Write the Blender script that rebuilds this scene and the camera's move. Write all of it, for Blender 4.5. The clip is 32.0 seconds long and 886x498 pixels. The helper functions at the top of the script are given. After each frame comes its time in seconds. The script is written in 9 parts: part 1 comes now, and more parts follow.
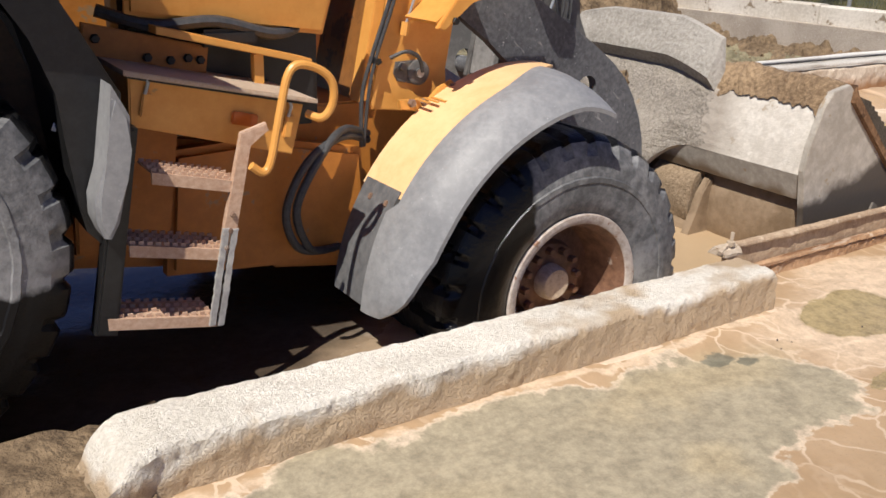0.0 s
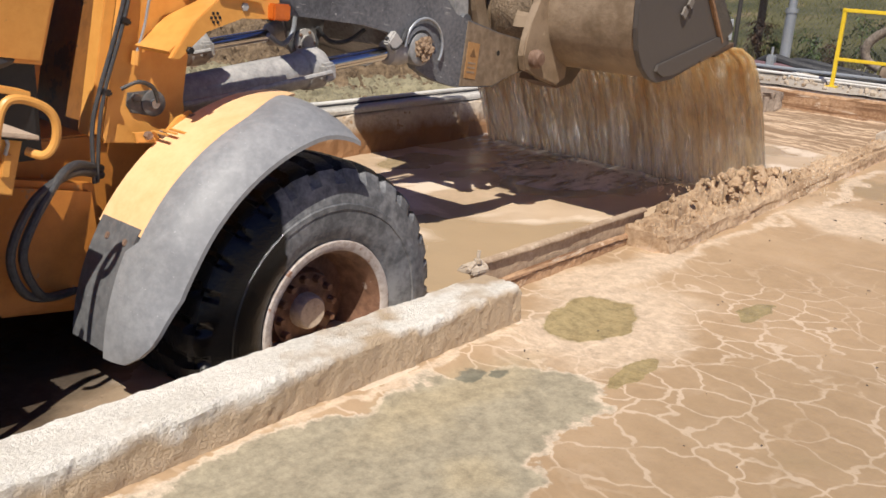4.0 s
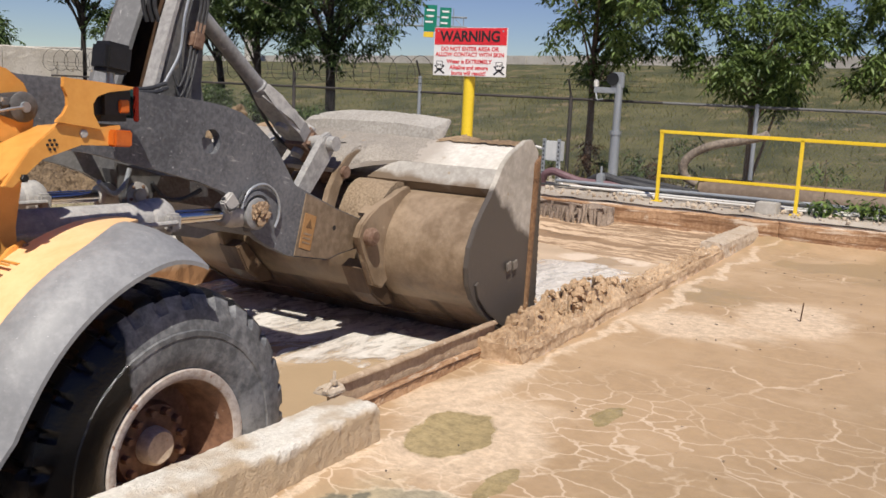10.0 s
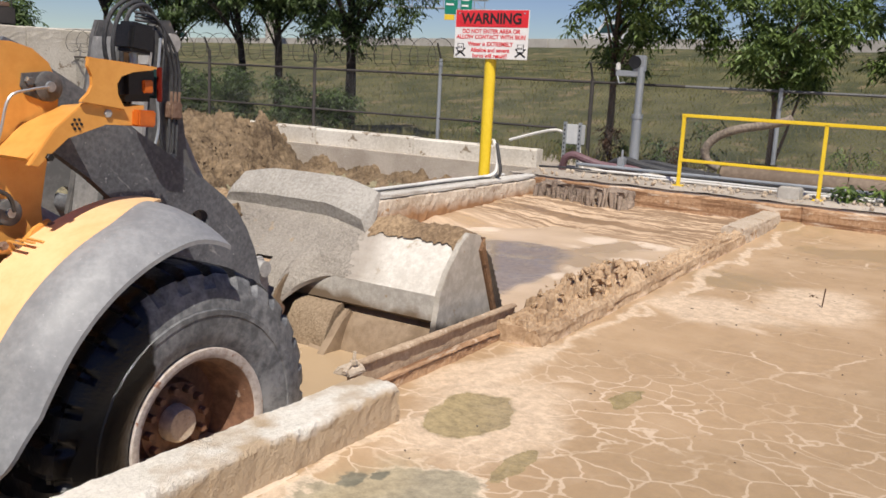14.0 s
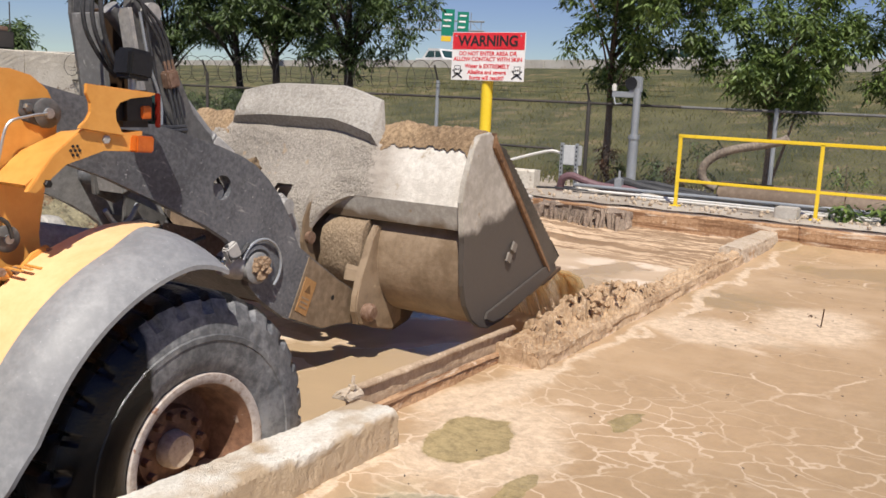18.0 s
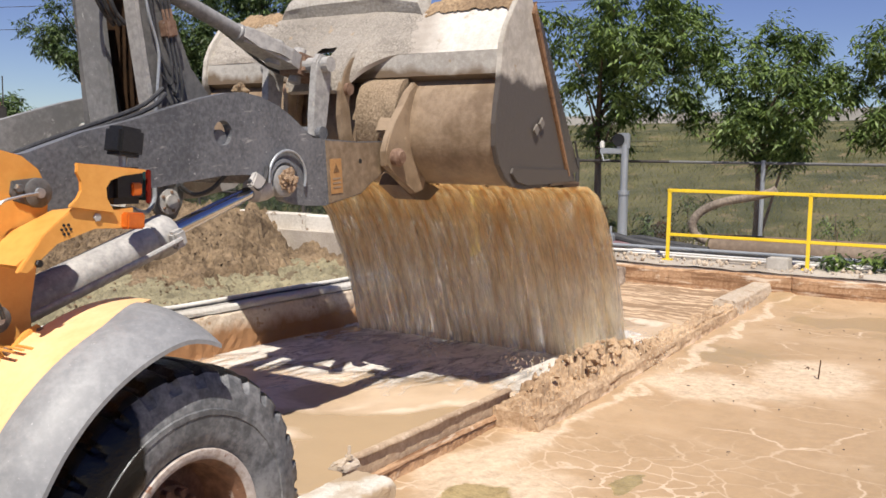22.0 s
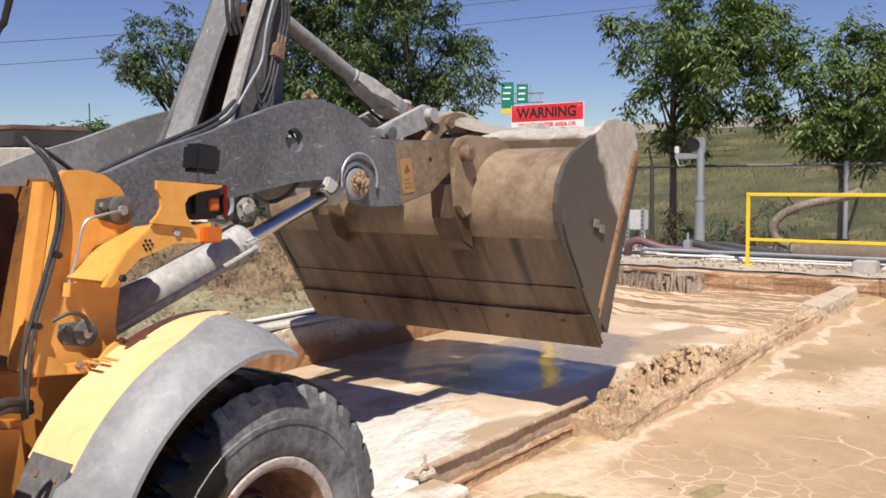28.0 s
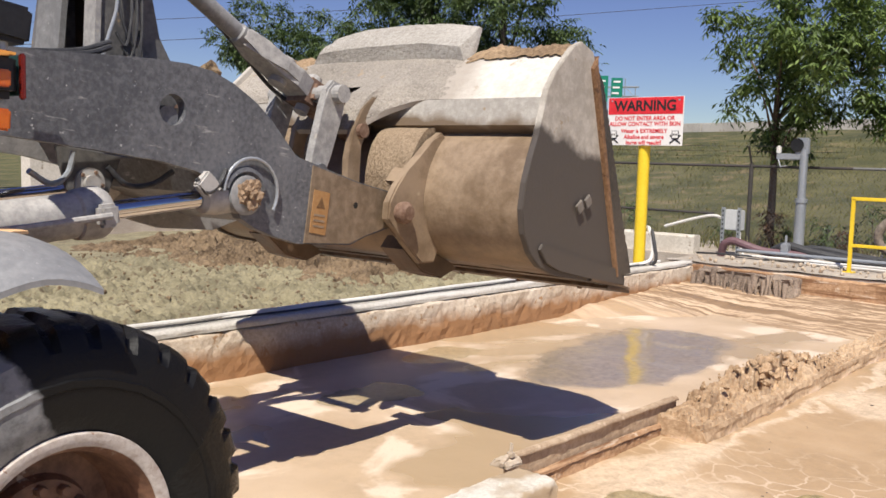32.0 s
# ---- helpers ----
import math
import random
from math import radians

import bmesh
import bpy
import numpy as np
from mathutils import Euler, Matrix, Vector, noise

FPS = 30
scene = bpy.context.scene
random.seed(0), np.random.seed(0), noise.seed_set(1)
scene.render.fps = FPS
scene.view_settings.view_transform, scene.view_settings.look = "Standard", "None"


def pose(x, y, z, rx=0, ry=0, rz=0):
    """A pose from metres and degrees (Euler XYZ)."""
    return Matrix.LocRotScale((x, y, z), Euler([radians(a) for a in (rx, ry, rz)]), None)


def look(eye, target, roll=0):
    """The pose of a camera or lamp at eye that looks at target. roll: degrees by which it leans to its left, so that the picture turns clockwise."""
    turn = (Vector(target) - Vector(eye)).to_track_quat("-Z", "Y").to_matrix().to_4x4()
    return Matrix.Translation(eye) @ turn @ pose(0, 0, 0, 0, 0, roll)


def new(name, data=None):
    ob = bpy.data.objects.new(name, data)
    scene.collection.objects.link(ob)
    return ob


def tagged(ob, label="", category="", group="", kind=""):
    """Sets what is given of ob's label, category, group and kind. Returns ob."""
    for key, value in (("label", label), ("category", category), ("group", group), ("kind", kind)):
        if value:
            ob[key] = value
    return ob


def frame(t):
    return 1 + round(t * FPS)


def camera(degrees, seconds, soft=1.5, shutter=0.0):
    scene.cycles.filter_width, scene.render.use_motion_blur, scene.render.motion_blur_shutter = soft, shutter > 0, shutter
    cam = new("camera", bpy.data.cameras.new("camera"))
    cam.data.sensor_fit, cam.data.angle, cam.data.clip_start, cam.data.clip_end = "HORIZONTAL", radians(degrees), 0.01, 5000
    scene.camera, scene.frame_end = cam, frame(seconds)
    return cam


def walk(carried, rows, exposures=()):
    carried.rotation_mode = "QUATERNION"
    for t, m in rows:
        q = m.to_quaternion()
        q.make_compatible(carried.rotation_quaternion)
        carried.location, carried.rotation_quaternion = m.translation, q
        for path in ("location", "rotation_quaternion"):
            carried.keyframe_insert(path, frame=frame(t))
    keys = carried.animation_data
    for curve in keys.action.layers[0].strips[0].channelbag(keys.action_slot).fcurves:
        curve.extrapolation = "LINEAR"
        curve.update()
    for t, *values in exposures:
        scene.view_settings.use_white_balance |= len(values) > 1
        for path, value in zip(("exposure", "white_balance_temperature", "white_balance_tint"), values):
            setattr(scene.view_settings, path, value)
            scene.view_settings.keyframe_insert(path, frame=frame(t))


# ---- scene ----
# ---- camera and its way ----
cam = camera(52.35, 32.0, soft=1.6)
# seconds, x, y, z, yaw from +y to the left, pitch up, roll
PATH = [
    (0.0, -0.031, 0.015, 1.426, -33.88, -19.87, 1.77),
    (0.5, -0.019, 0.021, 1.421, -37.90, -18.27, 1.67),
    (1.0, -0.010, 0.047, 1.400, -43.50, -16.48, 1.70),
    (1.5, -0.003, 0.026, 1.418, -47.78, -15.87, 2.25),
    (2.0, 0.002, 0.034, 1.427, -48.94, -16.41, 2.58),
    (2.5, 0.011, 0.031, 1.426, -49.06, -16.98, 2.86),
    (4.5, 0.032, -0.009, 1.471, -49.76, -17.97, 3.32),
    (5.0, 0.008, 0.020, 1.478, -55.94, -10.59, 3.11),
    (5.5, 0.003, 0.014, 1.484, -58.41, -4.07, 1.98),
    (6.0, -0.007, 0.007, 1.465, -59.33, -4.07, 1.61),
    (6.5, -0.002, 0.007, 1.467, -59.64, -5.83, 1.90),
    (7.0, 0.001, 0.008, 1.465, -59.71, -6.62, 2.04),
    (7.5, -0.001, 0.009, 1.459, -59.16, -7.30, 2.07),
    (8.0, -0.001, 0.009, 1.451, -58.69, -7.65, 2.11),
    (8.5, 0.001, 0.002, 1.441, -58.42, -8.23, 2.36),
    (9.0, 0.005, 0.000, 1.439, -58.75, -8.89, 2.85),
    (9.5, 0.013, 0.002, 1.440, -58.93, -9.17, 2.84),
    (10.0, 0.012, -0.004, 1.434, -58.77, -9.60, 2.74),
    (10.5, 0.016, 0.008, 1.427, -58.05, -9.78, 2.81),
    (11.0, 0.009, -0.002, 1.426, -57.66, -10.03, 2.89),
    (11.5, 0.008, -0.002, 1.425, -57.58, -10.26, 2.76),
    (12.0, 0.003, -0.001, 1.427, -57.63, -10.40, 2.89),
    (12.5, -0.003, -0.006, 1.425, -57.57, -10.29, 2.88),
    (13.0, -0.007, -0.005, 1.427, -57.50, -10.41, 3.00),
    (13.5, -0.002, -0.006, 1.425, -57.56, -10.67, 3.03),
    (15.5, 0.001, -0.004, 1.431, -57.62, -10.62, 2.84),
    (16.0, -0.001, -0.005, 1.439, -57.77, -10.49, 2.83),
    (16.5, -0.003, -0.005, 1.441, -57.88, -10.02, 2.70),
    (17.0, -0.005, -0.008, 1.443, -57.89, -9.56, 2.70),
    (17.5, -0.004, -0.005, 1.443, -57.84, -9.36, 2.67),
    (18.0, 0.002, -0.000, 1.441, -57.66, -9.40, 2.66),
    (18.5, 0.001, -0.000, 1.443, -57.66, -9.36, 2.68),
    (19.0, -0.004, -0.007, 1.448, -57.80, -9.28, 2.78),
    (19.5, 0.003, 0.001, 1.457, -57.89, -8.63, 2.70),
    (20.0, -0.008, -0.003, 1.464, -57.73, -7.16, 2.45),
    (20.5, -0.007, -0.001, 1.467, -57.58, -6.81, 2.19),
    (21.0, -0.002, -0.006, 1.473, -57.68, -6.71, 1.86),
    (21.5, 0.000, -0.007, 1.479, -57.88, -6.40, 1.38),
    (22.0, 0.006, -0.010, 1.481, -57.91, -5.69, 0.94),
    (22.5, 0.002, -0.013, 1.482, -57.93, -5.06, 0.52),
    (23.0, 0.001, -0.011, 1.481, -57.82, -4.95, 0.48),
    (23.5, 0.005, -0.007, 1.476, -57.66, -5.04, 0.45),
    (24.0, -0.001, -0.015, 1.482, -57.79, -5.35, 0.53),
    (24.5, -0.000, -0.024, 1.475, -57.83, -5.57, 0.45),
    (26.5, 0.003, -0.020, 1.475, -57.70, -6.36, 0.59),
    (27.0, 0.006, -0.026, 1.468, -55.88, -5.22, 0.11),
    (27.5, -0.004, -0.024, 1.471, -53.43, -4.94, -0.52),
    (28.0, 0.005, -0.035, 1.462, -53.13, -4.91, -0.73),
    (28.5, 0.010, -0.036, 1.457, -52.19, -5.33, -0.57),
    (29.0, 0.009, -0.017, 1.451, -51.55, -5.73, -0.19),
    (29.5, 0.005, -0.007, 1.461, -51.27, -6.13, 0.84),
    (30.0, -0.002, -0.001, 1.455, -50.99, -6.02, 1.03),
    (30.5, -0.008, 0.011, 1.449, -50.43, -5.69, 0.98),
    (31.0, -0.021, 0.025, 1.443, -47.66, -5.61, 1.45),
    (31.5, -0.014, 0.033, 1.447, -47.88, -5.50, 1.89),
    (32.0, -0.015, 0.032, 1.437, -47.77, -5.58, 1.64),
]


def cam_pose(x, y, z, yaw, pitch, roll):
    return pose(x, y, z, 90 + pitch, 0, yaw) @ pose(0, 0, 0, 0, 0, roll)


walk(cam, [(r[0], cam_pose(*r[1:])) for r in PATH],
     exposures=[(0.0, 0.18), (2.0, 0.10), (5.0, 0.32), (6.0, 0.58), (7.0, 0.66), (8.0, 0.40), (9.0, 0.40), (10.0, 0.14), (13.5, 0.16), (17.0, 0.12), (18.0, 0.24), (19.0, 0.48), (20.0, 0.56), (21.0, 0.42), (30.0, 0.42), (32.0, 0.36)])

# ---- light ----
SUN_AZ, SUN_EL = radians(-147), radians(56)
to_sun = Vector((math.cos(SUN_AZ) * math.cos(SUN_EL), math.sin(SUN_AZ) * math.cos(SUN_EL), math.sin(SUN_EL)))
sun_data = bpy.data.lights.new("sun", "SUN")
sun_data.energy, sun_data.angle, sun_data.color = 5.0, radians(0.53), (1.0, 0.94, 0.85)
sun = new("sun", sun_data)
sun.matrix_world = look(to_sun * 50, (0, 0, 0))
world = bpy.data.worlds.new("sky")
scene.world = world
world.use_nodes = True
sky = world.node_tree.nodes.new("ShaderNodeTexSky")
sky.sky_type, sky.sun_disc = "NISHITA", False
sky.sun_elevation, sky.sun_rotation = SUN_EL, math.pi / 2 - SUN_AZ
sky.air_density, sky.dust_density, sky.ozone_density, sky.altitude = 1.0, 0.15, 5.0, 600
deep = world.node_tree.nodes.new("ShaderNodeHueSaturation")
deep.inputs["Saturation"].default_value = 1.05
deep.inputs["Hue"].default_value = 0.526
world.node_tree.links.new(sky.outputs[0], deep.inputs["Color"])
world.node_tree.links.new(deep.outputs[0], world.node_tree.nodes["Background"].inputs[0])
world.node_tree.nodes["Background"].inputs[1].default_value = 0.066


# ---- materials ----
def material(name, dark, light, scale=6.0, rough=0.6, bump=0.2, bump_scale=60.0, metal=0.0, spots=None, spot_scale=30.0,
             spot_at=0.62, coarse=0.8, rough_to=None, by_piece=0.0, coat=0.0, depth=0.01):
    """Two tones mixed by large and fine noise, optional spots of a third tone, bump from fine noise."""
    m = bpy.data.materials.new(name)
    m.use_nodes = True
    n, links = m.node_tree.nodes, m.node_tree.links
    b = n["Principled BSDF"]
    at = n.new("ShaderNodeTexCoord").outputs["Object"]

    def noise_at(s, detail=5.0, rough_n=0.6):
        q = n.new("ShaderNodeTexNoise")
        links.new(at, q.inputs["Vector"])
        q.inputs["Scale"].default_value, q.inputs["Detail"].default_value, q.inputs["Roughness"].default_value = s, detail, rough_n
        return q.outputs["Fac"]

    def ramp(src, lo, hi):
        r = n.new("ShaderNodeMapRange")
        r.interpolation_type = "SMOOTHSTEP"
        links.new(src, r.inputs["Value"])
        r.inputs["From Min"].default_value, r.inputs["From Max"].default_value = lo, hi
        return r.outputs[0]

    def mix(fac, a, c):
        x = n.new("ShaderNodeMix")
        x.data_type = "RGBA"
        links.new(fac, x.inputs[0])
        for k, v in ((6, a), (7, c)):
            if isinstance(v, tuple):
                x.inputs[k].default_value = (*v, 1)
            else:
                links.new(v, x.inputs[k])
        return x.outputs[2]

    big, fine = noise_at(coarse, 6), noise_at(scale * 4, 6, 0.7)
    both = n.new("ShaderNodeMath")
    both.operation = "ADD"
    links.new(big, both.inputs[0]), links.new(fine, both.inputs[1])
    fac = ramp(both.outputs[0], 0.75, 1.25)
    color = mix(fac, dark, light)
    if spots:
        sp = ramp(noise_at(spot_scale, 4, 0.75), spot_at, spot_at + 0.06)
        color = mix(sp, color, spots)
    if by_piece:
        info = n.new("ShaderNodeObjectInfo")
        h = n.new("ShaderNodeHueSaturation")
        mr = n.new("ShaderNodeMapRange")
        links.new(info.outputs["Random"], mr.inputs["Value"])
        mr.inputs["To Min"].default_value, mr.inputs["To Max"].default_value = 1 - by_piece, 1 + by_piece
        links.new(mr.outputs[0], h.inputs["Value"])
        links.new(color, h.inputs["Color"])
        color = h.outputs[0]
    links.new(color, b.inputs["Base Color"])
    b.inputs["Metallic"].default_value = metal
    b.inputs["Coat Weight"].default_value = coat
    if rough_to is None:
        b.inputs["Roughness"].default_value = rough
    else:
        r = n.new("ShaderNodeMapRange")
        links.new(fac, r.inputs["Value"])
        r.inputs["To Min"].default_value, r.inputs["To Max"].default_value = rough, rough_to
        links.new(r.outputs[0], b.inputs["Roughness"])
    if bump:
        bn = n.new("ShaderNodeBump")
        bn.inputs["Strength"].default_value, bn.inputs["Distance"].default_value = bump, depth
        links.new(noise_at(bump_scale, 5, 0.65), bn.inputs["Height"])
        links.new(bn.outputs[0], b.inputs["Normal"])
    return m


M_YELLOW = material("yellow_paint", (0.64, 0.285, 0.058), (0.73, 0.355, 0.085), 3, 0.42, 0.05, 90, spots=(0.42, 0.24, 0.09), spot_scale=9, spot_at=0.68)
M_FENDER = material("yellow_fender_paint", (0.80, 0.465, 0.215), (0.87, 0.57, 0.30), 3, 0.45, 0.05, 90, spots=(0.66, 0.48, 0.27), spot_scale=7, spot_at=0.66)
# the yellow paint again, with the frame's shade mixed into its colour
M_SHADE = material("shaded_yellow_frame_paint", (0.36, 0.13, 0.022), (0.48, 0.18, 0.03), 3, 0.5, 0.1, 60, spots=(0.3, 0.18, 0.09), spot_scale=6)
# deeper copy: the cab's shadow on the tower plate, in the paint
M_SHADE_DEEP = material("deep_shaded_orange_paint", (0.15, 0.062, 0.018), (0.27, 0.11, 0.028), 4, 0.5, 0.15, 50, spots=(0.09, 0.045, 0.02), spot_scale=4, spot_at=0.58)
# brown darkened for the shade in the wheel arch and crank gap
M_UNDER = material("shaded_recess_brown", (0.045, 0.025, 0.014), (0.11, 0.06, 0.03), 4, 0.6, 0.2, 40)
M_BOOM = material("dark_grey_arm_paint", (0.068, 0.071, 0.080), (0.168, 0.171, 0.182), 10, 0.48, 0.2, 70, spots=(0.50, 0.50, 0.49), spot_scale=30, spot_at=0.645, coarse=1.6)
M_CRANK = material("dusty_dark_grey_steel", (0.065, 0.064, 0.064), (0.15, 0.145, 0.14), 5, 0.6, 0.2, 60, spots=(0.26, 0.19, 0.12), spot_scale=5, spot_at=0.62, coarse=2.0)
M_BOX = material("pale_grey_enamel", (0.46, 0.47, 0.47), (0.56, 0.57, 0.57), 5, 0.5, 0.05, 60)
M_LIP = material("pale_crusted_rim", (0.34, 0.26, 0.21), (0.58, 0.52, 0.47), 7, 0.75, 0.5, 50, spots=(0.26, 0.13, 0.08), spot_scale=8, spot_at=0.6)
M_FAR_ARM = material("dusty_inner_arm", (0.17, 0.168, 0.166), (0.29, 0.285, 0.28), 6, 0.6, 0.2, 50, spots=(0.42, 0.41, 0.39), spot_scale=16, spot_at=0.62, coarse=1.6)
M_GREY = material("dusty_grey_steel", (0.25, 0.242, 0.235), (0.46, 0.44, 0.415), 5, 0.7, 0.2, 60, spots=(0.42, 0.38, 0.33), spot_scale=12)
M_RUBBER = material("dusty_grey_rubber_flare", (0.20, 0.203, 0.21), (0.29, 0.291, 0.294), 6, 0.5, 0.12, 30, spots=(0.66, 0.65, 0.63), spot_scale=70, spot_at=0.67, coarse=2.2)
M_FLAP = material("scuffed_black_rubber", (0.10, 0.102, 0.106), (0.17, 0.17, 0.172), 6, 0.45, 0.12, 30, spots=(0.62, 0.61, 0.6), spot_scale=75, spot_at=0.67, coarse=1.5)
M_TYRE = material("worn_black_tyre", (0.085, 0.087, 0.091), (0.25, 0.25, 0.252), 5, 0.5, 0.35, 55, spots=(0.33, 0.33, 0.325), spot_scale=17, spot_at=0.665, coarse=2.2)
M_TREAD = material("wet_black_tread", (0.006, 0.006, 0.0065), (0.018, 0.018, 0.019), 4, 0.28, 0.5, 24, spots=(0.07, 0.065, 0.05), spot_scale=6, spot_at=0.67)
M_TYRE.node_tree.nodes["Principled BSDF"].inputs["Specular IOR Level"].default_value = 0.3
M_TREAD.node_tree.nodes["Principled BSDF"].inputs["Specular IOR Level"].default_value = 0.25
M_RIM = material("rusty_rim", (0.085, 0.042, 0.026), (0.24, 0.125, 0.075), 4, 0.6, 0.25, 50, spots=(0.34, 0.27, 0.225), spot_scale=7, spot_at=0.63)
M_RUST = material("rusty_steel", (0.12, 0.06, 0.035), (0.26, 0.17, 0.12), 8, 0.75, 0.4, 60, spots=(0.4, 0.33, 0.27), spot_scale=14)
M_CHROME = material("chrome_rod", (0.55, 0.56, 0.58), (0.62, 0.63, 0.65), 6, 0.12, 0, metal=1.0)
M_BLACK = material("black_plastic", (0.006, 0.006, 0.0065), (0.016, 0.016, 0.017), 8, 0.45, 0.15, 90)
M_HOSE = material("black_rubber_hose", (0.02, 0.02, 0.022), (0.06, 0.06, 0.062), 10, 0.5, 0.3, 200)
M_CAKED = material("dried_concrete_crust", (0.54, 0.50, 0.44), (0.75, 0.705, 0.635), 5, 0.9, 0.5, 60, spots=(0.44, 0.37, 0.285), spot_scale=7, spot_at=0.62)
M_CRUST = material("rough_concrete_crust", (0.255, 0.225, 0.19), (0.43, 0.385, 0.33), 16, 0.95, 1.0, 42, spots=(0.40, 0.30, 0.20), spot_scale=2.0, spot_at=0.63, depth=0.022)
M_SPOIL = material("tan_caked_spoil", (0.15, 0.095, 0.052), (0.42, 0.295, 0.175), 9, 0.95, 1.0, 30, depth=0.02)
M_BUCKET = material("wet_mud_coated_steel", (0.175, 0.122, 0.076), (0.315, 0.232, 0.155), 2, 0.34, 0.3, 35, spots=(0.40, 0.31, 0.21), spot_scale=12, spot_at=0.69, rough_to=0.6, coarse=1.3)
M_CRUST_BROWN = material("rough_brown_mud_crust", (0.20, 0.14, 0.085), (0.36, 0.27, 0.18), 12, 0.85, 1.0, 40, depth=0.015)
M_BUCKET_DARK = material("wet_brown_plate_bounce_lit", (0.07, 0.043, 0.026), (0.165, 0.105, 0.064), 2, 0.33, 0.25, 30, rough_to=0.6)
M_GRIP = material("dark_ridged_wear_steel", (0.03, 0.026, 0.022), (0.10, 0.085, 0.07), 14, 0.4, 0.5, 60)
M_EDGE = material("orange_rust_edge", (0.14, 0.070, 0.032), (0.32, 0.185, 0.095), 9, 0.7, 0.5, 50, spots=(0.10, 0.05, 0.025), spot_scale=8, spot_at=0.56)
M_SIDE = material("grey_bucket_side_steel", (0.16, 0.14, 0.12), (0.27, 0.24, 0.21), 3, 0.42, 0.2, 40, spots=(0.34, 0.26, 0.17), spot_scale=5)


def wet_line(m, wet, height, soft=0.03, rough=0.35, up=(0, 0, 1), gloss=None):
    """Below a ragged line at that height of its own, the surface is stained by water."""
    n, links = m.node_tree.nodes, m.node_tree.links
    b = n["Principled BSDF"]
    tc = n.new("ShaderNodeTexCoord")
    dot = n.new("ShaderNodeVectorMath")
    dot.operation = "DOT_PRODUCT"
    links.new(tc.outputs["Object"], dot.inputs[0])
    dot.inputs[1].default_value = up
    q = n.new("ShaderNodeTexNoise")
    links.new(tc.outputs["Object"], q.inputs["Vector"])
    q.inputs["Scale"].default_value, q.inputs["Detail"].default_value = 4, 5
    add = n.new("ShaderNodeMath")
    add.operation = "MULTIPLY_ADD"
    links.new(q.outputs["Fac"], add.inputs[0])
    add.inputs[1].default_value = 0.25
    links.new(dot.outputs["Value"], add.inputs[2])
    r = n.new("ShaderNodeMapRange")
    links.new(add.outputs[0], r.inputs["Value"])
    r.inputs["From Min"].default_value, r.inputs["From Max"].default_value = height + 0.125 + soft, height + 0.125 - soft
    x = n.new("ShaderNodeMix")
    x.data_type = "RGBA"
    links.new(r.outputs[0], x.inputs[0])
    links.new(b.inputs["Base Color"].links[0].from_socket, x.inputs[6])
    x.inputs[7].default_value = (*wet, 1)
    links.new(x.outputs[2], b.inputs["Base Color"])
    if gloss is not None:
        g = n.new("ShaderNodeMapRange")
        links.new(r.outputs[0], g.inputs["Value"])
        g.inputs["To Min"].default_value, g.inputs["To Max"].default_value = b.inputs["Roughness"].default_value, gloss
        links.new(g.outputs[0], b.inputs["Roughness"])


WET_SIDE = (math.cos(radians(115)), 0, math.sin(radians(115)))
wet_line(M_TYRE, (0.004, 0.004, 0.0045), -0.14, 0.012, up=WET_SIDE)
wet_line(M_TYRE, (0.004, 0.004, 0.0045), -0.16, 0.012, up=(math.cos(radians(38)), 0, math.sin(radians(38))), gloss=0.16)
M_BAND = material("stained_back_band", (0.33, 0.305, 0.27), (0.50, 0.47, 0.42), 6, 0.6, 0.3, 40, spots=(0.30, 0.22, 0.14), spot_scale=5)
wet_line(M_CAKED, (0.385, 0.34, 0.29), -3.66, 0.10, up=(0, -1, 0))
wet_line(M_BAND, (0.16, 0.115, 0.075), 0.675)
M_GUARD = material("pale_crusted_guard", (0.28, 0.255, 0.22), (0.46, 0.43, 0.385), 10, 0.9, 1.0, 40, spots=(0.40, 0.30, 0.20), spot_scale=4, spot_at=0.66)
M_SIDE_PLATE = material("bucket_side_plate", (0.36, 0.325, 0.275), (0.56, 0.52, 0.455), 4, 0.5, 0.25, 40, spots=(0.34, 0.26, 0.17), spot_scale=5)
wet_line(M_SIDE_PLATE, (0.085, 0.072, 0.062), 0.62)
M_KERB = material("rough_white_concrete", (0.46, 0.43, 0.38), (0.62, 0.59, 0.54), 9, 0.9, 0.8, 60, spots=(0.36, 0.26, 0.16), spot_scale=7, spot_at=0.66)
M_CONC = material("pale_concrete", (0.38, 0.35, 0.31), (0.52, 0.49, 0.44), 6, 0.9, 0.4, 50, spots=(0.30, 0.24, 0.17), spot_scale=3, spot_at=0.6)
M_WALL = material("dirty_block_wall", (0.50, 0.45, 0.375), (0.70, 0.65, 0.57), 5, 0.92, 0.6, 40, spots=(0.26, 0.20, 0.14), spot_scale=2.2, spot_at=0.58)
M_CLAY = material("orange_clay_wall", (0.27, 0.145, 0.07), (0.49, 0.31, 0.18), 6, 0.9, 1.0, 30, spots=(0.58, 0.44, 0.31), spot_scale=6, spot_at=0.60)
wet_line(M_CLAY, (0.58, 0.43, 0.29), -0.425, 0.03)
M_FAR_CLAY = material("crusted_orange_clay_wall", (0.44, 0.345, 0.25), (0.66, 0.565, 0.455), 7, 0.9, 0.8, 35, spots=(0.36, 0.22, 0.12), spot_scale=4, spot_at=0.60)
wet_line(M_FAR_CLAY, (0.30, 0.155, 0.07), -0.215, 0.07)
M_ROCK = material("broken_tan_rock", (0.40, 0.255, 0.14), (0.66, 0.47, 0.30), 9, 0.9, 0.8, 40, by_piece=0.12)
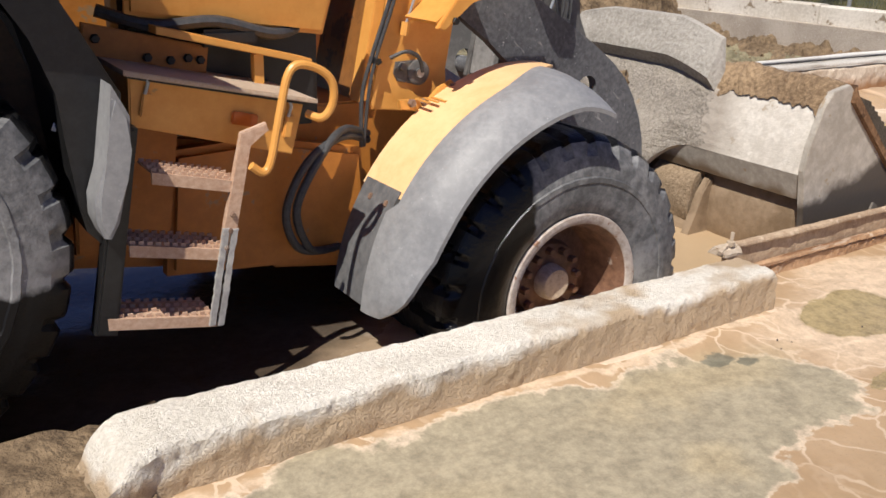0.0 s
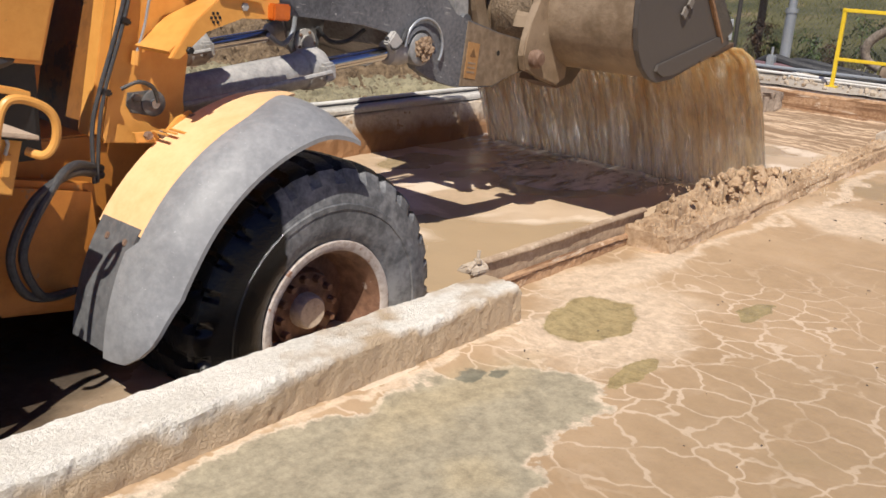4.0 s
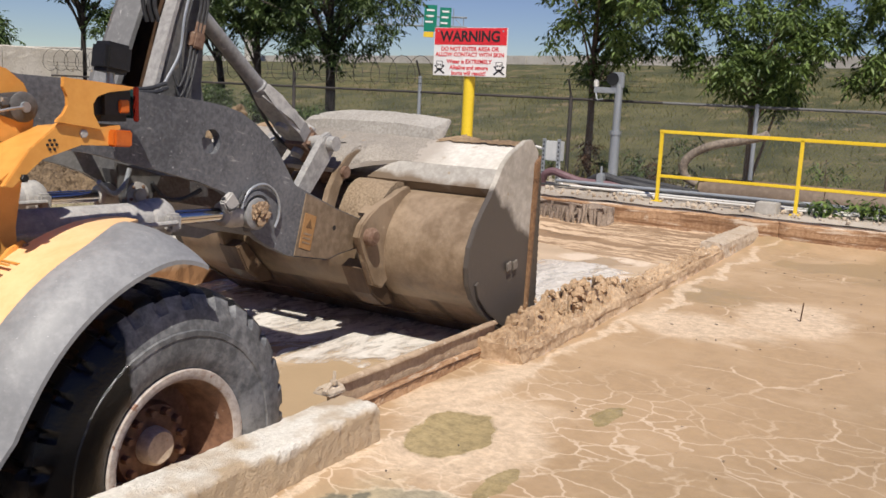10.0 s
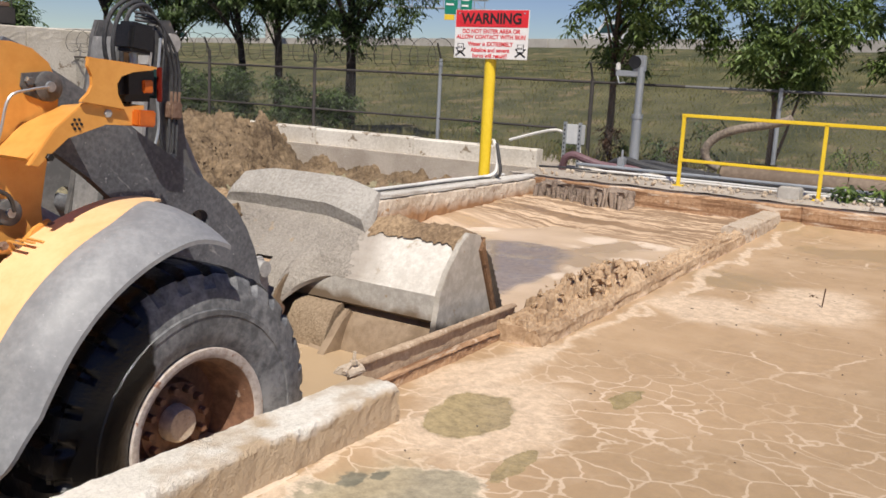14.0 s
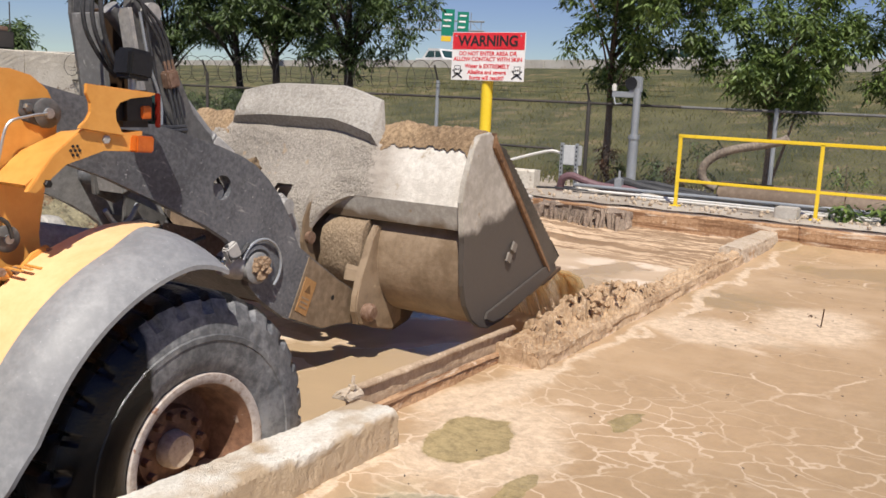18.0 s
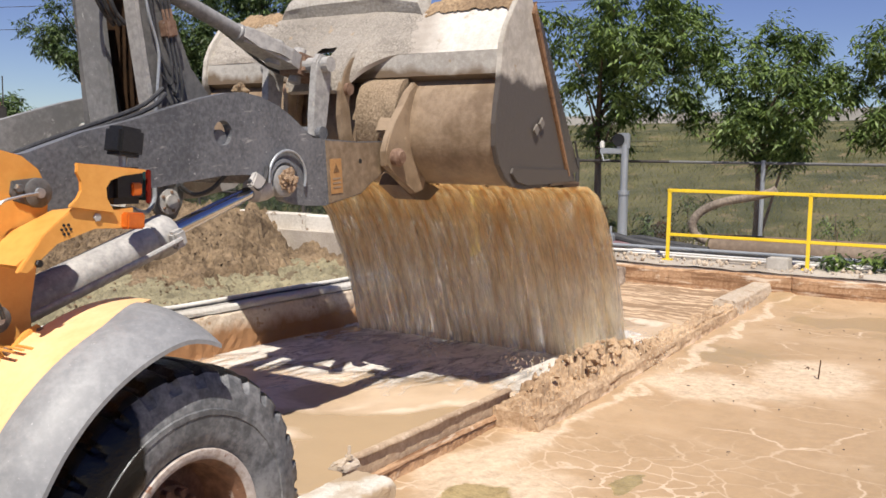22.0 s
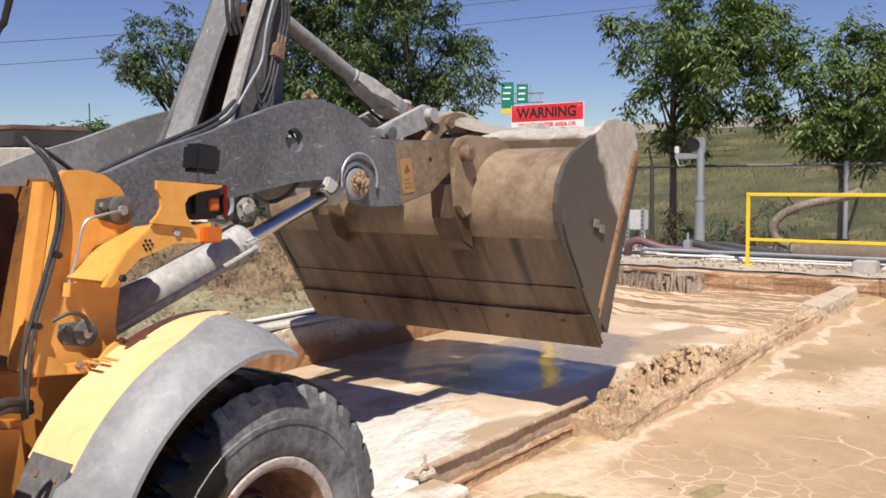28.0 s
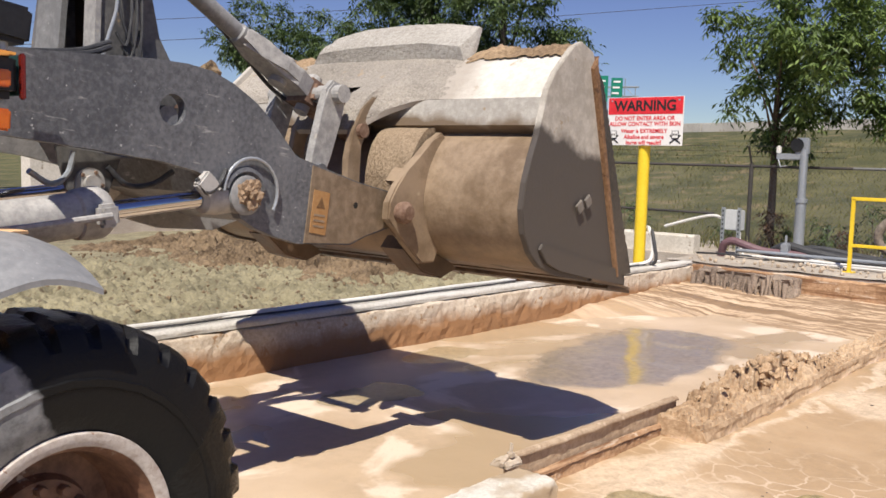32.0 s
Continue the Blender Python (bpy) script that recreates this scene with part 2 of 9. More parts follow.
M_RAIL = material("yellow_rail_paint", (0.72, 0.50, 0.02), (0.80, 0.58, 0.04), 6, 0.4, 0.05, 90)
M_GALV = material("galvanised_steel", (0.30, 0.32, 0.34), (0.44, 0.46, 0.48), 14, 0.42, 0.05, 90, metal=0.5)
M_DULL = material("dull_weathered_steel", (0.09, 0.09, 0.09), (0.18, 0.18, 0.175), 10, 0.6, 0.1, 60)
M_DARKPOST = material("dark_weathered_post", (0.03, 0.028, 0.026), (0.07, 0.06, 0.055), 10, 0.8, 0.4, 40)
M_WHITE = material("white_sign_paint", (0.72, 0.70, 0.68), (0.80, 0.79, 0.77), 3, 0.45, 0)
M_RED = material("red_sign_paint", (0.62, 0.02, 0.03), (0.70, 0.035, 0.045), 3, 0.45, 0)
M_INK = material("black_ink", (0.015, 0.015, 0.015), (0.02, 0.02, 0.02), 3, 0.5, 0)
M_ORANGE = material("orange_lens", (0.46, 0.09, 0.01), (0.58, 0.13, 0.015), 10, 0.25, 0.1, 200, coat=0.4)
M_REDLENS = material("red_lens", (0.10, 0.008, 0.006), (0.15, 0.014, 0.008), 10, 0.25, 0.1, 200, coat=0.4)
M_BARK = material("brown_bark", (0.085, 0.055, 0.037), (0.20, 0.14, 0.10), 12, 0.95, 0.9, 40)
# bark copy for the dark trees, crown shade mixed into the tone
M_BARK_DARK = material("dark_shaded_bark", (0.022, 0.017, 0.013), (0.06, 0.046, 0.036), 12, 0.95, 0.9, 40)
M_BEAM = material("clay_caked_rusty_steel", (0.28, 0.185, 0.115), (0.48, 0.36, 0.245), 6, 0.85, 0.6, 40, spots=(0.54, 0.42, 0.30), spot_scale=8, spot_at=0.58)
M_SOIL = material("brown_soil", (0.085, 0.055, 0.030), (0.275, 0.195, 0.115), 3, 0.95, 1.0, 9, depth=0.06)
M_GRAVEL = material("pale_gravel_deck", (0.30, 0.25, 0.20), (0.50, 0.44, 0.37), 14, 0.95, 1.0, 45, spots=(0.6, 0.56, 0.5), spot_scale=20)
M_GREEN_SIGN = material("green_road_sign", (0.0, 0.16, 0.10), (0.0, 0.19, 0.12), 3, 0.5, 0)
M_PVC = material("white_pvc_pipe", (0.60, 0.58, 0.54), (0.72, 0.70, 0.66), 6, 0.5, 0.1, 40, spots=(0.4, 0.33, 0.25), spot_scale=9)
M_GLASS = material("dark_cab_glass", (0.02, 0.05, 0.05), (0.03, 0.07, 0.07), 3, 0.08, 0)


M_KERB_WORN = material("clay_stained_white_concrete", (0.64, 0.59, 0.50), (0.90, 0.85, 0.755), 14, 0.9, 1.0, 85, spots=(0.38, 0.31, 0.23), spot_scale=22, spot_at=0.66, depth=0.014)
wet_line(M_KERB_WORN, (0.50, 0.375, 0.245), -0.222, 0.025, up=(-0.03, 0, 1))
M_BEAD = material("pale_tan_crust", (0.58, 0.44, 0.31), (0.70, 0.56, 0.42), 8, 0.9, 0.4, 40)
M_BROKEN = material("crumbled_tan_wall", (0.30, 0.19, 0.105), (0.54, 0.39, 0.25), 6, 0.92, 1.0, 32, spots=(0.62, 0.49, 0.35), spot_scale=7, spot_at=0.61)
wet_line(M_BROKEN, (0.62, 0.46, 0.32), -0.315, 0.015)

M_STUB = material("worn_tan_concrete", (0.40, 0.31, 0.22), (0.56, 0.47, 0.37), 6, 0.9, 0.8, 40, spots=(0.34, 0.22, 0.13), spot_scale=6, spot_at=0.6)


def streaks(m, color, scale, at, start, soft=0.05, rough=0.5):
    """Streaks of a given colour (wet mud, scratches, bounced light) across x, from a shore line on."""
    n, links = m.node_tree.nodes, m.node_tree.links
    b = n["Principled BSDF"]
    tc = n.new("ShaderNodeTexCoord")
    mp = n.new("ShaderNodeMapping")
    mp.inputs["Scale"].default_value = scale
    links.new(tc.outputs["Object"], mp.inputs[0])
    q = n.new("ShaderNodeTexNoise")
    links.new(mp.outputs[0], q.inputs["Vector"])
    q.inputs["Scale"].default_value, q.inputs["Detail"].default_value, q.inputs["Roughness"].default_value = 1.0, 6, 0.62
    r = n.new("ShaderNodeMapRange")
    links.new(q.outputs["Fac"], r.inputs["Value"])
    r.inputs["From Min"].default_value, r.inputs["From Max"].default_value = at - soft, at + soft
    sep = n.new("ShaderNodeSeparateXYZ")
    links.new(tc.outputs["Object"], sep.inputs[0])
    g = n.new("ShaderNodeMapRange")
    links.new(sep.outputs["X"], g.inputs["Value"])
    g.inputs["From Min"].default_value, g.inputs["From Max"].default_value = start, start + 0.8
    mul = n.new("ShaderNodeMath")
    mul.operation = "MULTIPLY"
    links.new(r.outputs[0], mul.inputs[0]), links.new(g.outputs[0], mul.inputs[1])
    x = n.new("ShaderNodeMix")
    x.data_type = "RGBA"
    links.new(mul.outputs[0], x.inputs[0])
    links.new(b.inputs["Base Color"].links[0].from_socket, x.inputs[6])
    x.inputs[7].default_value = (*color, 1)
    links.new(x.outputs[2], b.inputs["Base Color"])


def leaf_material(name, dark, light):
    m = bpy.data.materials.new(name)
    m.use_nodes = True
    n, links = m.node_tree.nodes, m.node_tree.links
    b = n["Principled BSDF"]
    g = n.new("ShaderNodeNewGeometry")
    x = n.new("ShaderNodeMix")
    x.data_type = "RGBA"
    links.new(g.outputs["Random Per Island"], x.inputs[0])
    x.inputs[6].default_value, x.inputs[7].default_value = (*dark, 1), (*light, 1)
    links.new(x.outputs[2], b.inputs["Base Color"])
    b.inputs["Roughness"].default_value = 0.5
    t = n.new("ShaderNodeBsdfTranslucent")
    links.new(x.outputs[2], t.inputs[0])
    mixer = n.new("ShaderNodeMixShader")
    mixer.inputs[0].default_value = 0.3
    links.new(b.outputs[0], mixer.inputs[1]), links.new(t.outputs[0], mixer.inputs[2])
    links.new(mixer.outputs[0], n["Material Output"].inputs[0])
    return m


M_LEAF = leaf_material("bright_leaf", (0.022, 0.048, 0.010), (0.195, 0.275, 0.068))
M_LEAF_DARK = leaf_material("dark_leaf", (0.018, 0.040, 0.011), (0.125, 0.180, 0.056))
M_DOCK = leaf_material("seeded_dock", (0.04, 0.022, 0.012), (0.12, 0.06, 0.03))
M_GRASS = leaf_material("wild_grass", (0.12, 0.125, 0.04), (0.24, 0.215, 0.09))


def slurry_material(name, tan, pale, wet, wet_at, crust_scale, crust_width, rough_dry=0.75, rough_wet=0.16, crust_lo=0.46, bump=0.25,
                    stretch=(1, 1, 1), sheet_at=0.56, net_to=0.0):
    """Settled mud: tan body, a warped net of pale crust lines in places, wet glossy patches."""
    m = bpy.data.materials.new(name)
    m.use_nodes = True
    n, links = m.node_tree.nodes, m.node_tree.links
    b = n["Principled BSDF"]
    tc = n.new("ShaderNodeTexCoord")
    mp = n.new("ShaderNodeMapping")
    mp.inputs["Scale"].default_value = stretch
    links.new(tc.outputs["Object"], mp.inputs[0])
    at = mp.outputs[0]

    def noise_at(s, detail=5.0, r=0.6, dist=0.0):
        q = n.new("ShaderNodeTexNoise")
        links.new(at, q.inputs["Vector"])
        q.inputs["Scale"].default_value, q.inputs["Detail"].default_value = s, detail
        q.inputs["Roughness"].default_value, q.inputs["Distortion"].default_value = r, dist
        return q

    def ramp(src, lo, hi):
        r = n.new("ShaderNodeMapRange")
        r.interpolation_type = "SMOOTHSTEP"
        links.new(src, r.inputs["Value"])
        r.inputs["From Min"].default_value, r.inputs["From Max"].default_value = lo, hi
        return r.outputs[0]

    def mul(a, c):
        q = n.new("ShaderNodeMath")
        q.operation = "MULTIPLY"
        links.new(a, q.inputs[0]), links.new(c, q.inputs[1])
        return q.outputs[0]

    def mix(fac, a, c):
        x = n.new("ShaderNodeMix")
        x.data_type = "RGBA"
        links.new(fac, x.inputs[0])
        for k, v in ((6, a), (7, c)):
            if isinstance(v, tuple):
                x.inputs[k].default_value = (*v, 1)
            else:
                links.new(v, x.inputs[k])
        return x.outputs[2]

    warp = noise_at(1.6, 4)
    add = n.new("ShaderNodeVectorMath")
    add.operation = "MULTIPLY_ADD"
    links.new(warp.outputs["Color"], add.inputs[0])
    add.inputs[1].default_value = (0.42, 0.42, 0.4)
    links.new(at, add.inputs[2])
    v = n.new("ShaderNodeTexVoronoi")
    v.feature = "DISTANCE_TO_EDGE"
    v.inputs["Scale"].default_value = crust_scale
    links.new(add.outputs[0], v.inputs["Vector"])
    edge = ramp(v.outputs["Distance"], crust_width, crust_width * 0.45)
    patch = ramp(noise_at(0.55, 3).outputs["Fac"], crust_lo, crust_lo + 0.12)
    v2 = n.new("ShaderNodeTexVoronoi")
    v2.feature = "DISTANCE_TO_EDGE"
    v2.inputs["Scale"].default_value = crust_scale * 0.37
    links.new(add.outputs[0], v2.inputs["Vector"])
    wide = mul(ramp(v2.outputs["Distance"], crust_width * 0.6, crust_width * 0.1), ramp(noise_at(0.9, 4).outputs["Fac"], 0.50, 0.66))
    faded = mul(edge, ramp(noise_at(2.3, 5, 0.7).outputs["Fac"], 0.30, 0.50))
    if net_to:
        sep = n.new("ShaderNodeSeparateXYZ")
        links.new(tc.outputs["Object"], sep.inputs[0])
        wob = n.new("ShaderNodeMath")
        wob.operation = "MULTIPLY_ADD"
        links.new(noise_at(1.1, 4).outputs["Fac"], wob.inputs[0])
        wob.inputs[1].default_value = 3.0
        links.new(sep.outputs["X"], wob.inputs[2])
        faded = mul(faded, ramp(wob.outputs[0], net_to + 2.3, net_to + 0.7))
    mx = n.new("ShaderNodeMath")
    mx.operation = "MAXIMUM"
    links.new(faded, mx.inputs[0]), links.new(wide, mx.inputs[1])
    lines_ = mul(mx.outputs[0], patch)
    body = mix(ramp(noise_at(1.3, 7, 0.65).outputs["Fac"], 0.35, 0.7), tan, tuple(0.72 * a + 0.28 * c for a, c in zip(tan, pale)))
    fine = mix(ramp(noise_at(14, 6, 0.7).outputs["Fac"], 0.3, 0.75), tuple(0.85 * a for a in tan), tan)
    body = mix(ramp(noise_at(0.9, 4).outputs["Fac"], 0.4, 0.6), body, fine)
    sheet = ramp(noise_at(0.8, 6, 0.6, 0.6).outputs["Fac"], sheet_at, sheet_at + 0.08)
    body = mix(sheet, body, pale)
    body = mix(lines_, body, pale)
    body = mix(ramp(noise_at(75, 3, 0.8).outputs["Fac"], 0.60, 0.70), body, tuple(0.78 * a for a in tan))
    w = noise_at(0.42, 4, 0.5, 0.4).outputs["Fac"]
    wetness = ramp(w, wet_at, wet_at + 0.05)
    color = mix(wetness, body, wet)
    links.new(color, b.inputs["Base Color"])
    rr = n.new("ShaderNodeMapRange")
    links.new(wetness, rr.inputs["Value"])
    rr.inputs["To Min"].default_value, rr.inputs["To Max"].default_value = rough_dry, rough_wet
    links.new(rr.outputs[0], b.inputs["Roughness"])
    bn = n.new("ShaderNodeBump")
    bn.inputs["Strength"].default_value, bn.inputs["Distance"].default_value = bump, 0.02
    links.new(noise_at(9, 7, 0.65).outputs["Fac"], bn.inputs["Height"])
    links.new(bn.outputs[0], b.inputs["Normal"])
    return m


M_POND = slurry_material("settled_tan_slurry", (0.45, 0.305, 0.175), (0.64, 0.49, 0.345), (0.39, 0.275, 0.155), 0.57, 4.3, 0.039, 0.6, 0.32, 0.34, sheet_at=0.66, net_to=5.3, stretch=(1.1, 0.95, 1))


def stain(m, color, rough, spots, seed_scale=1.2, soft=0.12, amount=1.0, warp=0.45):
    """Lays stains or a patch of shade over a slurry: round spots (x, y, half length, half width) with ragged edges."""
    n, links = m.node_tree.nodes, m.node_tree.links
    b = n["Principled BSDF"]
    tc = n.new("ShaderNodeTexCoord")
    q = n.new("ShaderNodeTexNoise")
    links.new(tc.outputs["Object"], q.inputs["Vector"])
    q.inputs["Scale"].default_value, q.inputs["Detail"].default_value, q.inputs["Roughness"].default_value = seed_scale, 6, 0.6
    add = n.new("ShaderNodeVectorMath")
    add.operation = "MULTIPLY_ADD"
    links.new(q.outputs["Color"], add.inputs[0])
    add.inputs[1].default_value = (warp * 2, warp * 2, 0)
    links.new(tc.outputs["Object"], add.inputs[2])
    total = None
    for x, y, rx, ry in spots:
        mp = n.new("ShaderNodeMapping")
        mp.vector_type = "TEXTURE"
        mp.inputs["Location"].default_value = (x + warp, y + warp, 0)
        mp.inputs["Scale"].default_value = (rx, ry, 1000)
        links.new(add.outputs[0], mp.inputs[0])
        ln = n.new("ShaderNodeVectorMath")
        ln.operation = "LENGTH"
        links.new(mp.outputs[0], ln.inputs[0])
        r = n.new("ShaderNodeMapRange")
        r.interpolation_type = "SMOOTHSTEP"
        links.new(ln.outputs["Value"], r.inputs["Value"])
        r.inputs["From Min"].default_value, r.inputs["From Max"].default_value = 1 + soft, 1 - soft
        r.inputs["To Max"].default_value = amount
        if total is None:
            total = r.outputs[0]
        else:
            mx = n.new("ShaderNodeMath")
            mx.operation = "MAXIMUM"
            links.new(total, mx.inputs[0]), links.new(r.outputs[0], mx.inputs[1])
            total = mx.outputs[0]
    fine = n.new("ShaderNodeTexNoise")
    links.new(tc.outputs["Object"], fine.inputs["Vector"])
    fine.inputs["Scale"].default_value, fine.inputs["Detail"].default_value, fine.inputs["Roughness"].default_value = 14, 8, 0.85
    sharp = n.new("ShaderNodeMapRange")
    links.new(fine.outputs["Fac"], sharp.inputs["Value"])
    sharp.inputs["From Min"].default_value, sharp.inputs["From Max"].default_value = 0.36, 0.62
    tone = n.new("ShaderNodeMix")
    tone.data_type = "RGBA"
    links.new(sharp.outputs[0], tone.inputs[0])
    tone.inputs[6].default_value = (*[c * 0.68 for c in color], 1)
    tone.inputs[7].default_value = (*[c * 1.28 for c in color], 1)
    x = n.new("ShaderNodeMix")
    x.data_type = "RGBA"
    links.new(total, x.inputs[0])
    links.new(b.inputs["Base Color"].links[0].from_socket, x.inputs[6])
    links.new(tone.outputs[2], x.inputs[7])
    links.new(x.outputs[2], b.inputs["Base Color"])
    f = n.new("ShaderNodeMix")
    links.new(total, f.inputs[0])
    links.new(b.inputs["Roughness"].links[0].from_socket, f.inputs[2])
    f.inputs[3].default_value = rough
    links.new(f.outputs[0], b.inputs["Roughness"])


stain(M_POND, (0.62, 0.48, 0.34), 0.75, [(7.3, 1.9, 0.42, 0.62), (8.2, 1.3, 0.7, 0.4), (3.4, 2.42, 3.4, 0.05), (9.0, 2.40, 4.0, 0.06), (4.6, 2.55, 0.75, 0.22), (3.95, 2.15, 0.7, 0.38)], 1.6, 0.35, 0.8)
CRUST = [(1.6, 1.95, 1.2, 0.52), (2.55, 2.0, 0.72, 0.36), (1.2, 1.3, 0.9, 0.6)]
stain(M_POND, (0.60, 0.49, 0.36), 0.75, [(x, y, a + 0.03, b + 0.028) for x, y, a, b in CRUST], 2.6, 0.012, 0.9, 0.3)
stain(M_POND, (0.20, 0.145, 0.075), 0.4, [(3.3, 0.5, 1.5, 1.25), (5.2, -0.4, 1.6, 1.2)], 1.2, 0.4, 0.26, 0.5)
stain(M_POND, (0.335, 0.29, 0.20), 0.5, CRUST, 2.6, 0.03, 0.95, 0.3)
stain(M_POND, (0.40, 0.325, 0.20), 0.5, [(2.75, 2.2, 0.5, 0.12), (1.0, 1.9, 0.5, 0.2), (1.9, 1.35, 0.4, 0.12), (2.3, 1.75, 0.12, 0.10)], 3.4, 0.7, 0.7, 0.22)
stain(M_POND, (0.15, 0.145, 0.105), 0.4, [(2.95, 2.28, 0.09, 0.05), (3.05, 2.2, 0.05, 0.04), (1.15, 1.45, 0.03, 0.2), (1.35, 1.6, 0.03, 0.12)], 9, 0.15, 0.85, 0.06)
stain(M_POND, (0.335, 0.26, 0.125), 0.13, [(3.95, 2.27, 0.36, 0.19), (3.55, 1.78, 0.22, 0.07), (4.75, 1.72, 0.2, 0.07)], 3.0, 0.06, 0.9, 0.13)
M_WATER = slurry_material("muddy_wash_water", (0.56, 0.415, 0.275), (0.75, 0.61, 0.47), (0.46, 0.335, 0.205), 0.54, 0.8, 0.05, 0.45, 0.25, 0.6, 0.12, sheet_at=0.52)
stain(M_WATER, (0.27, 0.205, 0.135), 0.07, [(7.6, 4.5, 1.35, 0.75), (8.6, 4.75, 0.95, 0.7)], 1.3, 0.12, 0.9, 0.35)
stain(M_WATER, (0.36, 0.275, 0.15), 0.2, [(6.4, 5.85, 0.5, 0.3), (4.9, 5.2, 0.5, 0.3)], 1.8, 0.1, 0.8, 0.3)
# the loader's shade on the water, laid into the colour as dark spots
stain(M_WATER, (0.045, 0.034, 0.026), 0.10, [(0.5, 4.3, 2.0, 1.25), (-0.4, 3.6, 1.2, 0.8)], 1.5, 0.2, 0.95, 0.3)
# pale smears: light bounced off the water, painted on the bucket floor
streaks(M_BUCKET_DARK, (0.235, 0.16, 0.105), (0.55, 2.2, 0.55), 0.55, -20, 0.12)
streaks(M_BOOM, (0.33, 0.325, 0.315), (5.0, 5.0, 30), 0.67, -20, 0.03)
# dark smears between the painted bounce light
streaks(M_BUCKET_DARK, (0.055, 0.035, 0.022), (0.5, 4.5, 0.5), 0.60, -20, 0.07)
streaks(M_CLAY, (0.20, 0.10, 0.048), (0.8, 0.8, 17), 0.53, -20, 0.05)
streaks(M_CLAY, (0.62, 0.50, 0.38), (1.3, 1.3, 13), 0.60, -20, 0.04)
M_BANK = slurry_material("rippled_tan_mud", (0.55, 0.395, 0.26), (0.61, 0.455, 0.315), (0.46, 0.32, 0.20), 0.60, 1.2, 0.06, 0.7, 0.3, 0.5, 0.5, (2.2, 0.5, 1), sheet_at=0.64)
streaks(M_BANK, (0.26, 0.17, 0.10), (13.0, 0.5, 1), 0.49, 10.1, 0.03)
M_SLURRY = material("grey_green_slurry", (0.155, 0.136, 0.082), (0.305, 0.268, 0.165), 3, 0.92, 1.0, 12, spots=(0.13, 0.10, 0.06), spot_scale=3, spot_at=0.57, coarse=0.7, depth=0.03)


def fall_material(name, dark, light):
    """Falling muddy water: upright streaks, some thick, some see-through."""
    m = bpy.data.materials.new(name)
    m.use_nodes = True
    n, links = m.node_tree.nodes, m.node_tree.links
    b = n["Principled BSDF"]
    tc = n.new("ShaderNodeTexCoord")

    def noise_at(scale, detail=5.0):
        mp = n.new("ShaderNodeMapping")
        mp.inputs["Scale"].default_value = scale
        links.new(tc.outputs["Object"], mp.inputs[0])
        q = n.new("ShaderNodeTexNoise")
        links.new(mp.outputs[0], q.inputs["Vector"])
        q.inputs["Scale"].default_value, q.inputs["Detail"].default_value, q.inputs["Roughness"].default_value = 1.0, detail, 0.65
        return q.outputs["Fac"]

    x = n.new("ShaderNodeMix")
    x.data_type = "RGBA"
    r = n.new("ShaderNodeMapRange")
    links.new(noise_at((4, 11, 0.7)), r.inputs["Value"])
    r.inputs["From Min"].default_value, r.inputs["From Max"].default_value = 0.35, 0.65
    links.new(r.outputs[0], x.inputs[0])
    x.inputs[6].default_value, x.inputs[7].default_value = (*dark, 1), (*light, 1)
    sep = n.new("ShaderNodeSeparateXYZ")
    links.new(tc.outputs["Object"], sep.inputs[0])
    deep = n.new("ShaderNodeMapRange")
    links.new(sep.outputs["Z"], deep.inputs["Value"])
    deep.inputs["From Min"].default_value, deep.inputs["From Max"].default_value = -1.1, -0.05
    tint = n.new("ShaderNodeMix")
    tint.data_type, tint.blend_type = "RGBA", "MULTIPLY"
    links.new(deep.outputs[0], tint.inputs[0]), links.new(x.outputs[2], tint.inputs[6])
    tint.inputs[7].default_value = (0.86, 0.72, 0.49, 1)
    links.new(tint.outputs[2], b.inputs["Base Color"])
    b.inputs["Roughness"].default_value = 0.35
    t = n.new("ShaderNodeBsdfTranslucent")
    links.new(tint.outputs[2], t.inputs[0])
    body = n.new("ShaderNodeMixShader")
    body.inputs[0].default_value = 0.62
    links.new(b.outputs[0], body.inputs[1]), links.new(t.outputs[0], body.inputs[2])
    clear = n.new("ShaderNodeBsdfTransparent")
    gap = n.new("ShaderNodeMapRange")
    links.new(noise_at((6, 30, 1.6), 6), gap.inputs["Value"])
    gap.inputs["From Min"].default_value, gap.inputs["From Max"].default_value = 0.40, 0.62
    gap.inputs["To Min"].default_value, gap.inputs["To Max"].default_value = 0.16, 0.78
    out = n.new("ShaderNodeMixShader")
    links.new(gap.outputs[0], out.inputs[0])
    links.new(body.outputs[0], out.inputs[1]), links.new(clear.outputs[0], out.inputs[2])
    links.new(out.outputs[0], n["Material Output"].inputs[0])
    return m


M_FALL = fall_material("falling_muddy_water", (0.84, 0.71, 0.50), (0.97, 0.92, 0.78))


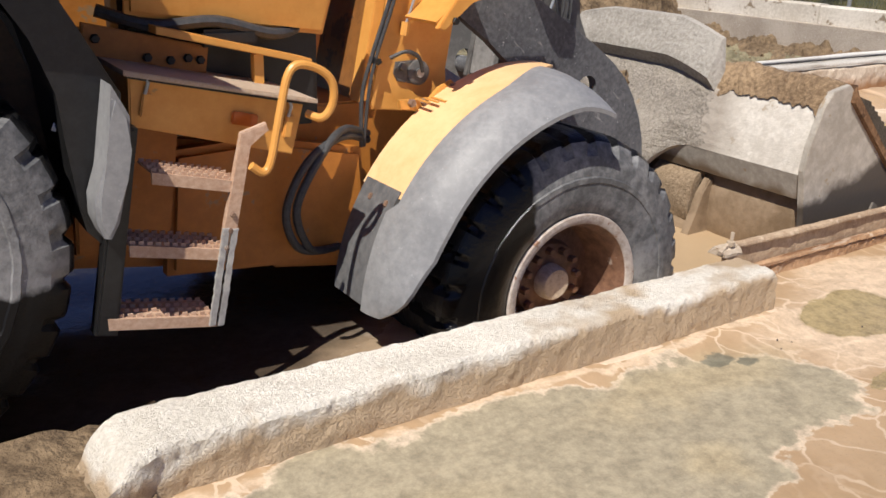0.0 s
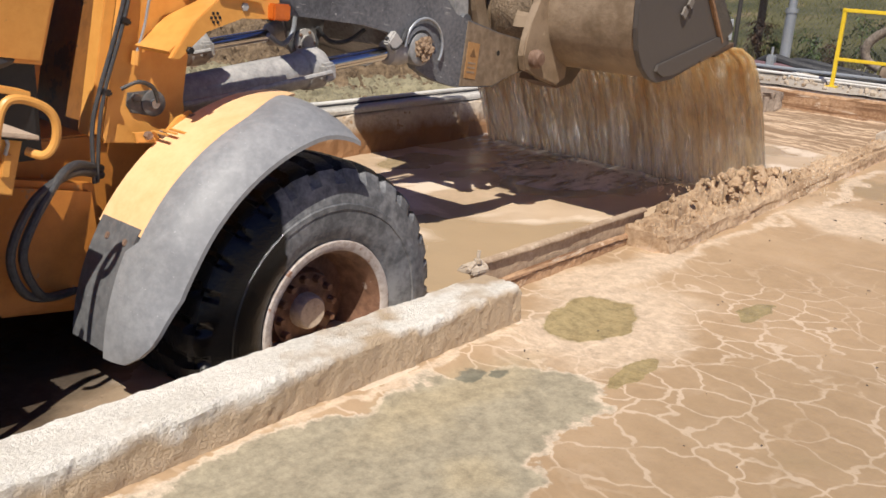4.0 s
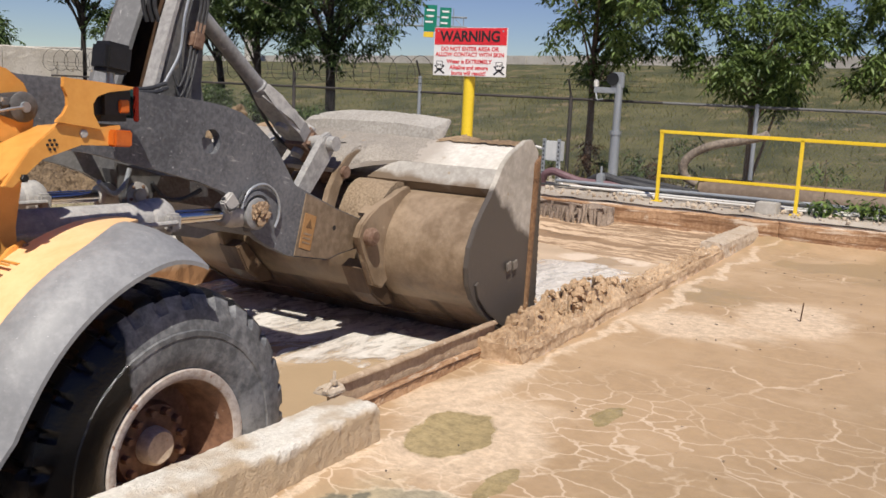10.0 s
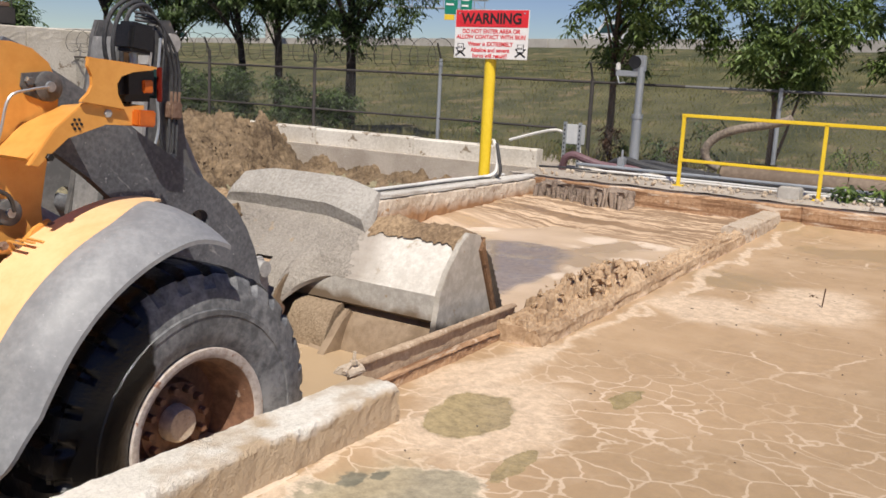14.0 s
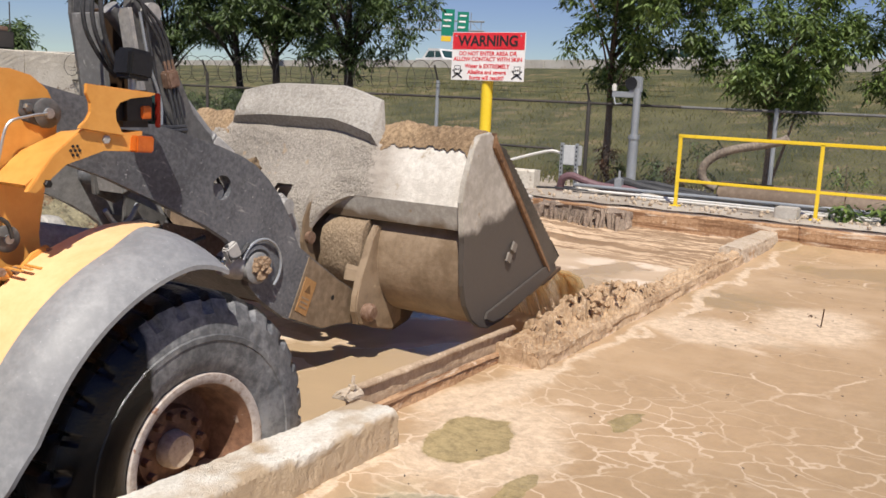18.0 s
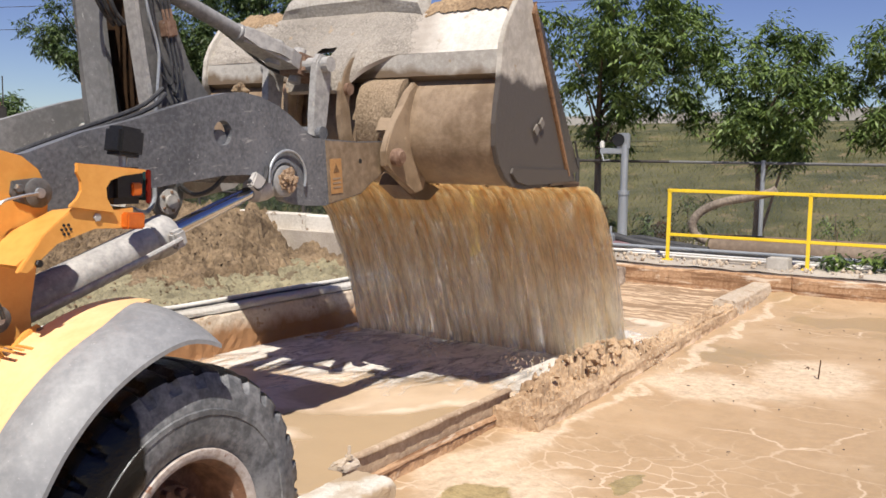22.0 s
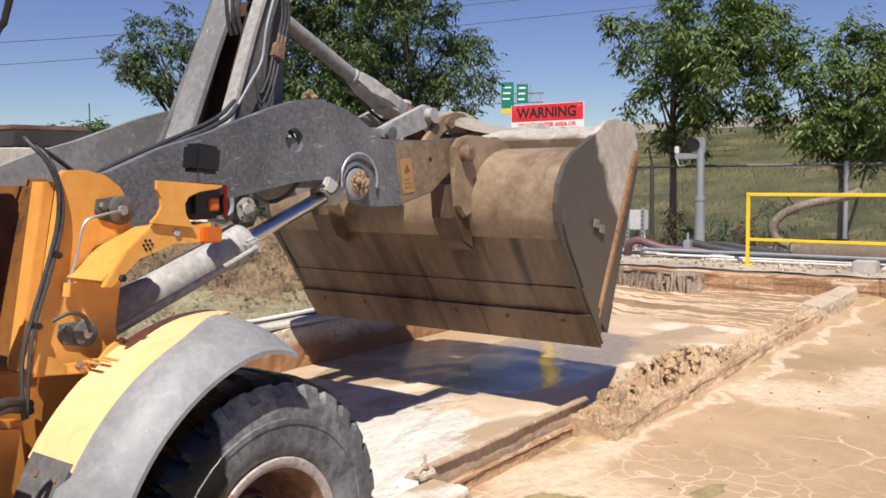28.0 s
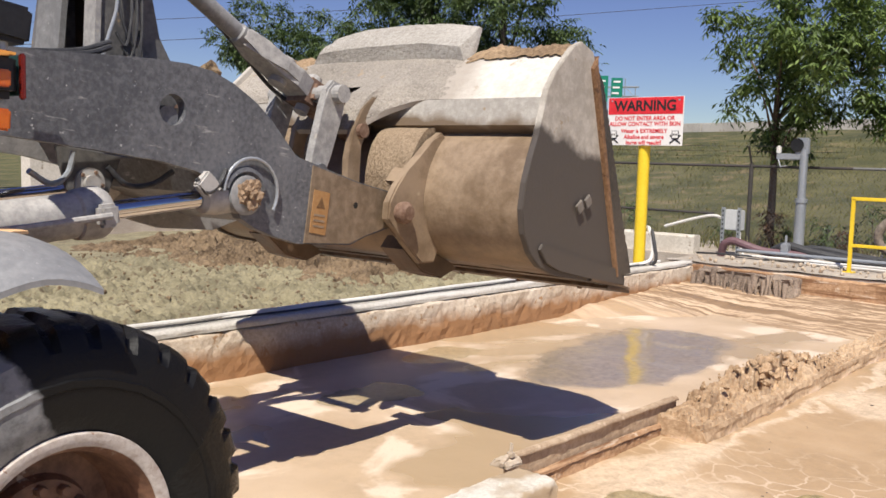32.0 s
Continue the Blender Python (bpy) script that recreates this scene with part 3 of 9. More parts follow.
def foam_material(name, dark, light):
    """Thin milky foam with torn holes."""
    m = material(name, dark, light, 9, 0.6, 0.3, 40)
    n, links = m.node_tree.nodes, m.node_tree.links
    tc = n.new("ShaderNodeTexCoord")
    mp = n.new("ShaderNodeMapping")
    mp.inputs["Scale"].default_value = (1.2, 2.8, 1)
    links.new(tc.outputs["Object"], mp.inputs[0])
    q = n.new("ShaderNodeTexNoise")
    links.new(mp.outputs[0], q.inputs["Vector"])
    q.inputs["Scale"].default_value, q.inputs["Detail"].default_value, q.inputs["Roughness"].default_value, q.inputs["Distortion"].default_value = 1.6, 8, 0.65, 1.2
    ln = n.new("ShaderNodeVectorMath")
    ln.operation = "LENGTH"
    links.new(tc.outputs["Object"], ln.inputs[0])
    add = n.new("ShaderNodeMath")
    add.operation = "MULTIPLY_ADD"
    links.new(ln.outputs["Value"], add.inputs[0])
    add.inputs[1].default_value = 0.20
    links.new(q.outputs["Fac"], add.inputs[2])
    r = n.new("ShaderNodeMapRange")
    r.interpolation_type = "SMOOTHSTEP"
    links.new(add.outputs[0], r.inputs["Value"])
    r.inputs["From Min"].default_value, r.inputs["From Max"].default_value = 0.48, 0.78
    r.inputs["To Min"].default_value, r.inputs["To Max"].default_value = 0.12, 1.0
    clear = n.new("ShaderNodeBsdfTransparent")
    out = n.new("ShaderNodeMixShader")
    links.new(r.outputs[0], out.inputs[0])
    links.new(n["Principled BSDF"].outputs[0], out.inputs[1]), links.new(clear.outputs[0], out.inputs[2])
    links.new(out.outputs[0], n["Material Output"].inputs[0])
    return m


M_CHURN = material("churned_muddy_foam", (0.40, 0.315, 0.225), (0.72, 0.65, 0.56), 5, 0.35, 0.8, 26, spots=(0.80, 0.76, 0.70), spot_scale=6, spot_at=0.55, coarse=1.6, depth=0.02)
M_FOAM = foam_material("milky_foam", (0.64, 0.58, 0.51), (0.82, 0.78, 0.72))


# ---- building helpers ----
def mesh_of(bm, name, mat, smooth=False):
    bmesh.ops.recalc_face_normals(bm, faces=bm.faces)
    me = bpy.data.meshes.new(name)
    bm.to_mesh(me)
    bm.free()
    for m in (mat if isinstance(mat, (list, tuple)) else [mat]):
        me.materials.append(m)
    if smooth:
        me.polygons.foreach_set("use_smooth", [True] * len(me.polygons))
        me.set_sharp_from_angle(angle=radians(35))
    return me


def part(name, bm, mat, parent=None, label="", smooth=False):
    """One mesh object; under a thing's Empty it keeps the coordinates of the place."""
    ob = new(name, mesh_of(bm, name, mat, smooth))
    if parent:
        ob.parent = parent
        if parent.type == "EMPTY":
            ob.location = -parent.location
    if label:
        tagged(ob, label)
    return ob


def thing(name, at, label, category, group="", kind=""):
    e = new(name)
    e.location = at
    e.empty_display_size = 0.2
    return tagged(e, label, category, group, kind)


def lone(name, bm, mat, label, category, group="", kind="", smooth=False):
    return tagged(part(name, bm, mat, smooth=smooth), label, category, group, kind)


def box(bm, x0, x1, y0, y1, z0, z1, bevel=0.0):
    r = bmesh.ops.create_cube(bm, size=1.0)
    for v in r["verts"]:
        v.co = (x0 + (v.co.x + 0.5) * (x1 - x0), y0 + (v.co.y + 0.5) * (y1 - y0), z0 + (v.co.z + 0.5) * (z1 - z0))
    if bevel:
        es = {e for v in r["verts"] for e in v.link_edges}
        bmesh.ops.bevel(bm, geom=list(es), offset=bevel, segments=2, affect="EDGES")
    return bm


def boxed(*a, **k):
    return box(bmesh.new(), *a, **k)


def turned_box(size, m, bevel=0.0, bm=None):
    """A box of that size about its middle, at the pose m."""
    bm = bm or bmesh.new()
    r = bmesh.ops.create_cube(bm, size=1.0)
    vs = r["verts"]
    for v in vs:
        v.co = Vector((v.co.x * size[0], v.co.y * size[1], v.co.z * size[2]))
    if bevel:
        out = bmesh.ops.bevel(bm, geom=list({e for v in vs for e in v.link_edges}), offset=bevel, segments=2, affect="EDGES")
        vs = list({v for f in out["faces"] for v in f.verts} | {v for v in vs if v.is_valid})
    bmesh.ops.transform(bm, matrix=m, verts=vs)
    return bm


def slab(profile, y0, y1, bm=None, bevel=0.0):
    """An outline in x and z, made solid from y0 to y1."""
    bm = bm or bmesh.new()
    a = [bm.verts.new((x, y0, z)) for x, z in profile]
    b = [bm.verts.new((x, y1, z)) for x, z in profile]
    n = len(a)
    faces = [bm.faces.new(a), bm.faces.new(b[::-1])]
    edges = []
    for i in range(n):
        faces.append(bm.faces.new((a[i], b[i], b[(i + 1) % n], a[(i + 1) % n])))
    if bevel:
        rim = [e for f in faces[:2] for e in f.edges]
        bmesh.ops.bevel(bm, geom=rim, offset=bevel, segments=2, affect="EDGES")
    bmesh.ops.triangulate(bm, faces=[f for f in bm.faces if len(f.verts) > 4])
    return bm


def shell(line, thick, y0, y1, bm=None):
    """A bent plate: a line in x and z, thickened to its left, from y0 to y1."""
    out = []
    for i, p in enumerate(line):
        a, c = Vector(line[max(i - 1, 0)]), Vector(line[min(i + 1, len(line) - 1)])
        d = (c - a).normalized()
        out.append((p[0] - d.y * thick, p[1] + d.x * thick))
    bm = bm or bmesh.new()
    rows = []
    for y in (y0, y1):
        rows.append([[bm.verts.new((x, y, z)) for x, z in q] for q in (line, out)])
    n = len(line)
    for i in range(n - 1):
        for k in (0, 1):
            bm.faces.new((rows[0][k][i], rows[0][k][i + 1], rows[1][k][i + 1], rows[1][k][i]))
        for y in (0, 1):
            bm.faces.new((rows[y][0][i], rows[y][0][i + 1], rows[y][1][i + 1], rows[y][1][i]))
    for i in (0, n - 1):
        bm.faces.new((rows[0][0][i], rows[0][1][i], rows[1][1][i], rows[1][0][i]))
    return bm


def smooth_line(points, steps=6):
    """Catmull-Rom through points of any dimension."""
    p = [Vector(q) for q in points]
    p = [2 * p[0] - p[1]] + p + [2 * p[-1] - p[-2]]
    out = []
    for i in range(1, len(p) - 2):
        for k in range(steps):
            t = k / steps
            out.append(0.5 * (2 * p[i] + (p[i + 1] - p[i - 1]) * t + (2 * p[i - 1] - 5 * p[i] + 4 * p[i + 1] - p[i + 2]) * t * t
                              + (3 * p[i] - 3 * p[i + 1] + p[i + 2] - p[i - 1]) * t ** 3))
    return out + [p[-2]]


def tube(points, r, sides=8, bm=None, smooth=0, taper=None):
    """A round bar along points; taper: radius at the end."""
    bm = bm or bmesh.new()
    pts = smooth_line(points, smooth) if smooth else [Vector(q) for q in points]
    rings, n = [], len(pts)
    side = None
    for i, p in enumerate(pts):
        d = (pts[min(i + 1, n - 1)] - pts[max(i - 1, 0)]).normalized()
        if side is None:
            side = d.orthogonal().normalized()
        side = (side - d * side.dot(d)).normalized()
        up = d.cross(side)
        rr = r if taper is None else r + (taper - r) * i / (n - 1)
        rings.append([bm.verts.new(p + rr * (math.cos(2 * math.pi * k / sides) * side + math.sin(2 * math.pi * k / sides) * up)) for k in range(sides)])
    for a, b in zip(rings, rings[1:]):
        for k in range(sides):
            bm.faces.new((a[k], a[(k + 1) % sides], b[(k + 1) % sides], b[k]))
    bm.faces.new(rings[0][::-1]), bm.faces.new(rings[-1])
    return bm


def lathe(profile, n=48, at=(0, 0, 0), bm=None, closed=False):
    """Radius and y pairs, turned round the y axis."""
    bm = bm or bmesh.new()
    rings = []
    for r, y in profile:
        rings.append([bm.verts.new((at[0] + r * math.cos(2 * math.pi * k / n), at[1] + y, at[2] + r * math.sin(2 * math.pi * k / n))) for k in range(n)])
    pairs = list(zip(rings, rings[1:])) + ([(rings[-1], rings[0])] if closed else [])
    for a, b in pairs:
        for k in range(n):
            bm.faces.new((a[k], a[(k + 1) % n], b[(k + 1) % n], b[k]))
    if not closed:
        for ring, flip in ((rings[0], 1), (rings[-1], -1)):
            bm.faces.new(ring[::flip])
    return bm


def bolt(x, y, z, r=0.018, h=0.02, bm=None):
    """A hexagon head that points to -y."""
    return lathe([(r, 0), (r, -h * 0.8), (r * 0.8, -h)], 6, (x, y, z), bm)


def field(x0, x1, y0, y1, nx, ny, height, bm=None):
    """A sheet of nx by ny cells with z = height(x, y)."""
    bm = bm or bmesh.new()
    g = [[bm.verts.new((x0 + (x1 - x0) * i / nx, y0 + (y1 - y0) * j / ny, 0)) for j in range(ny + 1)] for i in range(nx + 1)]
    for row in g:
        for v in row:
            v.co.z = height(v.co.x, v.co.y)
    for i in range(nx):
        for j in range(ny):
            bm.faces.new((g[i][j], g[i + 1][j], g[i + 1][j + 1], g[i][j + 1]))
    return bm


def fbm(x, y, z=0.0, octaves=5):
    return noise.fractal(Vector((x, y, z)), 1.0, 2.0, octaves)


def rough_bar(x0, x1, y0, y1, z0, z1, nx, amp, seed=0.0, batter=0.0, fine=6, end=0.0):
    """A long cast or broken bar along x with uneven faces and edges; end: length over which the near end is worn down."""
    bm = bmesh.new()
    zf = max(z0, z1 - 0.42)
    sec = [(y0 - batter, z0), (y0 - batter, zf)] if z0 < zf else [(y0 - batter, z0)]
    sec += [(y0 - batter * (1 - k / fine), zf + (z1 - 0.025 - zf) * k / fine) for k in range(1, fine + 1)] + [(y0 + 0.010, z1 - 0.008)]
    sec += [(y0 + 0.025 + (y1 - y0 - 0.05) * k / fine, z1) for k in range(fine + 1)] + [ (y1, z1 - 0.03), (y1, zf), (y1, z0)]
    rings = []
    for i in range(nx + 1):
        x = x0 + (x1 - x0) * i / nx
        worn = max(0.0, 1 - (x - x0) / end) if end else 0.0
        ring = []
        for k, (y, z) in enumerate(sec):
            d = amp * (0.9 * fbm(x * 1.3 + seed, y * 2, z * 2) + 0.75 * fbm(x * 9 + seed, y * 9, z * 9) + 0.35 * fbm(x * 26 + seed, y * 26, z * 26))
            e = amp * (0.7 * fbm(x * 1.1 + 9 + seed, y * 2, 3) + 0.35 * fbm(x * 8 + 5 + seed, y * 8, 1))
            top = z > z1 - 0.05
            yy = y + d - 0.11 * worn ** 1.5 * (y < (y0 + y1) / 2)
            ring.append(bm.verts.new((x + amp * 1.5 * fbm(z * 7, k * 0.4, seed) * (i in (0, nx)), yy, z + (e - 0.16 * worn ** 5 if top else 0))))
        rings.append(ring)
    for a, b in zip(rings, rings[1:]):
        for k in range(len(sec) - 1):
            bm.faces.new((a[k], a[k + 1], b[k + 1], b[k]))
    bm.faces.new(rings[0]), bm.faces.new(rings[-1][::-1])
    return bm


def chunky(x, y, z=0.0, scale=8.0):
    """Broken ground: each cell of a net stands at a height of its own."""
    near = noise.voronoi(Vector((x, y, z)) * scale)
    c = near[1][0]
    return noise.cell(c * 3.7 + Vector((0.3, 0.1, 0.7))) * 2 - 1 - 0.5 * near[0][0]


# ---- the ground and the pits ----
WATER_Z, POND_Z = -0.45, -0.33
PIT_Y0, PIT_Y1, PIT_X1 = 2.87, 6.45, 12.75
RAMP_X, RAMP_Z, RAMP_SLOPE = 2.85, -1.10, -0.2


def ramp_z(x):
    return RAMP_Z + RAMP_SLOPE * (x - RAMP_X)


def road_x(y):
    return 52 + 0.27 * y


def ground_z(x, y):
    if y > PIT_Y0 and y < PIT_Y1 and x < PIT_X1:
        return min(0.0, max(ramp_z(x), -2.9)) if x < 5.6 else -2.9
    if y <= PIT_Y0 and y > -9 and -3 < x < PIT_X1:
        return -0.62
    if PIT_Y1 <= y < 6.85 and x < PIT_X1:
        return -0.4
    if 6.85 <= y < 22 and -12 < x < 13.8:
        return -0.9
    if x > 17:
        s = min(1.0, max(0.0, (x - 18) / max(road_x(y) - 20, 5)))
        z = -0.25 + 3.6 * s * s * (3 - 2 * s) + 0.5 * s
        return z + 0.10 * fbm(x * 0.3, y * 0.3) * (s < 0.98)
    return 0.0


def ground():
    """One sheet from the pits to the horizon; steps at the pit edges."""
    e = 0.004
    xs = [-1500, -300, -60, -12 - e, -12, -6, -3 - e, -3, -2, -1, 0, 1, 2, 3, 4, 5, 5.6 - e, 5.6, 8, 10, PIT_X1 - e, PIT_X1, 13.8 - e, 13.8, 15, 17]
    xs += [17 + 1.5 * i for i in range(1, 40)] + [90, 130, 300, 800, 2500]
    ys = [-1500, -300, -90] + [-60 + 3 * i for i in range(17)] + [-9, -9 + e, -6, -3, 0, 2, PIT_Y0 - e, PIT_Y0 + e, 4, 5, PIT_Y1 - e, PIT_Y1 + e, 6.85 - e, 6.85]
    ys += [9, 12, 15, 18, 20, 22 - e, 22] + [22 + 4 * i for i in range(1, 30)] + [200, 400, 1500]
    bm = bmesh.new()
    g = [[bm.verts.new((x, y, ground_z(x, y))) for y in ys] for x in xs]
    for i in range(len(xs) - 1):
        for j in range(len(ys) - 1):
            f = bm.faces.new((g[i][j], g[i + 1][j], g[i + 1][j + 1], g[i][j + 1]))
            f.material_index = 1 if xs[i] >= 16.9 or ys[j] > 22 or ys[j] < -40 or xs[i] < -60 else 2 if PIT_Y0 - 0.01 < ys[j] < PIT_Y1 - 0.01 and -12 <= xs[i] < PIT_X1 - 0.01 else 0
    grass = material("dry_green_grassland", (0.036, 0.044, 0.013), (0.150, 0.136, 0.052), 12, 0.95, 1.0, 9, depth=0.10, spots=(0.19, 0.145, 0.075), spot_scale=0.9, spot_at=0.57, coarse=0.45)
    # wet ramp, its colour darkened further for the shade below the loader
    ramp = material("wet_shade_darkened_ramp", (0.035, 0.025, 0.017), (0.10, 0.072, 0.05), 5, 0.25, 0.5, 20)
    lone("ground", bm, [M_GRAVEL, grass, ramp], "pale gravel yard rising to a rough grass embankment", "ground", kind="structure", smooth=False)


ground()


def pond():
    def h(x, y):
        edge = max(0, 1 - (PIT_X1 - x) / 0.5) * 0.08 + max(0, 1 - abs(2.47 - y) / 0.16) * 0.03
        return POND_Z + 0.012 * fbm(x * 0.9, y * 0.9) + edge
    bm = field(-3, PIT_X1, -9, 2.86, 150, 110, h)
    lone("pond_slurry", bm, M_POND, "settled tan slurry with pale crust lines and wet patches", "mud", kind="structure", smooth=True)
    bm = boxed(-2.6, 0.7, -2.6, 0.7, -0.62, 0.0, 0.02)
    lone("standing_pad", bm, M_CONC, "plain pale concrete pad beside the slurry pond", "concrete pad", kind="structure")


pond()


def pond_specks():
    """Twigs and dark crumbs lying on the slurry."""
    rnd = random.Random(61)
    bm = bmesh.new()
    for _ in range(240):
        x, y = rnd.uniform(1.2, 12.3), rnd.uniform(-3.5, 2.4)
        s = rnd.uniform(0.002, 0.006) * (0.5 + 0.1 * x)
        r = bmesh.ops.create_icosphere(bm, subdivisions=1, radius=s)
        a, k = rnd.uniform(0, 3.14), rnd.uniform(1, 3)
        for v in r["verts"]:
            p = v.co * rnd.uniform(0.8, 1.2)
            v.co = Vector((p.x * k * math.cos(a) - p.y * math.sin(a) + x, p.x * k * math.sin(a) + p.y * math.cos(a) + y, p.z * 0.5 + POND_Z + 0.006))
    lone("slurry_specks", bm, M_DARKPOST, "dark twigs and crumbs lying on the slurry", "debris", kind="stuff")


pond_specks()


def crest_z(x):
    """Height of the dividing wall's broken top."""
    return float(np.interp(x, [5.27, 5.6, 6.1, 6.55, 7.2, 7.8, 8.2, 9.8, 11.6, 12.4], [-0.13, -0.12, -0.045, -0.015, -0.05, -0.13, -0.19, -0.185, -0.15, -0.14]))


def wash_pit():
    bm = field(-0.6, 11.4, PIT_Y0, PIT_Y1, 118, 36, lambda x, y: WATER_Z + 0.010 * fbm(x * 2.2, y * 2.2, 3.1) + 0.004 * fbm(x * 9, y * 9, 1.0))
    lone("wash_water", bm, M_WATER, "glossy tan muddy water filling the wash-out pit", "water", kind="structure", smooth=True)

    def bank(x, y):
        shore = 10.2 - 1.6 * max(0, min(1, (y - 5.2) / 1.1)) - 0.9 * max(0, 1 - abs(y - PIT_Y0) / 0.35)
        up = (x - shore + 0.35 * fbm(x * 0.5, y * 0.9, 6)) / 3.0
        rise = -0.52 + 0.10 * max(0, min(1, up * 2.2)) + 0.14 * max(0, min(1, up)) + 0.02 * min(0, up)
        deep = max(0, min(1, (x - 10.3) / 0.9))
        r = fbm(x * 7.0, y * 0.55 + 0.3 * fbm(x, y, 3), 2)
        ridge = 0.012 * max(0, 1 - abs(r) * 3.6) + 0.012 * fbm(x * 12, y * 1.6, 4) + 0.010 * fbm(x * 20, y * 9, 7)
        return rise + ridge * deep + 0.02 * fbm(x * 1.3, y * 0.8, 5) + 0.012 * fbm(x * 7, y * 4, 2)
    lone("mud_bank", field(6.4, PIT_X1, PIT_Y0 - 0.02, PIT_Y1, 330, 150, bank), M_BANK, "rippled tan mud bank at the end of the pit", "mud", kind="structure", smooth=True)
    # clay-coated walls round the pit
    bm = rough_bar(-1.5, 13.2, PIT_Y1 - 0.04, 6.88, -2.9, -0.05, 220, 0.018, 3.0, 0.05)
    lone("wall_far", bm, M_FAR_CLAY, "low pit wall coated in orange clay", "wall", kind="structure")
    bm = rough_bar(3.2, 12.9, 6.42, 6.62, -0.04, 0.018, 160, 0.016, 8.0)
    lone("wall_cap", bm, M_KERB, "crumbling pale concrete cap along the pit wall", "kerb", kind="structure", smooth=True)
    bm = bmesh.new()
    for y0, y1, s in ((2.4, 6.5, 1.0), (-9.2, 2.4, 5.0)):
        rb = rough_bar(y0, y1, -PIT_X1 - 0.35, -PIT_X1 + 0.04, -2.9 if y0 > 0 else -0.62, -0.02, int((y1 - y0) * 9), 0.035, s)
        bmesh.ops.transform(rb, matrix=Matrix(((0, -1, 0, 0), (1, 0, 0, 0), (0, 0, 1, 0), (0, 0, 0, 1))), verts=rb.verts)
        me = bpy.data.meshes.new("tmp")
        rb.to_mesh(me)
        rb.free()
        bm.from_mesh(me)
        bpy.data.meshes.remove(me)
    lone("wall_end", bm, M_CLAY, "clay-coated end wall of the pits below the deck", "wall", kind="structure")
    bm = field(PIT_X1 - 0.02, 13.75, -9, 6.9, 14, 110, lambda x, y: 0.015 + 0.02 * fbm(x * 3, y * 3))
    lone("deck_edge", bm, M_GRAVEL, "pale broken concrete strip along the pit edge", "pavement", kind="structure", smooth=True)
    # the divider: cast kerb, steel beam, broken wall
    bm = rough_bar(0.40, 3.60, 2.50, 2.77, -1.3, -0.12, 420, 0.014, 1.0, 0.015, 24, 0.28)
    lone("concrete_kerb", bm, M_KERB_WORN, "rough weathered white concrete kerb between the two pits", "kerb", kind="structure", smooth=True)
    lone("kerb_bead", rough_bar(0.75, 3.62, 2.44, 2.52, -0.6, POND_Z + 0.02, 160, 0.009, 4.0), M_BEAD, "pale dried crust along the kerb foot", "crust", kind="structure")
    bm = rough_bar(-1.6, 0.6, 2.45, 3.0, -1.3, -0.26, 40, 0.05, 7.0)
    lone("kerb_rubble", bm, M_SOIL, "dirty broken end of the concrete kerb", "rubble", kind="structure")
    beam = thing("steel_beam", (3.72, 2.85, -0.33), "rusty steel channel beam laid between kerb and broken wall", "beam")
    part("web", rough_bar(3.66, 5.5, 2.868, 2.888, -0.6, -0.108, 80, 0.005, 13, 0.0, 10), M_BEAM, beam)
    part("flange", rough_bar(3.66, 5.5, 2.845, 2.895, -0.116, -0.10, 90, 0.006, 3), M_BEAM, beam)
    part("flange", rough_bar(3.62, 5.5, 2.828, 2.876, -0.262, -0.235, 90, 0.007, 7), M_CLAY, beam, "crusted lower flange")
    bm = rough_bar(3.58, 5.5, 2.838, 2.90, -1.3, -0.25, 120, 0.012, 17, 0.03, 12)
    lone("wall_foot", bm, M_CLAY, "clay ledge under the steel beam", "wall", kind="structure")

    # the broken wall: a low upright foot, then a crumbled slope up to a jagged top
    bm = bmesh.new()
    sec = [(2.47, -0.6), (2.462, -0.36), (2.458, -0.33), (2.462, -0.30), (2.468, -0.27), (2.470, -0.245), (2.475, -0.22)] + [(2.475 + 0.40 * k / 26, None) for k in range(1, 27)] + [(2.90, -0.36), (2.92, -0.6), (2.92, -1.3)]
    rings = []
    nx = 560
    for i in range(nx + 1):
        x = 5.27 + 7.1 * i / nx
        crest = crest_z(x)
        wild = 0.30 + 0.75 * math.exp(-((x - 6.8) / 1.2) ** 4) + 0.10 * math.sin(x * 3)
        ring = []
        for k, (y, z) in enumerate(sec):
            if z is None:
                u = (y - 2.475) / 0.40
                z = -0.22 + (crest + 0.22) * min(1, (u / 0.55)) ** 0.8 - 0.05 * max(0, (u - 0.85) / 0.15) ** 2
                step = round(z / 0.045) * 0.045
                z += 0.7 * (step - z)
                z += wild * min(1, u * 3) * (0.040 * chunky(x, y, 0, 5) + 0.022 * chunky(x, y, 3, 12) + 0.06 * fbm(x * 4, y * 4, 11) + 0.03 * fbm(x * 11, y * 11, 5)) + 0.035 * u * fbm(x * 2.2, y * 3, 8) + 0.012 * fbm(x * 15, y * 15, 2)
            # the pond face runs slightly askew
            y = 2.92 - (2.92 - y) * (0.39 - 0.022 * (x - 5.27)) / 0.45
            y += 0.020 * fbm(x * 2.4, z * 4, 4) + 0.014 * fbm(x * 2.2, z * 24, 9) + 0.006 * fbm(x * 14, z * 20, 1)
            ring.append(bm.verts.new((x + (0.02 * fbm(y * 9, z * 9) if i == 0 else 0), y, z)))
        rings.append(ring)
    for p, q in zip(rings, rings[1:]):
        for k in range(len(sec) - 1):
            bm.faces.new((p[k], p[k + 1], q[k + 1], q[k]))
    bm.faces.new(rings[0]), bm.faces.new(rings[-1][::-1])
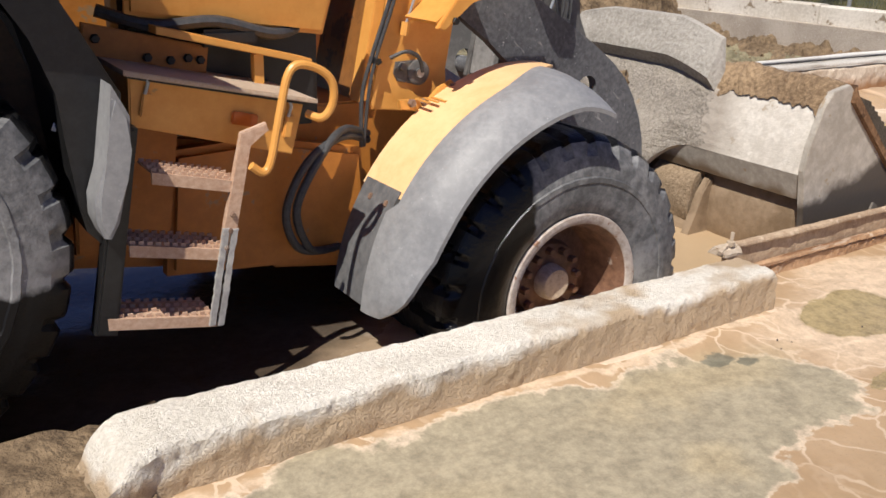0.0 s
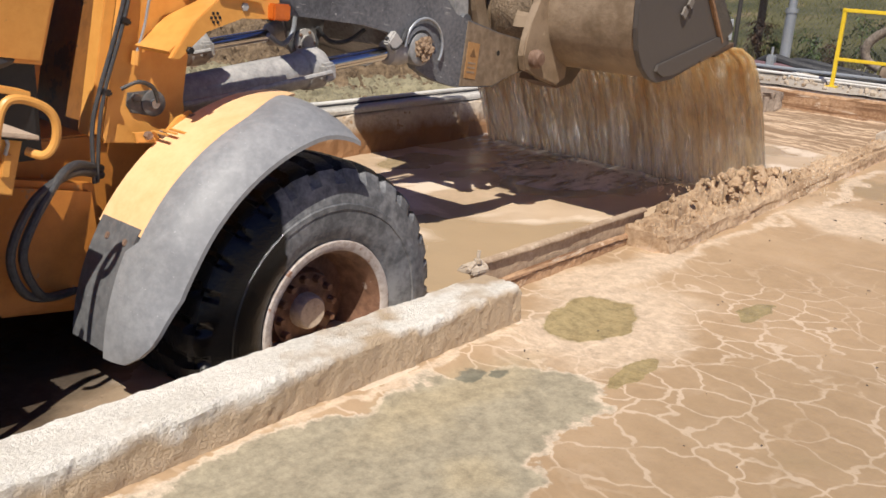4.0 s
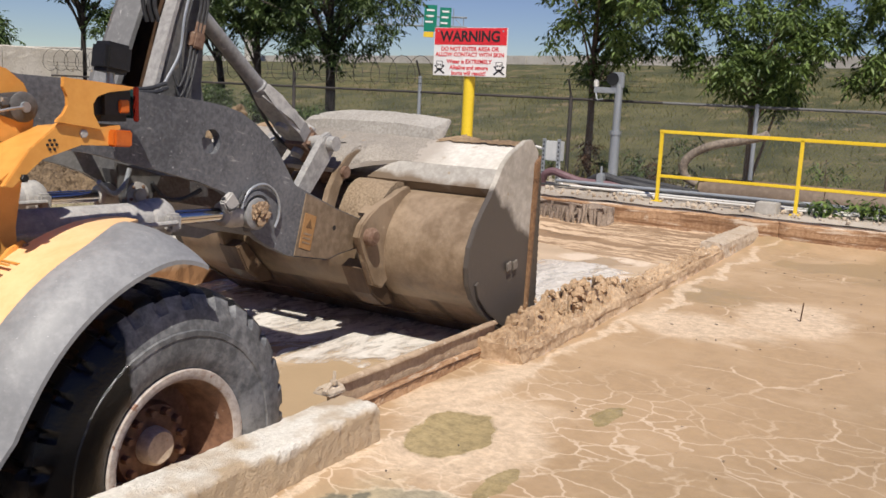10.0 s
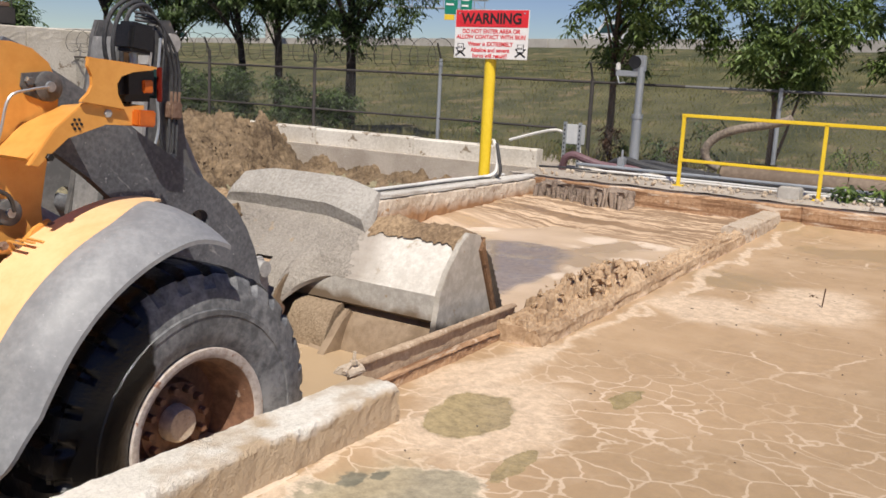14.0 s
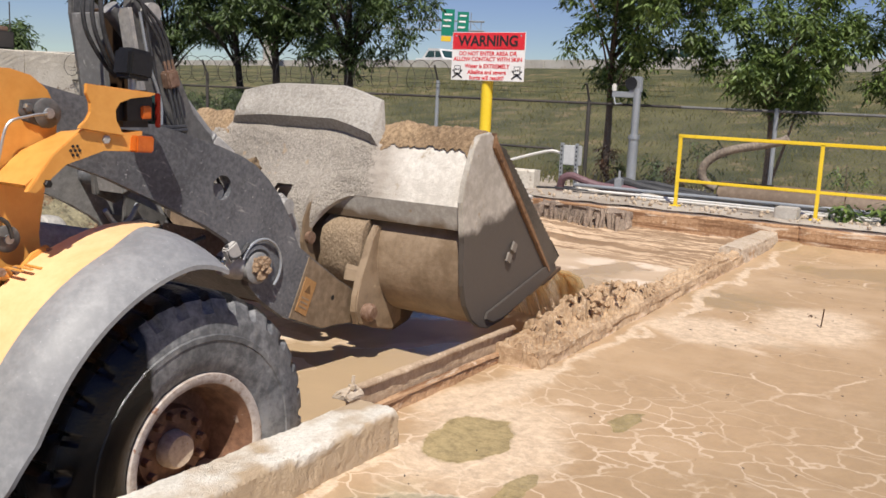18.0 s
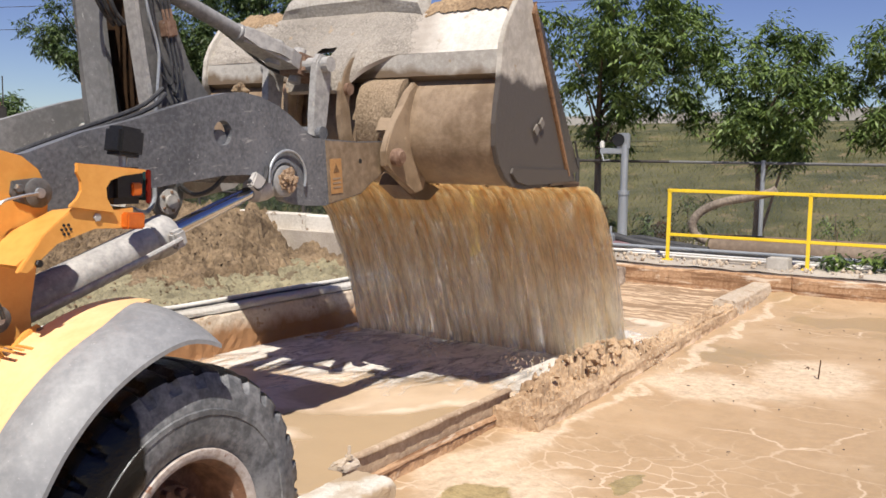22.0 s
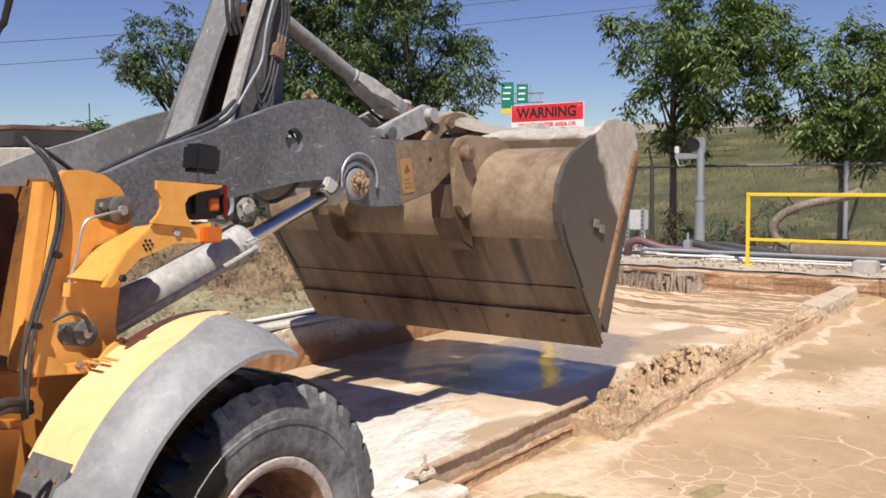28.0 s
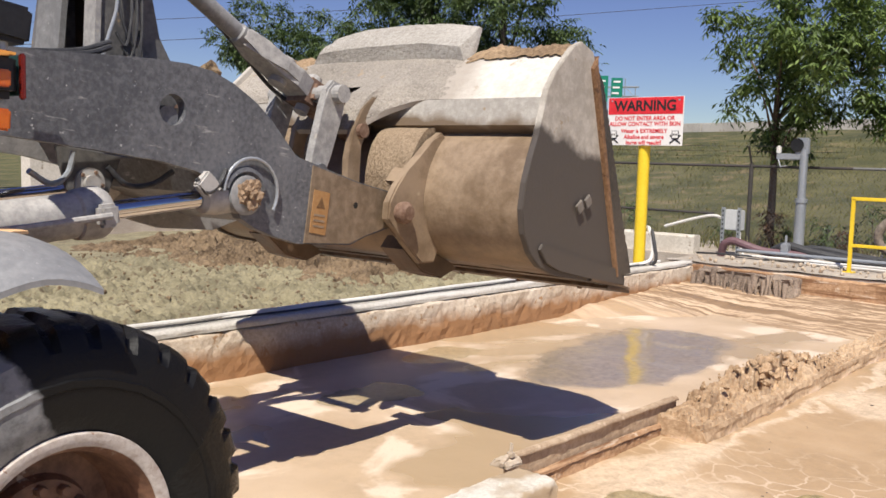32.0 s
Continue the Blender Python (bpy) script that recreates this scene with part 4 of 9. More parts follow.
    lone("wall_divider", bm, M_BROKEN, "broken tan wall dividing the two pits", "wall", kind="structure")
    bm = rough_bar(10.8, 13.1, 2.66, 2.92, -0.5, -0.13, 90, 0.020, 23, 0.02, 10)
    lone("wall_stub", bm, M_STUB, "pale concrete end of the dividing wall", "wall", kind="structure")
    # white hose and black cable lying along the cap
    rnd = random.Random(5)
    lone("white_hose", tube([(3.0 + 0.5 * i, 6.60 + rnd.uniform(-0.02, 0.02), 0.045 + 0.006 * (i % 2)) for i in range(19)], 0.021, 8, smooth=3), M_PVC, "white hose lying along the pit wall", "hose", smooth=True)
    lone("black_cable", tube([(3.0 + 0.5 * i, 6.535 + rnd.uniform(-0.012, 0.012), 0.036) for i in range(18)], 0.011, 6, smooth=3), M_HOSE, "black cable lying beside the white hose", "cable", smooth=True)
    clamp = thing("beam_clamp", (3.60, 2.83, -0.12), "crusted steel clamp at the end of the beam", "clamp")
    part("plate", rough_bar(3.57, 3.70, 2.80, 2.91, -0.14, -0.10, 14, 0.008, 5), M_STUB, clamp)
    nut = part("bolt", lathe([(0.022, 0), (0.022, 0.022)], 6, (0, 0, 0)), M_STUB, clamp)
    nut.location = Vector((3.64, 2.83, -0.09)) - clamp.location
    nut.rotation_euler = (radians(90), 0, 0)
    part("stud", tube([(3.64, 2.83, -0.1), (3.645, 2.83, -0.02)], 0.010, 6), M_STUB, clamp)
    part("lug", tube([(3.55, 2.82, -0.115), (3.62, 2.84, -0.09), (3.68, 2.83, -0.10)], 0.014, 7), M_STUB, clamp)


wash_pit()


def slurry_bay():
    def h(x, y):
        z = -0.58 + 0.03 * fbm(x * 0.8, y * 0.8)
        broken = min(1, max(0, (y - 8.5 - 0.10 * (x - 9) + 0.9 * fbm(x * 0.6, y * 0.4, 5)) / 0.6)) * min(1, max(0, (x - 3.6) / 1.0))
        clods = 0.20 * (0.42 - abs(fbm(x * 1.3, y * 1.3, 7))) + 0.10 * (0.4 - abs(fbm(x * 4, y * 4, 3))) + 0.06 * fbm(x * 8, y * 8, 5)
        cracks = -0.05 * max(0, 1 - 9 * abs(fbm(x * 0.7, y * 1.6, 12)))
        return z + clods * broken + cracks + 0.008 * fbm(x * 12, y * 12, 1)
    bm = field(2.0, 13.98, 6.86, 15.5, 330, 240, h)
    for x0, x1, y0, y1 in ((-8, 2.0, 6.86, 15.5), (-8, 13.98, 15.5, 21)):
        field(x0, x1, y0, y1, 30, 20, lambda x, y: -0.58 + 0.03 * fbm(x * 0.8, y * 0.8), bm)
    lone("slurry_bay", bm, M_SLURRY, "grey-green drying slurry with cracks and dug clods", "mud", kind="structure", smooth=True)

    def heap(x, y):
        along = min(1, max(0, (y - 10.2 - 0.75 * max(-0.5, x - 11.8)) / 1.7)) * min(1, max(0, (20.4 - y) / 4.6))
        along = along * along * (3 - 2 * along)
        across = min(1, max(0, (x - 7.8 + 0.8 * fbm(x * 0.3, y * 0.4, 4)) / 5.6)) ** 1.5
        rise = 1.05 * along * across
        clods = 0.30 * (0.40 - abs(fbm(x * 1.1, y * 1.1, 9))) + 0.22 * (0.40 - abs(fbm(x * 2.6, y * 2.6, 4))) + 0.10 * (0.3 - abs(fbm(x * 5, y * 5, 6))) + 0.055 * chunky(x, y, 0, 2.2) + 0.032 * chunky(x, y, 2, 4.6) + 0.02 * fbm(x * 14, y * 14, 2)
        return -0.66 + rise * (0.95 + 0.25 * fbm(x * 1.1, y * 1.1, 9)) + min(1, rise * 4) * clods + 0.02 * fbm(x * 12, y * 12, 3)
    lone("spoil_heap", field(7.2, 13.99, 9.6, 20.4, 210, 320, heap), M_SOIL, "lumpy brown spoil heap against the concrete wall", "soil heap", kind="stuff", smooth=True)

    def skirt(x, y):
        return -0.70 + 0.58 * max(0, (x - 12.2) / 1.8) ** 1.2 * (0.55 + 0.9 * abs(fbm(y * 0.9, 3.0)) + 0.4 * fbm(y * 2.4, x * 2.4, 1)) + 0.06 * (0.3 - abs(fbm(x * 5, y * 5, 3)))
    lone("wall_soil", field(12.2, 14.0, 7.2, 12.2, 60, 150, skirt), M_SOIL, "low bank of brown soil along the wall foot", "soil", kind="stuff")
    rnd = random.Random(4)
    bm = bmesh.new()
    for _ in range(900):
        x, y = rnd.uniform(5.5, 13.4), rnd.uniform(8.2, 17.0)
        z = max(h(x, y), heap(x, y) if x > 7.3 and 9.7 < y < 20.3 else -9)
        if y < 8.6 + 0.1 * (x - 9):
            continue
        s = rnd.uniform(0.008, 0.035)
        r = bmesh.ops.create_icosphere(bm, subdivisions=1, radius=s)
        for v in r["verts"]:
            v.co = v.co * rnd.uniform(0.7, 1.25)
            v.co += Vector((x, y, z + s * 0.2))
    lone("soil_clods", bm, M_SOIL, "brown soil clods scattered over the slurry", "soil", kind="stuff")
    wall = thing("wall_block", (14.0, 6.8, 0), "weathered pale concrete block wall behind the slurry bay", "wall", kind="structure")
    y, k = 7.05, 0
    for w in (2.6, 2.4, 2.5, 2.4, 2.5, 2.4, 2.5):
        o = part("wall_panel", rough_bar(0, w - 0.012, 0.0, 0.24, -0.95, 0.31 + 0.013 * k, 24, 0.006, k * 3.0), M_WALL, wall)
        o.location = Vector((14.2, y, 0)) - wall.location
        o.rotation_euler = (0, 0, radians(90))
        y, k = y + w, k + 1
    for k in range(3):
        o = part("wall_panel", rough_bar(0, 2.38, 0, 0.5, -0.5, 2.19 + 0.01 * k, 20, 0.008, 50 + k), M_WALL, wall, "tall end panel")
        o.location = Vector((9.4 + 2.4 * k, 22.1, 0)) - wall.location


slurry_bay()


def rocks():
    """Broken lumps along the top of the dividing wall."""
    rnd = random.Random(12)
    kinds = []
    for k in range(10):
        bm = bmesh.new()
        bmesh.ops.create_icosphere(bm, subdivisions=2, radius=0.5)
        # flat broken faces: everything past each of a few planes is pressed onto it
        for _ in range(9):
            d = Vector((rnd.gauss(0, 1), rnd.gauss(0, 1), rnd.gauss(0, 1))).normalized()
            lim = rnd.uniform(0.22, 0.40)
            for v in bm.verts:
                over = v.co.dot(d) - lim
                if over > 0:
                    v.co -= d * over
        for v in bm.verts:
            v.co *= rnd.uniform(0.97, 1.04)
            v.co.z *= 0.8
        kinds.append(mesh_of(bm, "rock", M_ROCK))
    wall = bpy.data.objects["wall_divider"]
    for i in range(130):
        x = rnd.gauss(6.95, 0.70) if i % 3 else rnd.uniform(5.6, 10.6)
        if not 5.5 < x < 10.7:
            continue
        hump = math.exp(-((x - 6.9) / 0.9) ** 2)
        s = (0.35 + 1.4 * rnd.random() ** 3) * (0.028 + 0.036 * hump)
        ob = new("rock", rnd.choice(kinds))
        y = rnd.uniform(2.56, 2.86)
        u = (y - 2.475) / 0.40
        y = 2.92 - (2.92 - y) * (0.39 - 0.022 * (x - 5.27)) / 0.45
        crest = crest_z(x)
        z = -0.22 + (crest + 0.22) * min(1, (u / 0.55)) ** 0.8
        ob.matrix_world = pose(x, y, z - s * 0.08, rnd.uniform(-40, 40), rnd.uniform(-40, 40), rnd.uniform(0, 360)) @ Matrix.Diagonal((s * 1.25, s, s * 1.2, 1))
        ob.parent = wall


rocks()


# ---- the wheel loader ----
YC = 4.52                      # its middle line
BASE = Vector((1.30, YC, -0.80))
HUB, TYRE_R = Vector((2.85, 0, -0.30)), 0.80
HUB_REAR = Vector((-0.24, 0, 0.36))
PIVOT = (2.4636, 1.3801)       # lift arm pin
BUCKET_PIN = (2.90, -0.19)     # on the arm
LIFT_BASE, LIFT_PIN = (2.40, 0.71), (1.80, -0.24)
CRANK, CRANK_R = (1.30, 0.15), 0.97
LEVER, LEVER_R, LINK_L, BAR_L = (2.65, 0.0), 0.50, 0.45, 1.70
KNUCKLE = (0.17, 0.60)         # upper pin on the bucket
loader = thing("wheel_loader", BASE, "yellow articulated wheel loader with grey arms standing in the wash-out pit", "wheel loader")


def mirrored(bm):
    """A copy of bm on the loader's other side."""
    me = bpy.data.meshes.new("tmp")
    bm.to_mesh(me)
    out = bmesh.new()
    out.from_mesh(me)
    bpy.data.meshes.remove(me)
    for v in out.verts:
        v.co.y = 2 * YC - v.co.y
    return out


def both(name, build, mat, label="", smooth=False, parent=None):
    """The same part on either side; returns the near one."""
    bm = build()
    other = mirrored(bm)
    a = part(name, bm, mat, parent or loader, label, smooth)
    part(name, other, mat, parent or loader, label, smooth)
    return a


def wheel(hub, y_face, sign):
    """A wheel about its own middle: tyre with lugs, dished rim, hub and bolts. y_face: outer face; sign: -1 when it faces -y."""
    # the carcass and its blocks are one turned body: grooves are cut where the blocks end
    prof = [(0.385, 0.06), (0.43, 0.02), (0.50, 0.0), (0.57, 0.0), (0.575, -0.006), (0.60, -0.006), (0.605, 0.002), (0.66, 0.012), (0.70, 0.025), (0.735, 0.042), (0.765, 0.062), (0.782, 0.085), (0.792, 0.115), (0.797, 0.17), (0.80, 0.23), (0.80, 0.29)]
    prof += [(r, 0.60 - y) for r, y in prof[::-1]]
    pitch, per = 30, 8
    n = pitch * per
    bm = bmesh.new()
    rings = []
    for i, (r, y) in enumerate(prof):
        ring = []
        side = y < 0.30
        v = min(y, 0.60 - y)
        for k in range(n):
            a = 2 * math.pi * k / n
            ph = (k + (0 if side else per / 2) + 9.0 * v * (1 if side else -1)) % per
            cut = 1.0 if ph < 2.2 + 0.7 * noise.noise((k // per * 1.7, 0.3, 2.0)) and r > 0.73 else 0.0
            rr = r - cut * (0.032 if r > 0.78 else 0.016)
            yy = y + (0.016 * cut * (1 if side else -1) if 0.73 < r < 0.785 else 0.0)
            rr += 0.004 * fbm(math.cos(a) * 9, math.sin(a) * 9, y * 9)
            ring.append(bm.verts.new((rr * math.cos(a), (yy - 0.30) * -sign, rr * math.sin(a))))
        rings.append(ring)
    for i, (p, q) in enumerate(zip(rings, rings[1:] + rings[:1])):
        for k in range(n):
            f = bm.faces.new((p[k], p[(k + 1) % n], q[(k + 1) % n], q[k]))
            f.material_index = 1 if 10 <= i <= len(prof) - 12 else 0
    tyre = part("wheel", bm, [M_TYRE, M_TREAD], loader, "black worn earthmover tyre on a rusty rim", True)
    tyre.location = Vector((hub.x, y_face + 0.30 * -sign, hub.z)) - BASE
    rim = [(0.0, 0.22), (0.12, 0.22), (0.14, 0.215), (0.20, 0.215), (0.215, 0.26), (0.30, 0.27), (0.325, 0.20), (0.33, 0.09), (0.345, 0.055), (0.36, 0.03), (0.385, 0.02),
           (0.40, 0.025), (0.405, 0.05), (0.39, 0.09), (0.385, 0.53), (0.0, 0.53)]
    part("rim", lathe([(max(r, 0.001), (y - 0.30) * -sign) for r, y in rim], 56), M_RIM, tyre, "rusty crusted steel rim", True)
    lip = [(0.335, 0.088), (0.348, 0.053), (0.362, 0.026), (0.385, 0.014), (0.408, 0.016), (0.414, 0.03), (0.40, 0.05), (0.385, 0.07)]
    part("rim_lip", lathe([(r, (y - 0.30) * -sign) for r, y in lip], 56, closed=True), M_LIP, tyre, "pale crusted rim lip", True)
    part("hub", lathe([(0.095, 0.22 * -sign - 0.30 * -sign), (0.09, (0.165 - 0.30) * -sign), (0.078, (0.15 - 0.30) * -sign), (0.001, (0.15 - 0.30) * -sign)], 32),
         material("dirty_yellow_hub", (0.34, 0.25, 0.175), (0.62, 0.52, 0.41), 9, 0.55, 0.3, spots=(0.42, 0.22, 0.06), spot_scale=6, spot_at=0.60), tyre, "mud-stained pale hub cap", True)
    for k in range(12):
        a = 2 * math.pi * k / 12
        b = bolt(0.17 * math.cos(a), (0.215 - 0.30) * -sign, 0.17 * math.sin(a), 0.022, 0.04)
        if sign > 0:
            for v in b.verts:
                v.co.y = 2 * ((0.215 - 0.30) * -sign) - v.co.y
        part("nut", b, M_RIM, tyre)
    return tyre


WHEELS = []
for hub_at in (HUB, HUB_REAR):
    for face, sg in ((3.10, -1), (2 * YC - 3.10, 1)):
        WHEELS.append((wheel(hub_at, face, sg), hub_at, face + 0.30 * -sg))


def fenders():
    def arc(a, r):
        return HUB.x + r * math.cos(radians(a)), HUB.z + r * math.sin(radians(a))

    def sheet(angles, rows, thick=0.012):
        """rows: for every angle a list of (y, radius)."""
        bm = bmesh.new()
        top = [[bm.verts.new((arc(a, r)[0], y, arc(a, r)[1])) for y, r in row] for a, row in zip(angles, rows)]
        low = [[bm.verts.new((arc(a, r - thick)[0], y, arc(a, r - thick)[1])) for y, r in row] for a, row in zip(angles, rows)]
        n, m = len(angles), len(rows[0])
        for i in range(n - 1):
            for j in range(m - 1):
                bm.faces.new((top[i][j], top[i + 1][j], top[i + 1][j + 1], top[i][j + 1]))
                bm.faces.new((low[i][j], low[i][j + 1], low[i + 1][j + 1], low[i + 1][j]))
            for j in (0, m - 1):
                bm.faces.new((top[i][j], low[i][j], low[i + 1][j], top[i + 1][j]))
        for i in (0, n - 1):
            for j in range(m - 1):
                bm.faces.new((top[i][j], top[i][j + 1], low[i][j + 1], low[i][j]))
        return bm

    def edge_y(a):
        """Where the yellow sheet gives way to the rubber flare."""
        return 3.22 + 0.25 * max(0.0, min(1.0, (112 - a) / 26)) ** 1.3

    ang = [148 - 4.0 * i for i in range(16)]
    both("fender", lambda: sheet(ang, [[(3.60 - (3.60 - edge_y(a)) * k / 5, 1.10 - 0.02 * (a < 100) * (100 - a) / 20) for k in range(6)] for a in ang]), M_FENDER,
         "curved yellow steel front fender", True)

    def flare():
        a2 = [176 - 3.0 * i for i in range(31)]
        rows = []
        for a in a2:
            y_in = edge_y(a) + 0.02 if a < 150 else 3.30
            droop = max(0.0, (100 - a) / 16) ** 1.5 * 0.075
            r_out = 0.985 + max(0.0, (a - 158) / 18) * 0.10
            rows.append([(y_in + (3.0 + 0.05 * max(0.0, (a - 150) / 26) + 0.13 * max(0.0, (a - 166) / 10) ** 2.5 - y_in) * k / 6, 1.115 - droop - (1.115 - r_out) * (k / 6) ** 2.2) for k in range(7)])
        return sheet(a2, rows, 0.02)

    both("fender_flare", flare, M_RUBBER, "scuffed grey rubber fender flare", True)

    def flap():
        a2 = [175 - 2.6 * i for i in range(12)]
        return sheet(a2, [[(3.58 - 0.30 * k / 4, 1.105) for k in range(5)] for a in a2], 0.02)

    both("mud_flap", flap, M_FLAP, "scuffed black rubber mud flap", True)
    for y in (3.34, 3.48):
        part("fender_bolt", turned_box((0.03, 0.024, 0.024), pose(1.892, y, 0.245, 0, -62, 0), 0.004), M_RUST, loader)


fenders()


def front_frame():
    # tower plates that carry the arms
    out = [(2.015, 0.62), (2.10, 0.98), (2.185, 1.38), (2.195, 1.47), (2.22, 1.49), (2.32, 1.49), (2.42, 1.465), (2.50, 1.405), (2.545, 1.31), (2.54, 1.19), (2.49, 1.07), (2.47, 0.95), (2.45, 0.84), (2.43, 0.76), (2.45, 0.64), (2.40, 0.57), (2.28, 0.555), (2.03, 0.59)]
    tower = both("tower_plate", lambda: slab(out, 3.72, 3.76, bevel=0.006), M_YELLOW, "yellow arm tower side plate")
    both("tower_edge", lambda: slab([(1.98, 0.62), (2.03, 0.62), (2.20, 1.44), (2.14, 1.44)], 3.765, 3.86, bevel=0.004), M_YELLOW)
    both("tower_web", lambda: slab([(2.02, 0.3), (2.45, 0.3), (2.45, 1.0), (2.32, 1.45), (2.24, 1.45)], 4.05, 4.09), M_SHADE)
    part("tower_back", slab([(1.90, 0.25), (2.05, 0.25), (2.28, 1.42), (2.20, 1.42)], 3.84, 2 * YC - 3.84), M_SHADE_DEEP, loader, "shade-darkened orange-brown tower cross plate")
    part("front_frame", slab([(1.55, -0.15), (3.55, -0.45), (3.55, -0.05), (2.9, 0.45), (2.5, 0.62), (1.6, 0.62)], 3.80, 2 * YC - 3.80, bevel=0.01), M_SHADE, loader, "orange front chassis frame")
    part("axle", tube([(HUB.x, 3.5, HUB.z), (HUB.x, 2 * YC - 3.5, HUB.z)], 0.17, 16), M_SHADE, loader, "muddy orange front axle")
    # pin covers with their bolts
    for (x, z), r in (((2.48, 1.30), 0.068), ((2.27, 0.75), 0.060)):
        boss = part("pin_cover", lathe([(r, 0.0), (r, -0.024), (r * 0.82, -0.030), (0.001, -0.030)], 24, (x, 3.722, z)), M_CRANK, loader, "grey pin cover", True)
        part("pin", lathe([(r * 0.35, -0.029), (r * 0.35, -0.042), (0.001, -0.042)], 12, (x, 3.722, z)), M_GALV, boss)
        d = (-0.095, 0.022) if z > 1 else (-0.09, 0.035)
        keeper = part("keeper_plate", slab([(x - 0.13, z + 0.0), (x - 0.12, z + 0.055), (x, z + r), (x + r * 0.7, z + r * 0.7), (x + r, z), (x, z - r), (x - 0.11, z - 0.035)], 3.705, 3.722, bevel=0.004), M_CRANK, loader)
        part("keeper_bolt", bolt(x + d[0], 3.705, z + d[1], 0.022, 0.02), M_CRANK, keeper)
    # lamp bracket
    arm = [(2.18, 0.99), (2.22, 0.98), (2.36, 1.10), (2.55, 1.155), (2.76, 1.14), (2.78, 1.21), (2.56, 1.245), (2.44, 1.245), (2.30, 1.14)]
    bracket = both("lamp_bracket", lambda: slab(arm, 3.40, 3.43, bevel=0.004), M_YELLOW, "yellow lamp bracket")
    both("lamp_bracket_top", lambda: shell([(2.20, 1.00), (2.36, 1.12), (2.55, 1.20), (2.78, 1.215)], 0.02, 3.43, 3.70), M_YELLOW)
    guard = [(2.415, 1.25), (2.65, 1.215), (2.62, 1.245), (2.598, 1.285), (2.595, 1.33), (2.62, 1.365), (2.68, 1.385), (2.80, 1.395), (2.80, 1.405), (2.455, 1.44), (2.45, 1.40), (2.475, 1.36), (2.475, 1.32), (2.455, 1.285), (2.42, 1.262)]
    both("lamp_guard", lambda: slab(guard, 3.38, 3.40, bevel=0.003), M_YELLOW, "yellow cut-out lamp guard")
    both("guard_roof", lambda: slab([(2.54, 1.424), (2.83, 1.40), (2.83, 1.41), (2.54, 1.434)], 3.40, 3.52), M_YELLOW)
    lamp = both("head_lamp", lambda: turned_box((0.20, 0.22, 0.17), pose(2.76, 3.53, 1.335), 0.03), M_BLACK, "black head lamp housing")
    part("lens", turned_box((0.02, 0.19, 0.14), pose(2.865, 3.53, 1.335), 0.004), M_GLASS, lamp, "clear lamp glass")
    part("side_lens", turned_box((0.055, 0.02, 0.06), pose(2.79, 3.416, 1.32), 0.006), M_ORANGE, lamp, "orange side lens")
    part("tail_lens", turned_box((0.016, 0.03, 0.16), pose(2.862, 3.42, 1.33), 0.005), M_REDLENS, lamp, "red rear lens")
    ind = both("indicator", lambda: turned_box((0.10, 0.06, 0.075), pose(2.74, 3.385, 1.178, 0, 3, 0), 0.008), M_ORANGE, "orange turn indicator")
    for k in range(7):
        a = 2 * math.pi * k / 6
        r = 0.0 if k == 6 else 0.022
        part("bracket_hole", lathe([(0.0065, 0.0), (0.0065, -0.004)], 10, (2.405 + r * math.cos(a), 3.400, 1.155 + r * math.sin(a))), M_INK, bracket)
    part("bracket_bolt", bolt(2.27, 3.40, 1.02, 0.018, 0.015), M_BLACK, bracket)
    part("bracket_bolt", bolt(2.56, 3.40, 1.20, 0.020, 0.01), M_GREY, bracket)
    # camera-like spotlight block above the arm
    spot = part("work_lamp", turned_box((0.15, 0.13, 0.14), pose(2.92, 3.66, 1.54, 0, 8, 0), 0.018), M_BLACK, loader, "black work lamp block")
    part("lamp_foot", tube([(2.91, 3.66, 1.42), (2.91, 3.66, 1.49)], 0.02, 8), M_GALV, spot)
    # fender stay with bolts
    stay = part("fender_stay", slab([(2.11, 0.645), (2.28, 0.635), (2.33, 0.69), (2.40, 0.72), (2.43, 0.69), (2.36, 0.62), (2.40, 0.605), (2.38, 0.575), (2.12, 0.60)], 3.60, 3.63, bevel=0.004), M_YELLOW, loader, "yellow fender stay")
    for x, z in ((2.40, 0.69), (2.30, 0.61), (2.36, 0.60), (2.17, 0.63), (2.24, 0.63)):
        part("stay_bolt", bolt(x, 3.60, z, 0.02, 0.025), M_RUST, stay)
    for k in range(4):
        part("stay_finger", boxed(2.19 + 0.045 * k, 2.204 + 0.045 * k, 3.48, 3.60, 0.645, 0.651), M_YELLOW, stay)
    # hoses and grease lines
    part("hose", tube([(1.96, 3.70, 0.42), (1.965, 3.70, 0.66), (2.01, 3.69, 0.84), (2.085, 3.69, 1.04), (2.15, 3.69, 1.24), (2.165, 3.69, 1.40), (2.13, 3.70, 1.52), (2.08, 3.74, 1.60), (2.09, 3.80, 1.63), (2.24, 3.84, 1.55), (2.36, 3.86, 1.47)], 0.0105, 8, smooth=6), M_HOSE, loader, "black ribbed hydraulic hose", True)
    part("hose", tube([(1.98, 3.71, 0.42), (1.99, 3.68, 0.68), (2.035, 3.68, 0.86), (2.11, 3.68, 1.06), (2.175, 3.69, 1.26), (2.18, 3.70, 1.42), (2.15, 3.74, 1.55), (2.12, 3.85, 1.62)], 0.009, 8, smooth=6), M_HOSE, loader, "", True)
    for z in (0.82, 1.12):
        part("hose_clip", turned_box((0.05, 0.05, 0.03), pose(2.03 + (z - 0.82) * 0.36, 3.69, z, 0, 20, 0), 0.008), M_BLACK, loader)
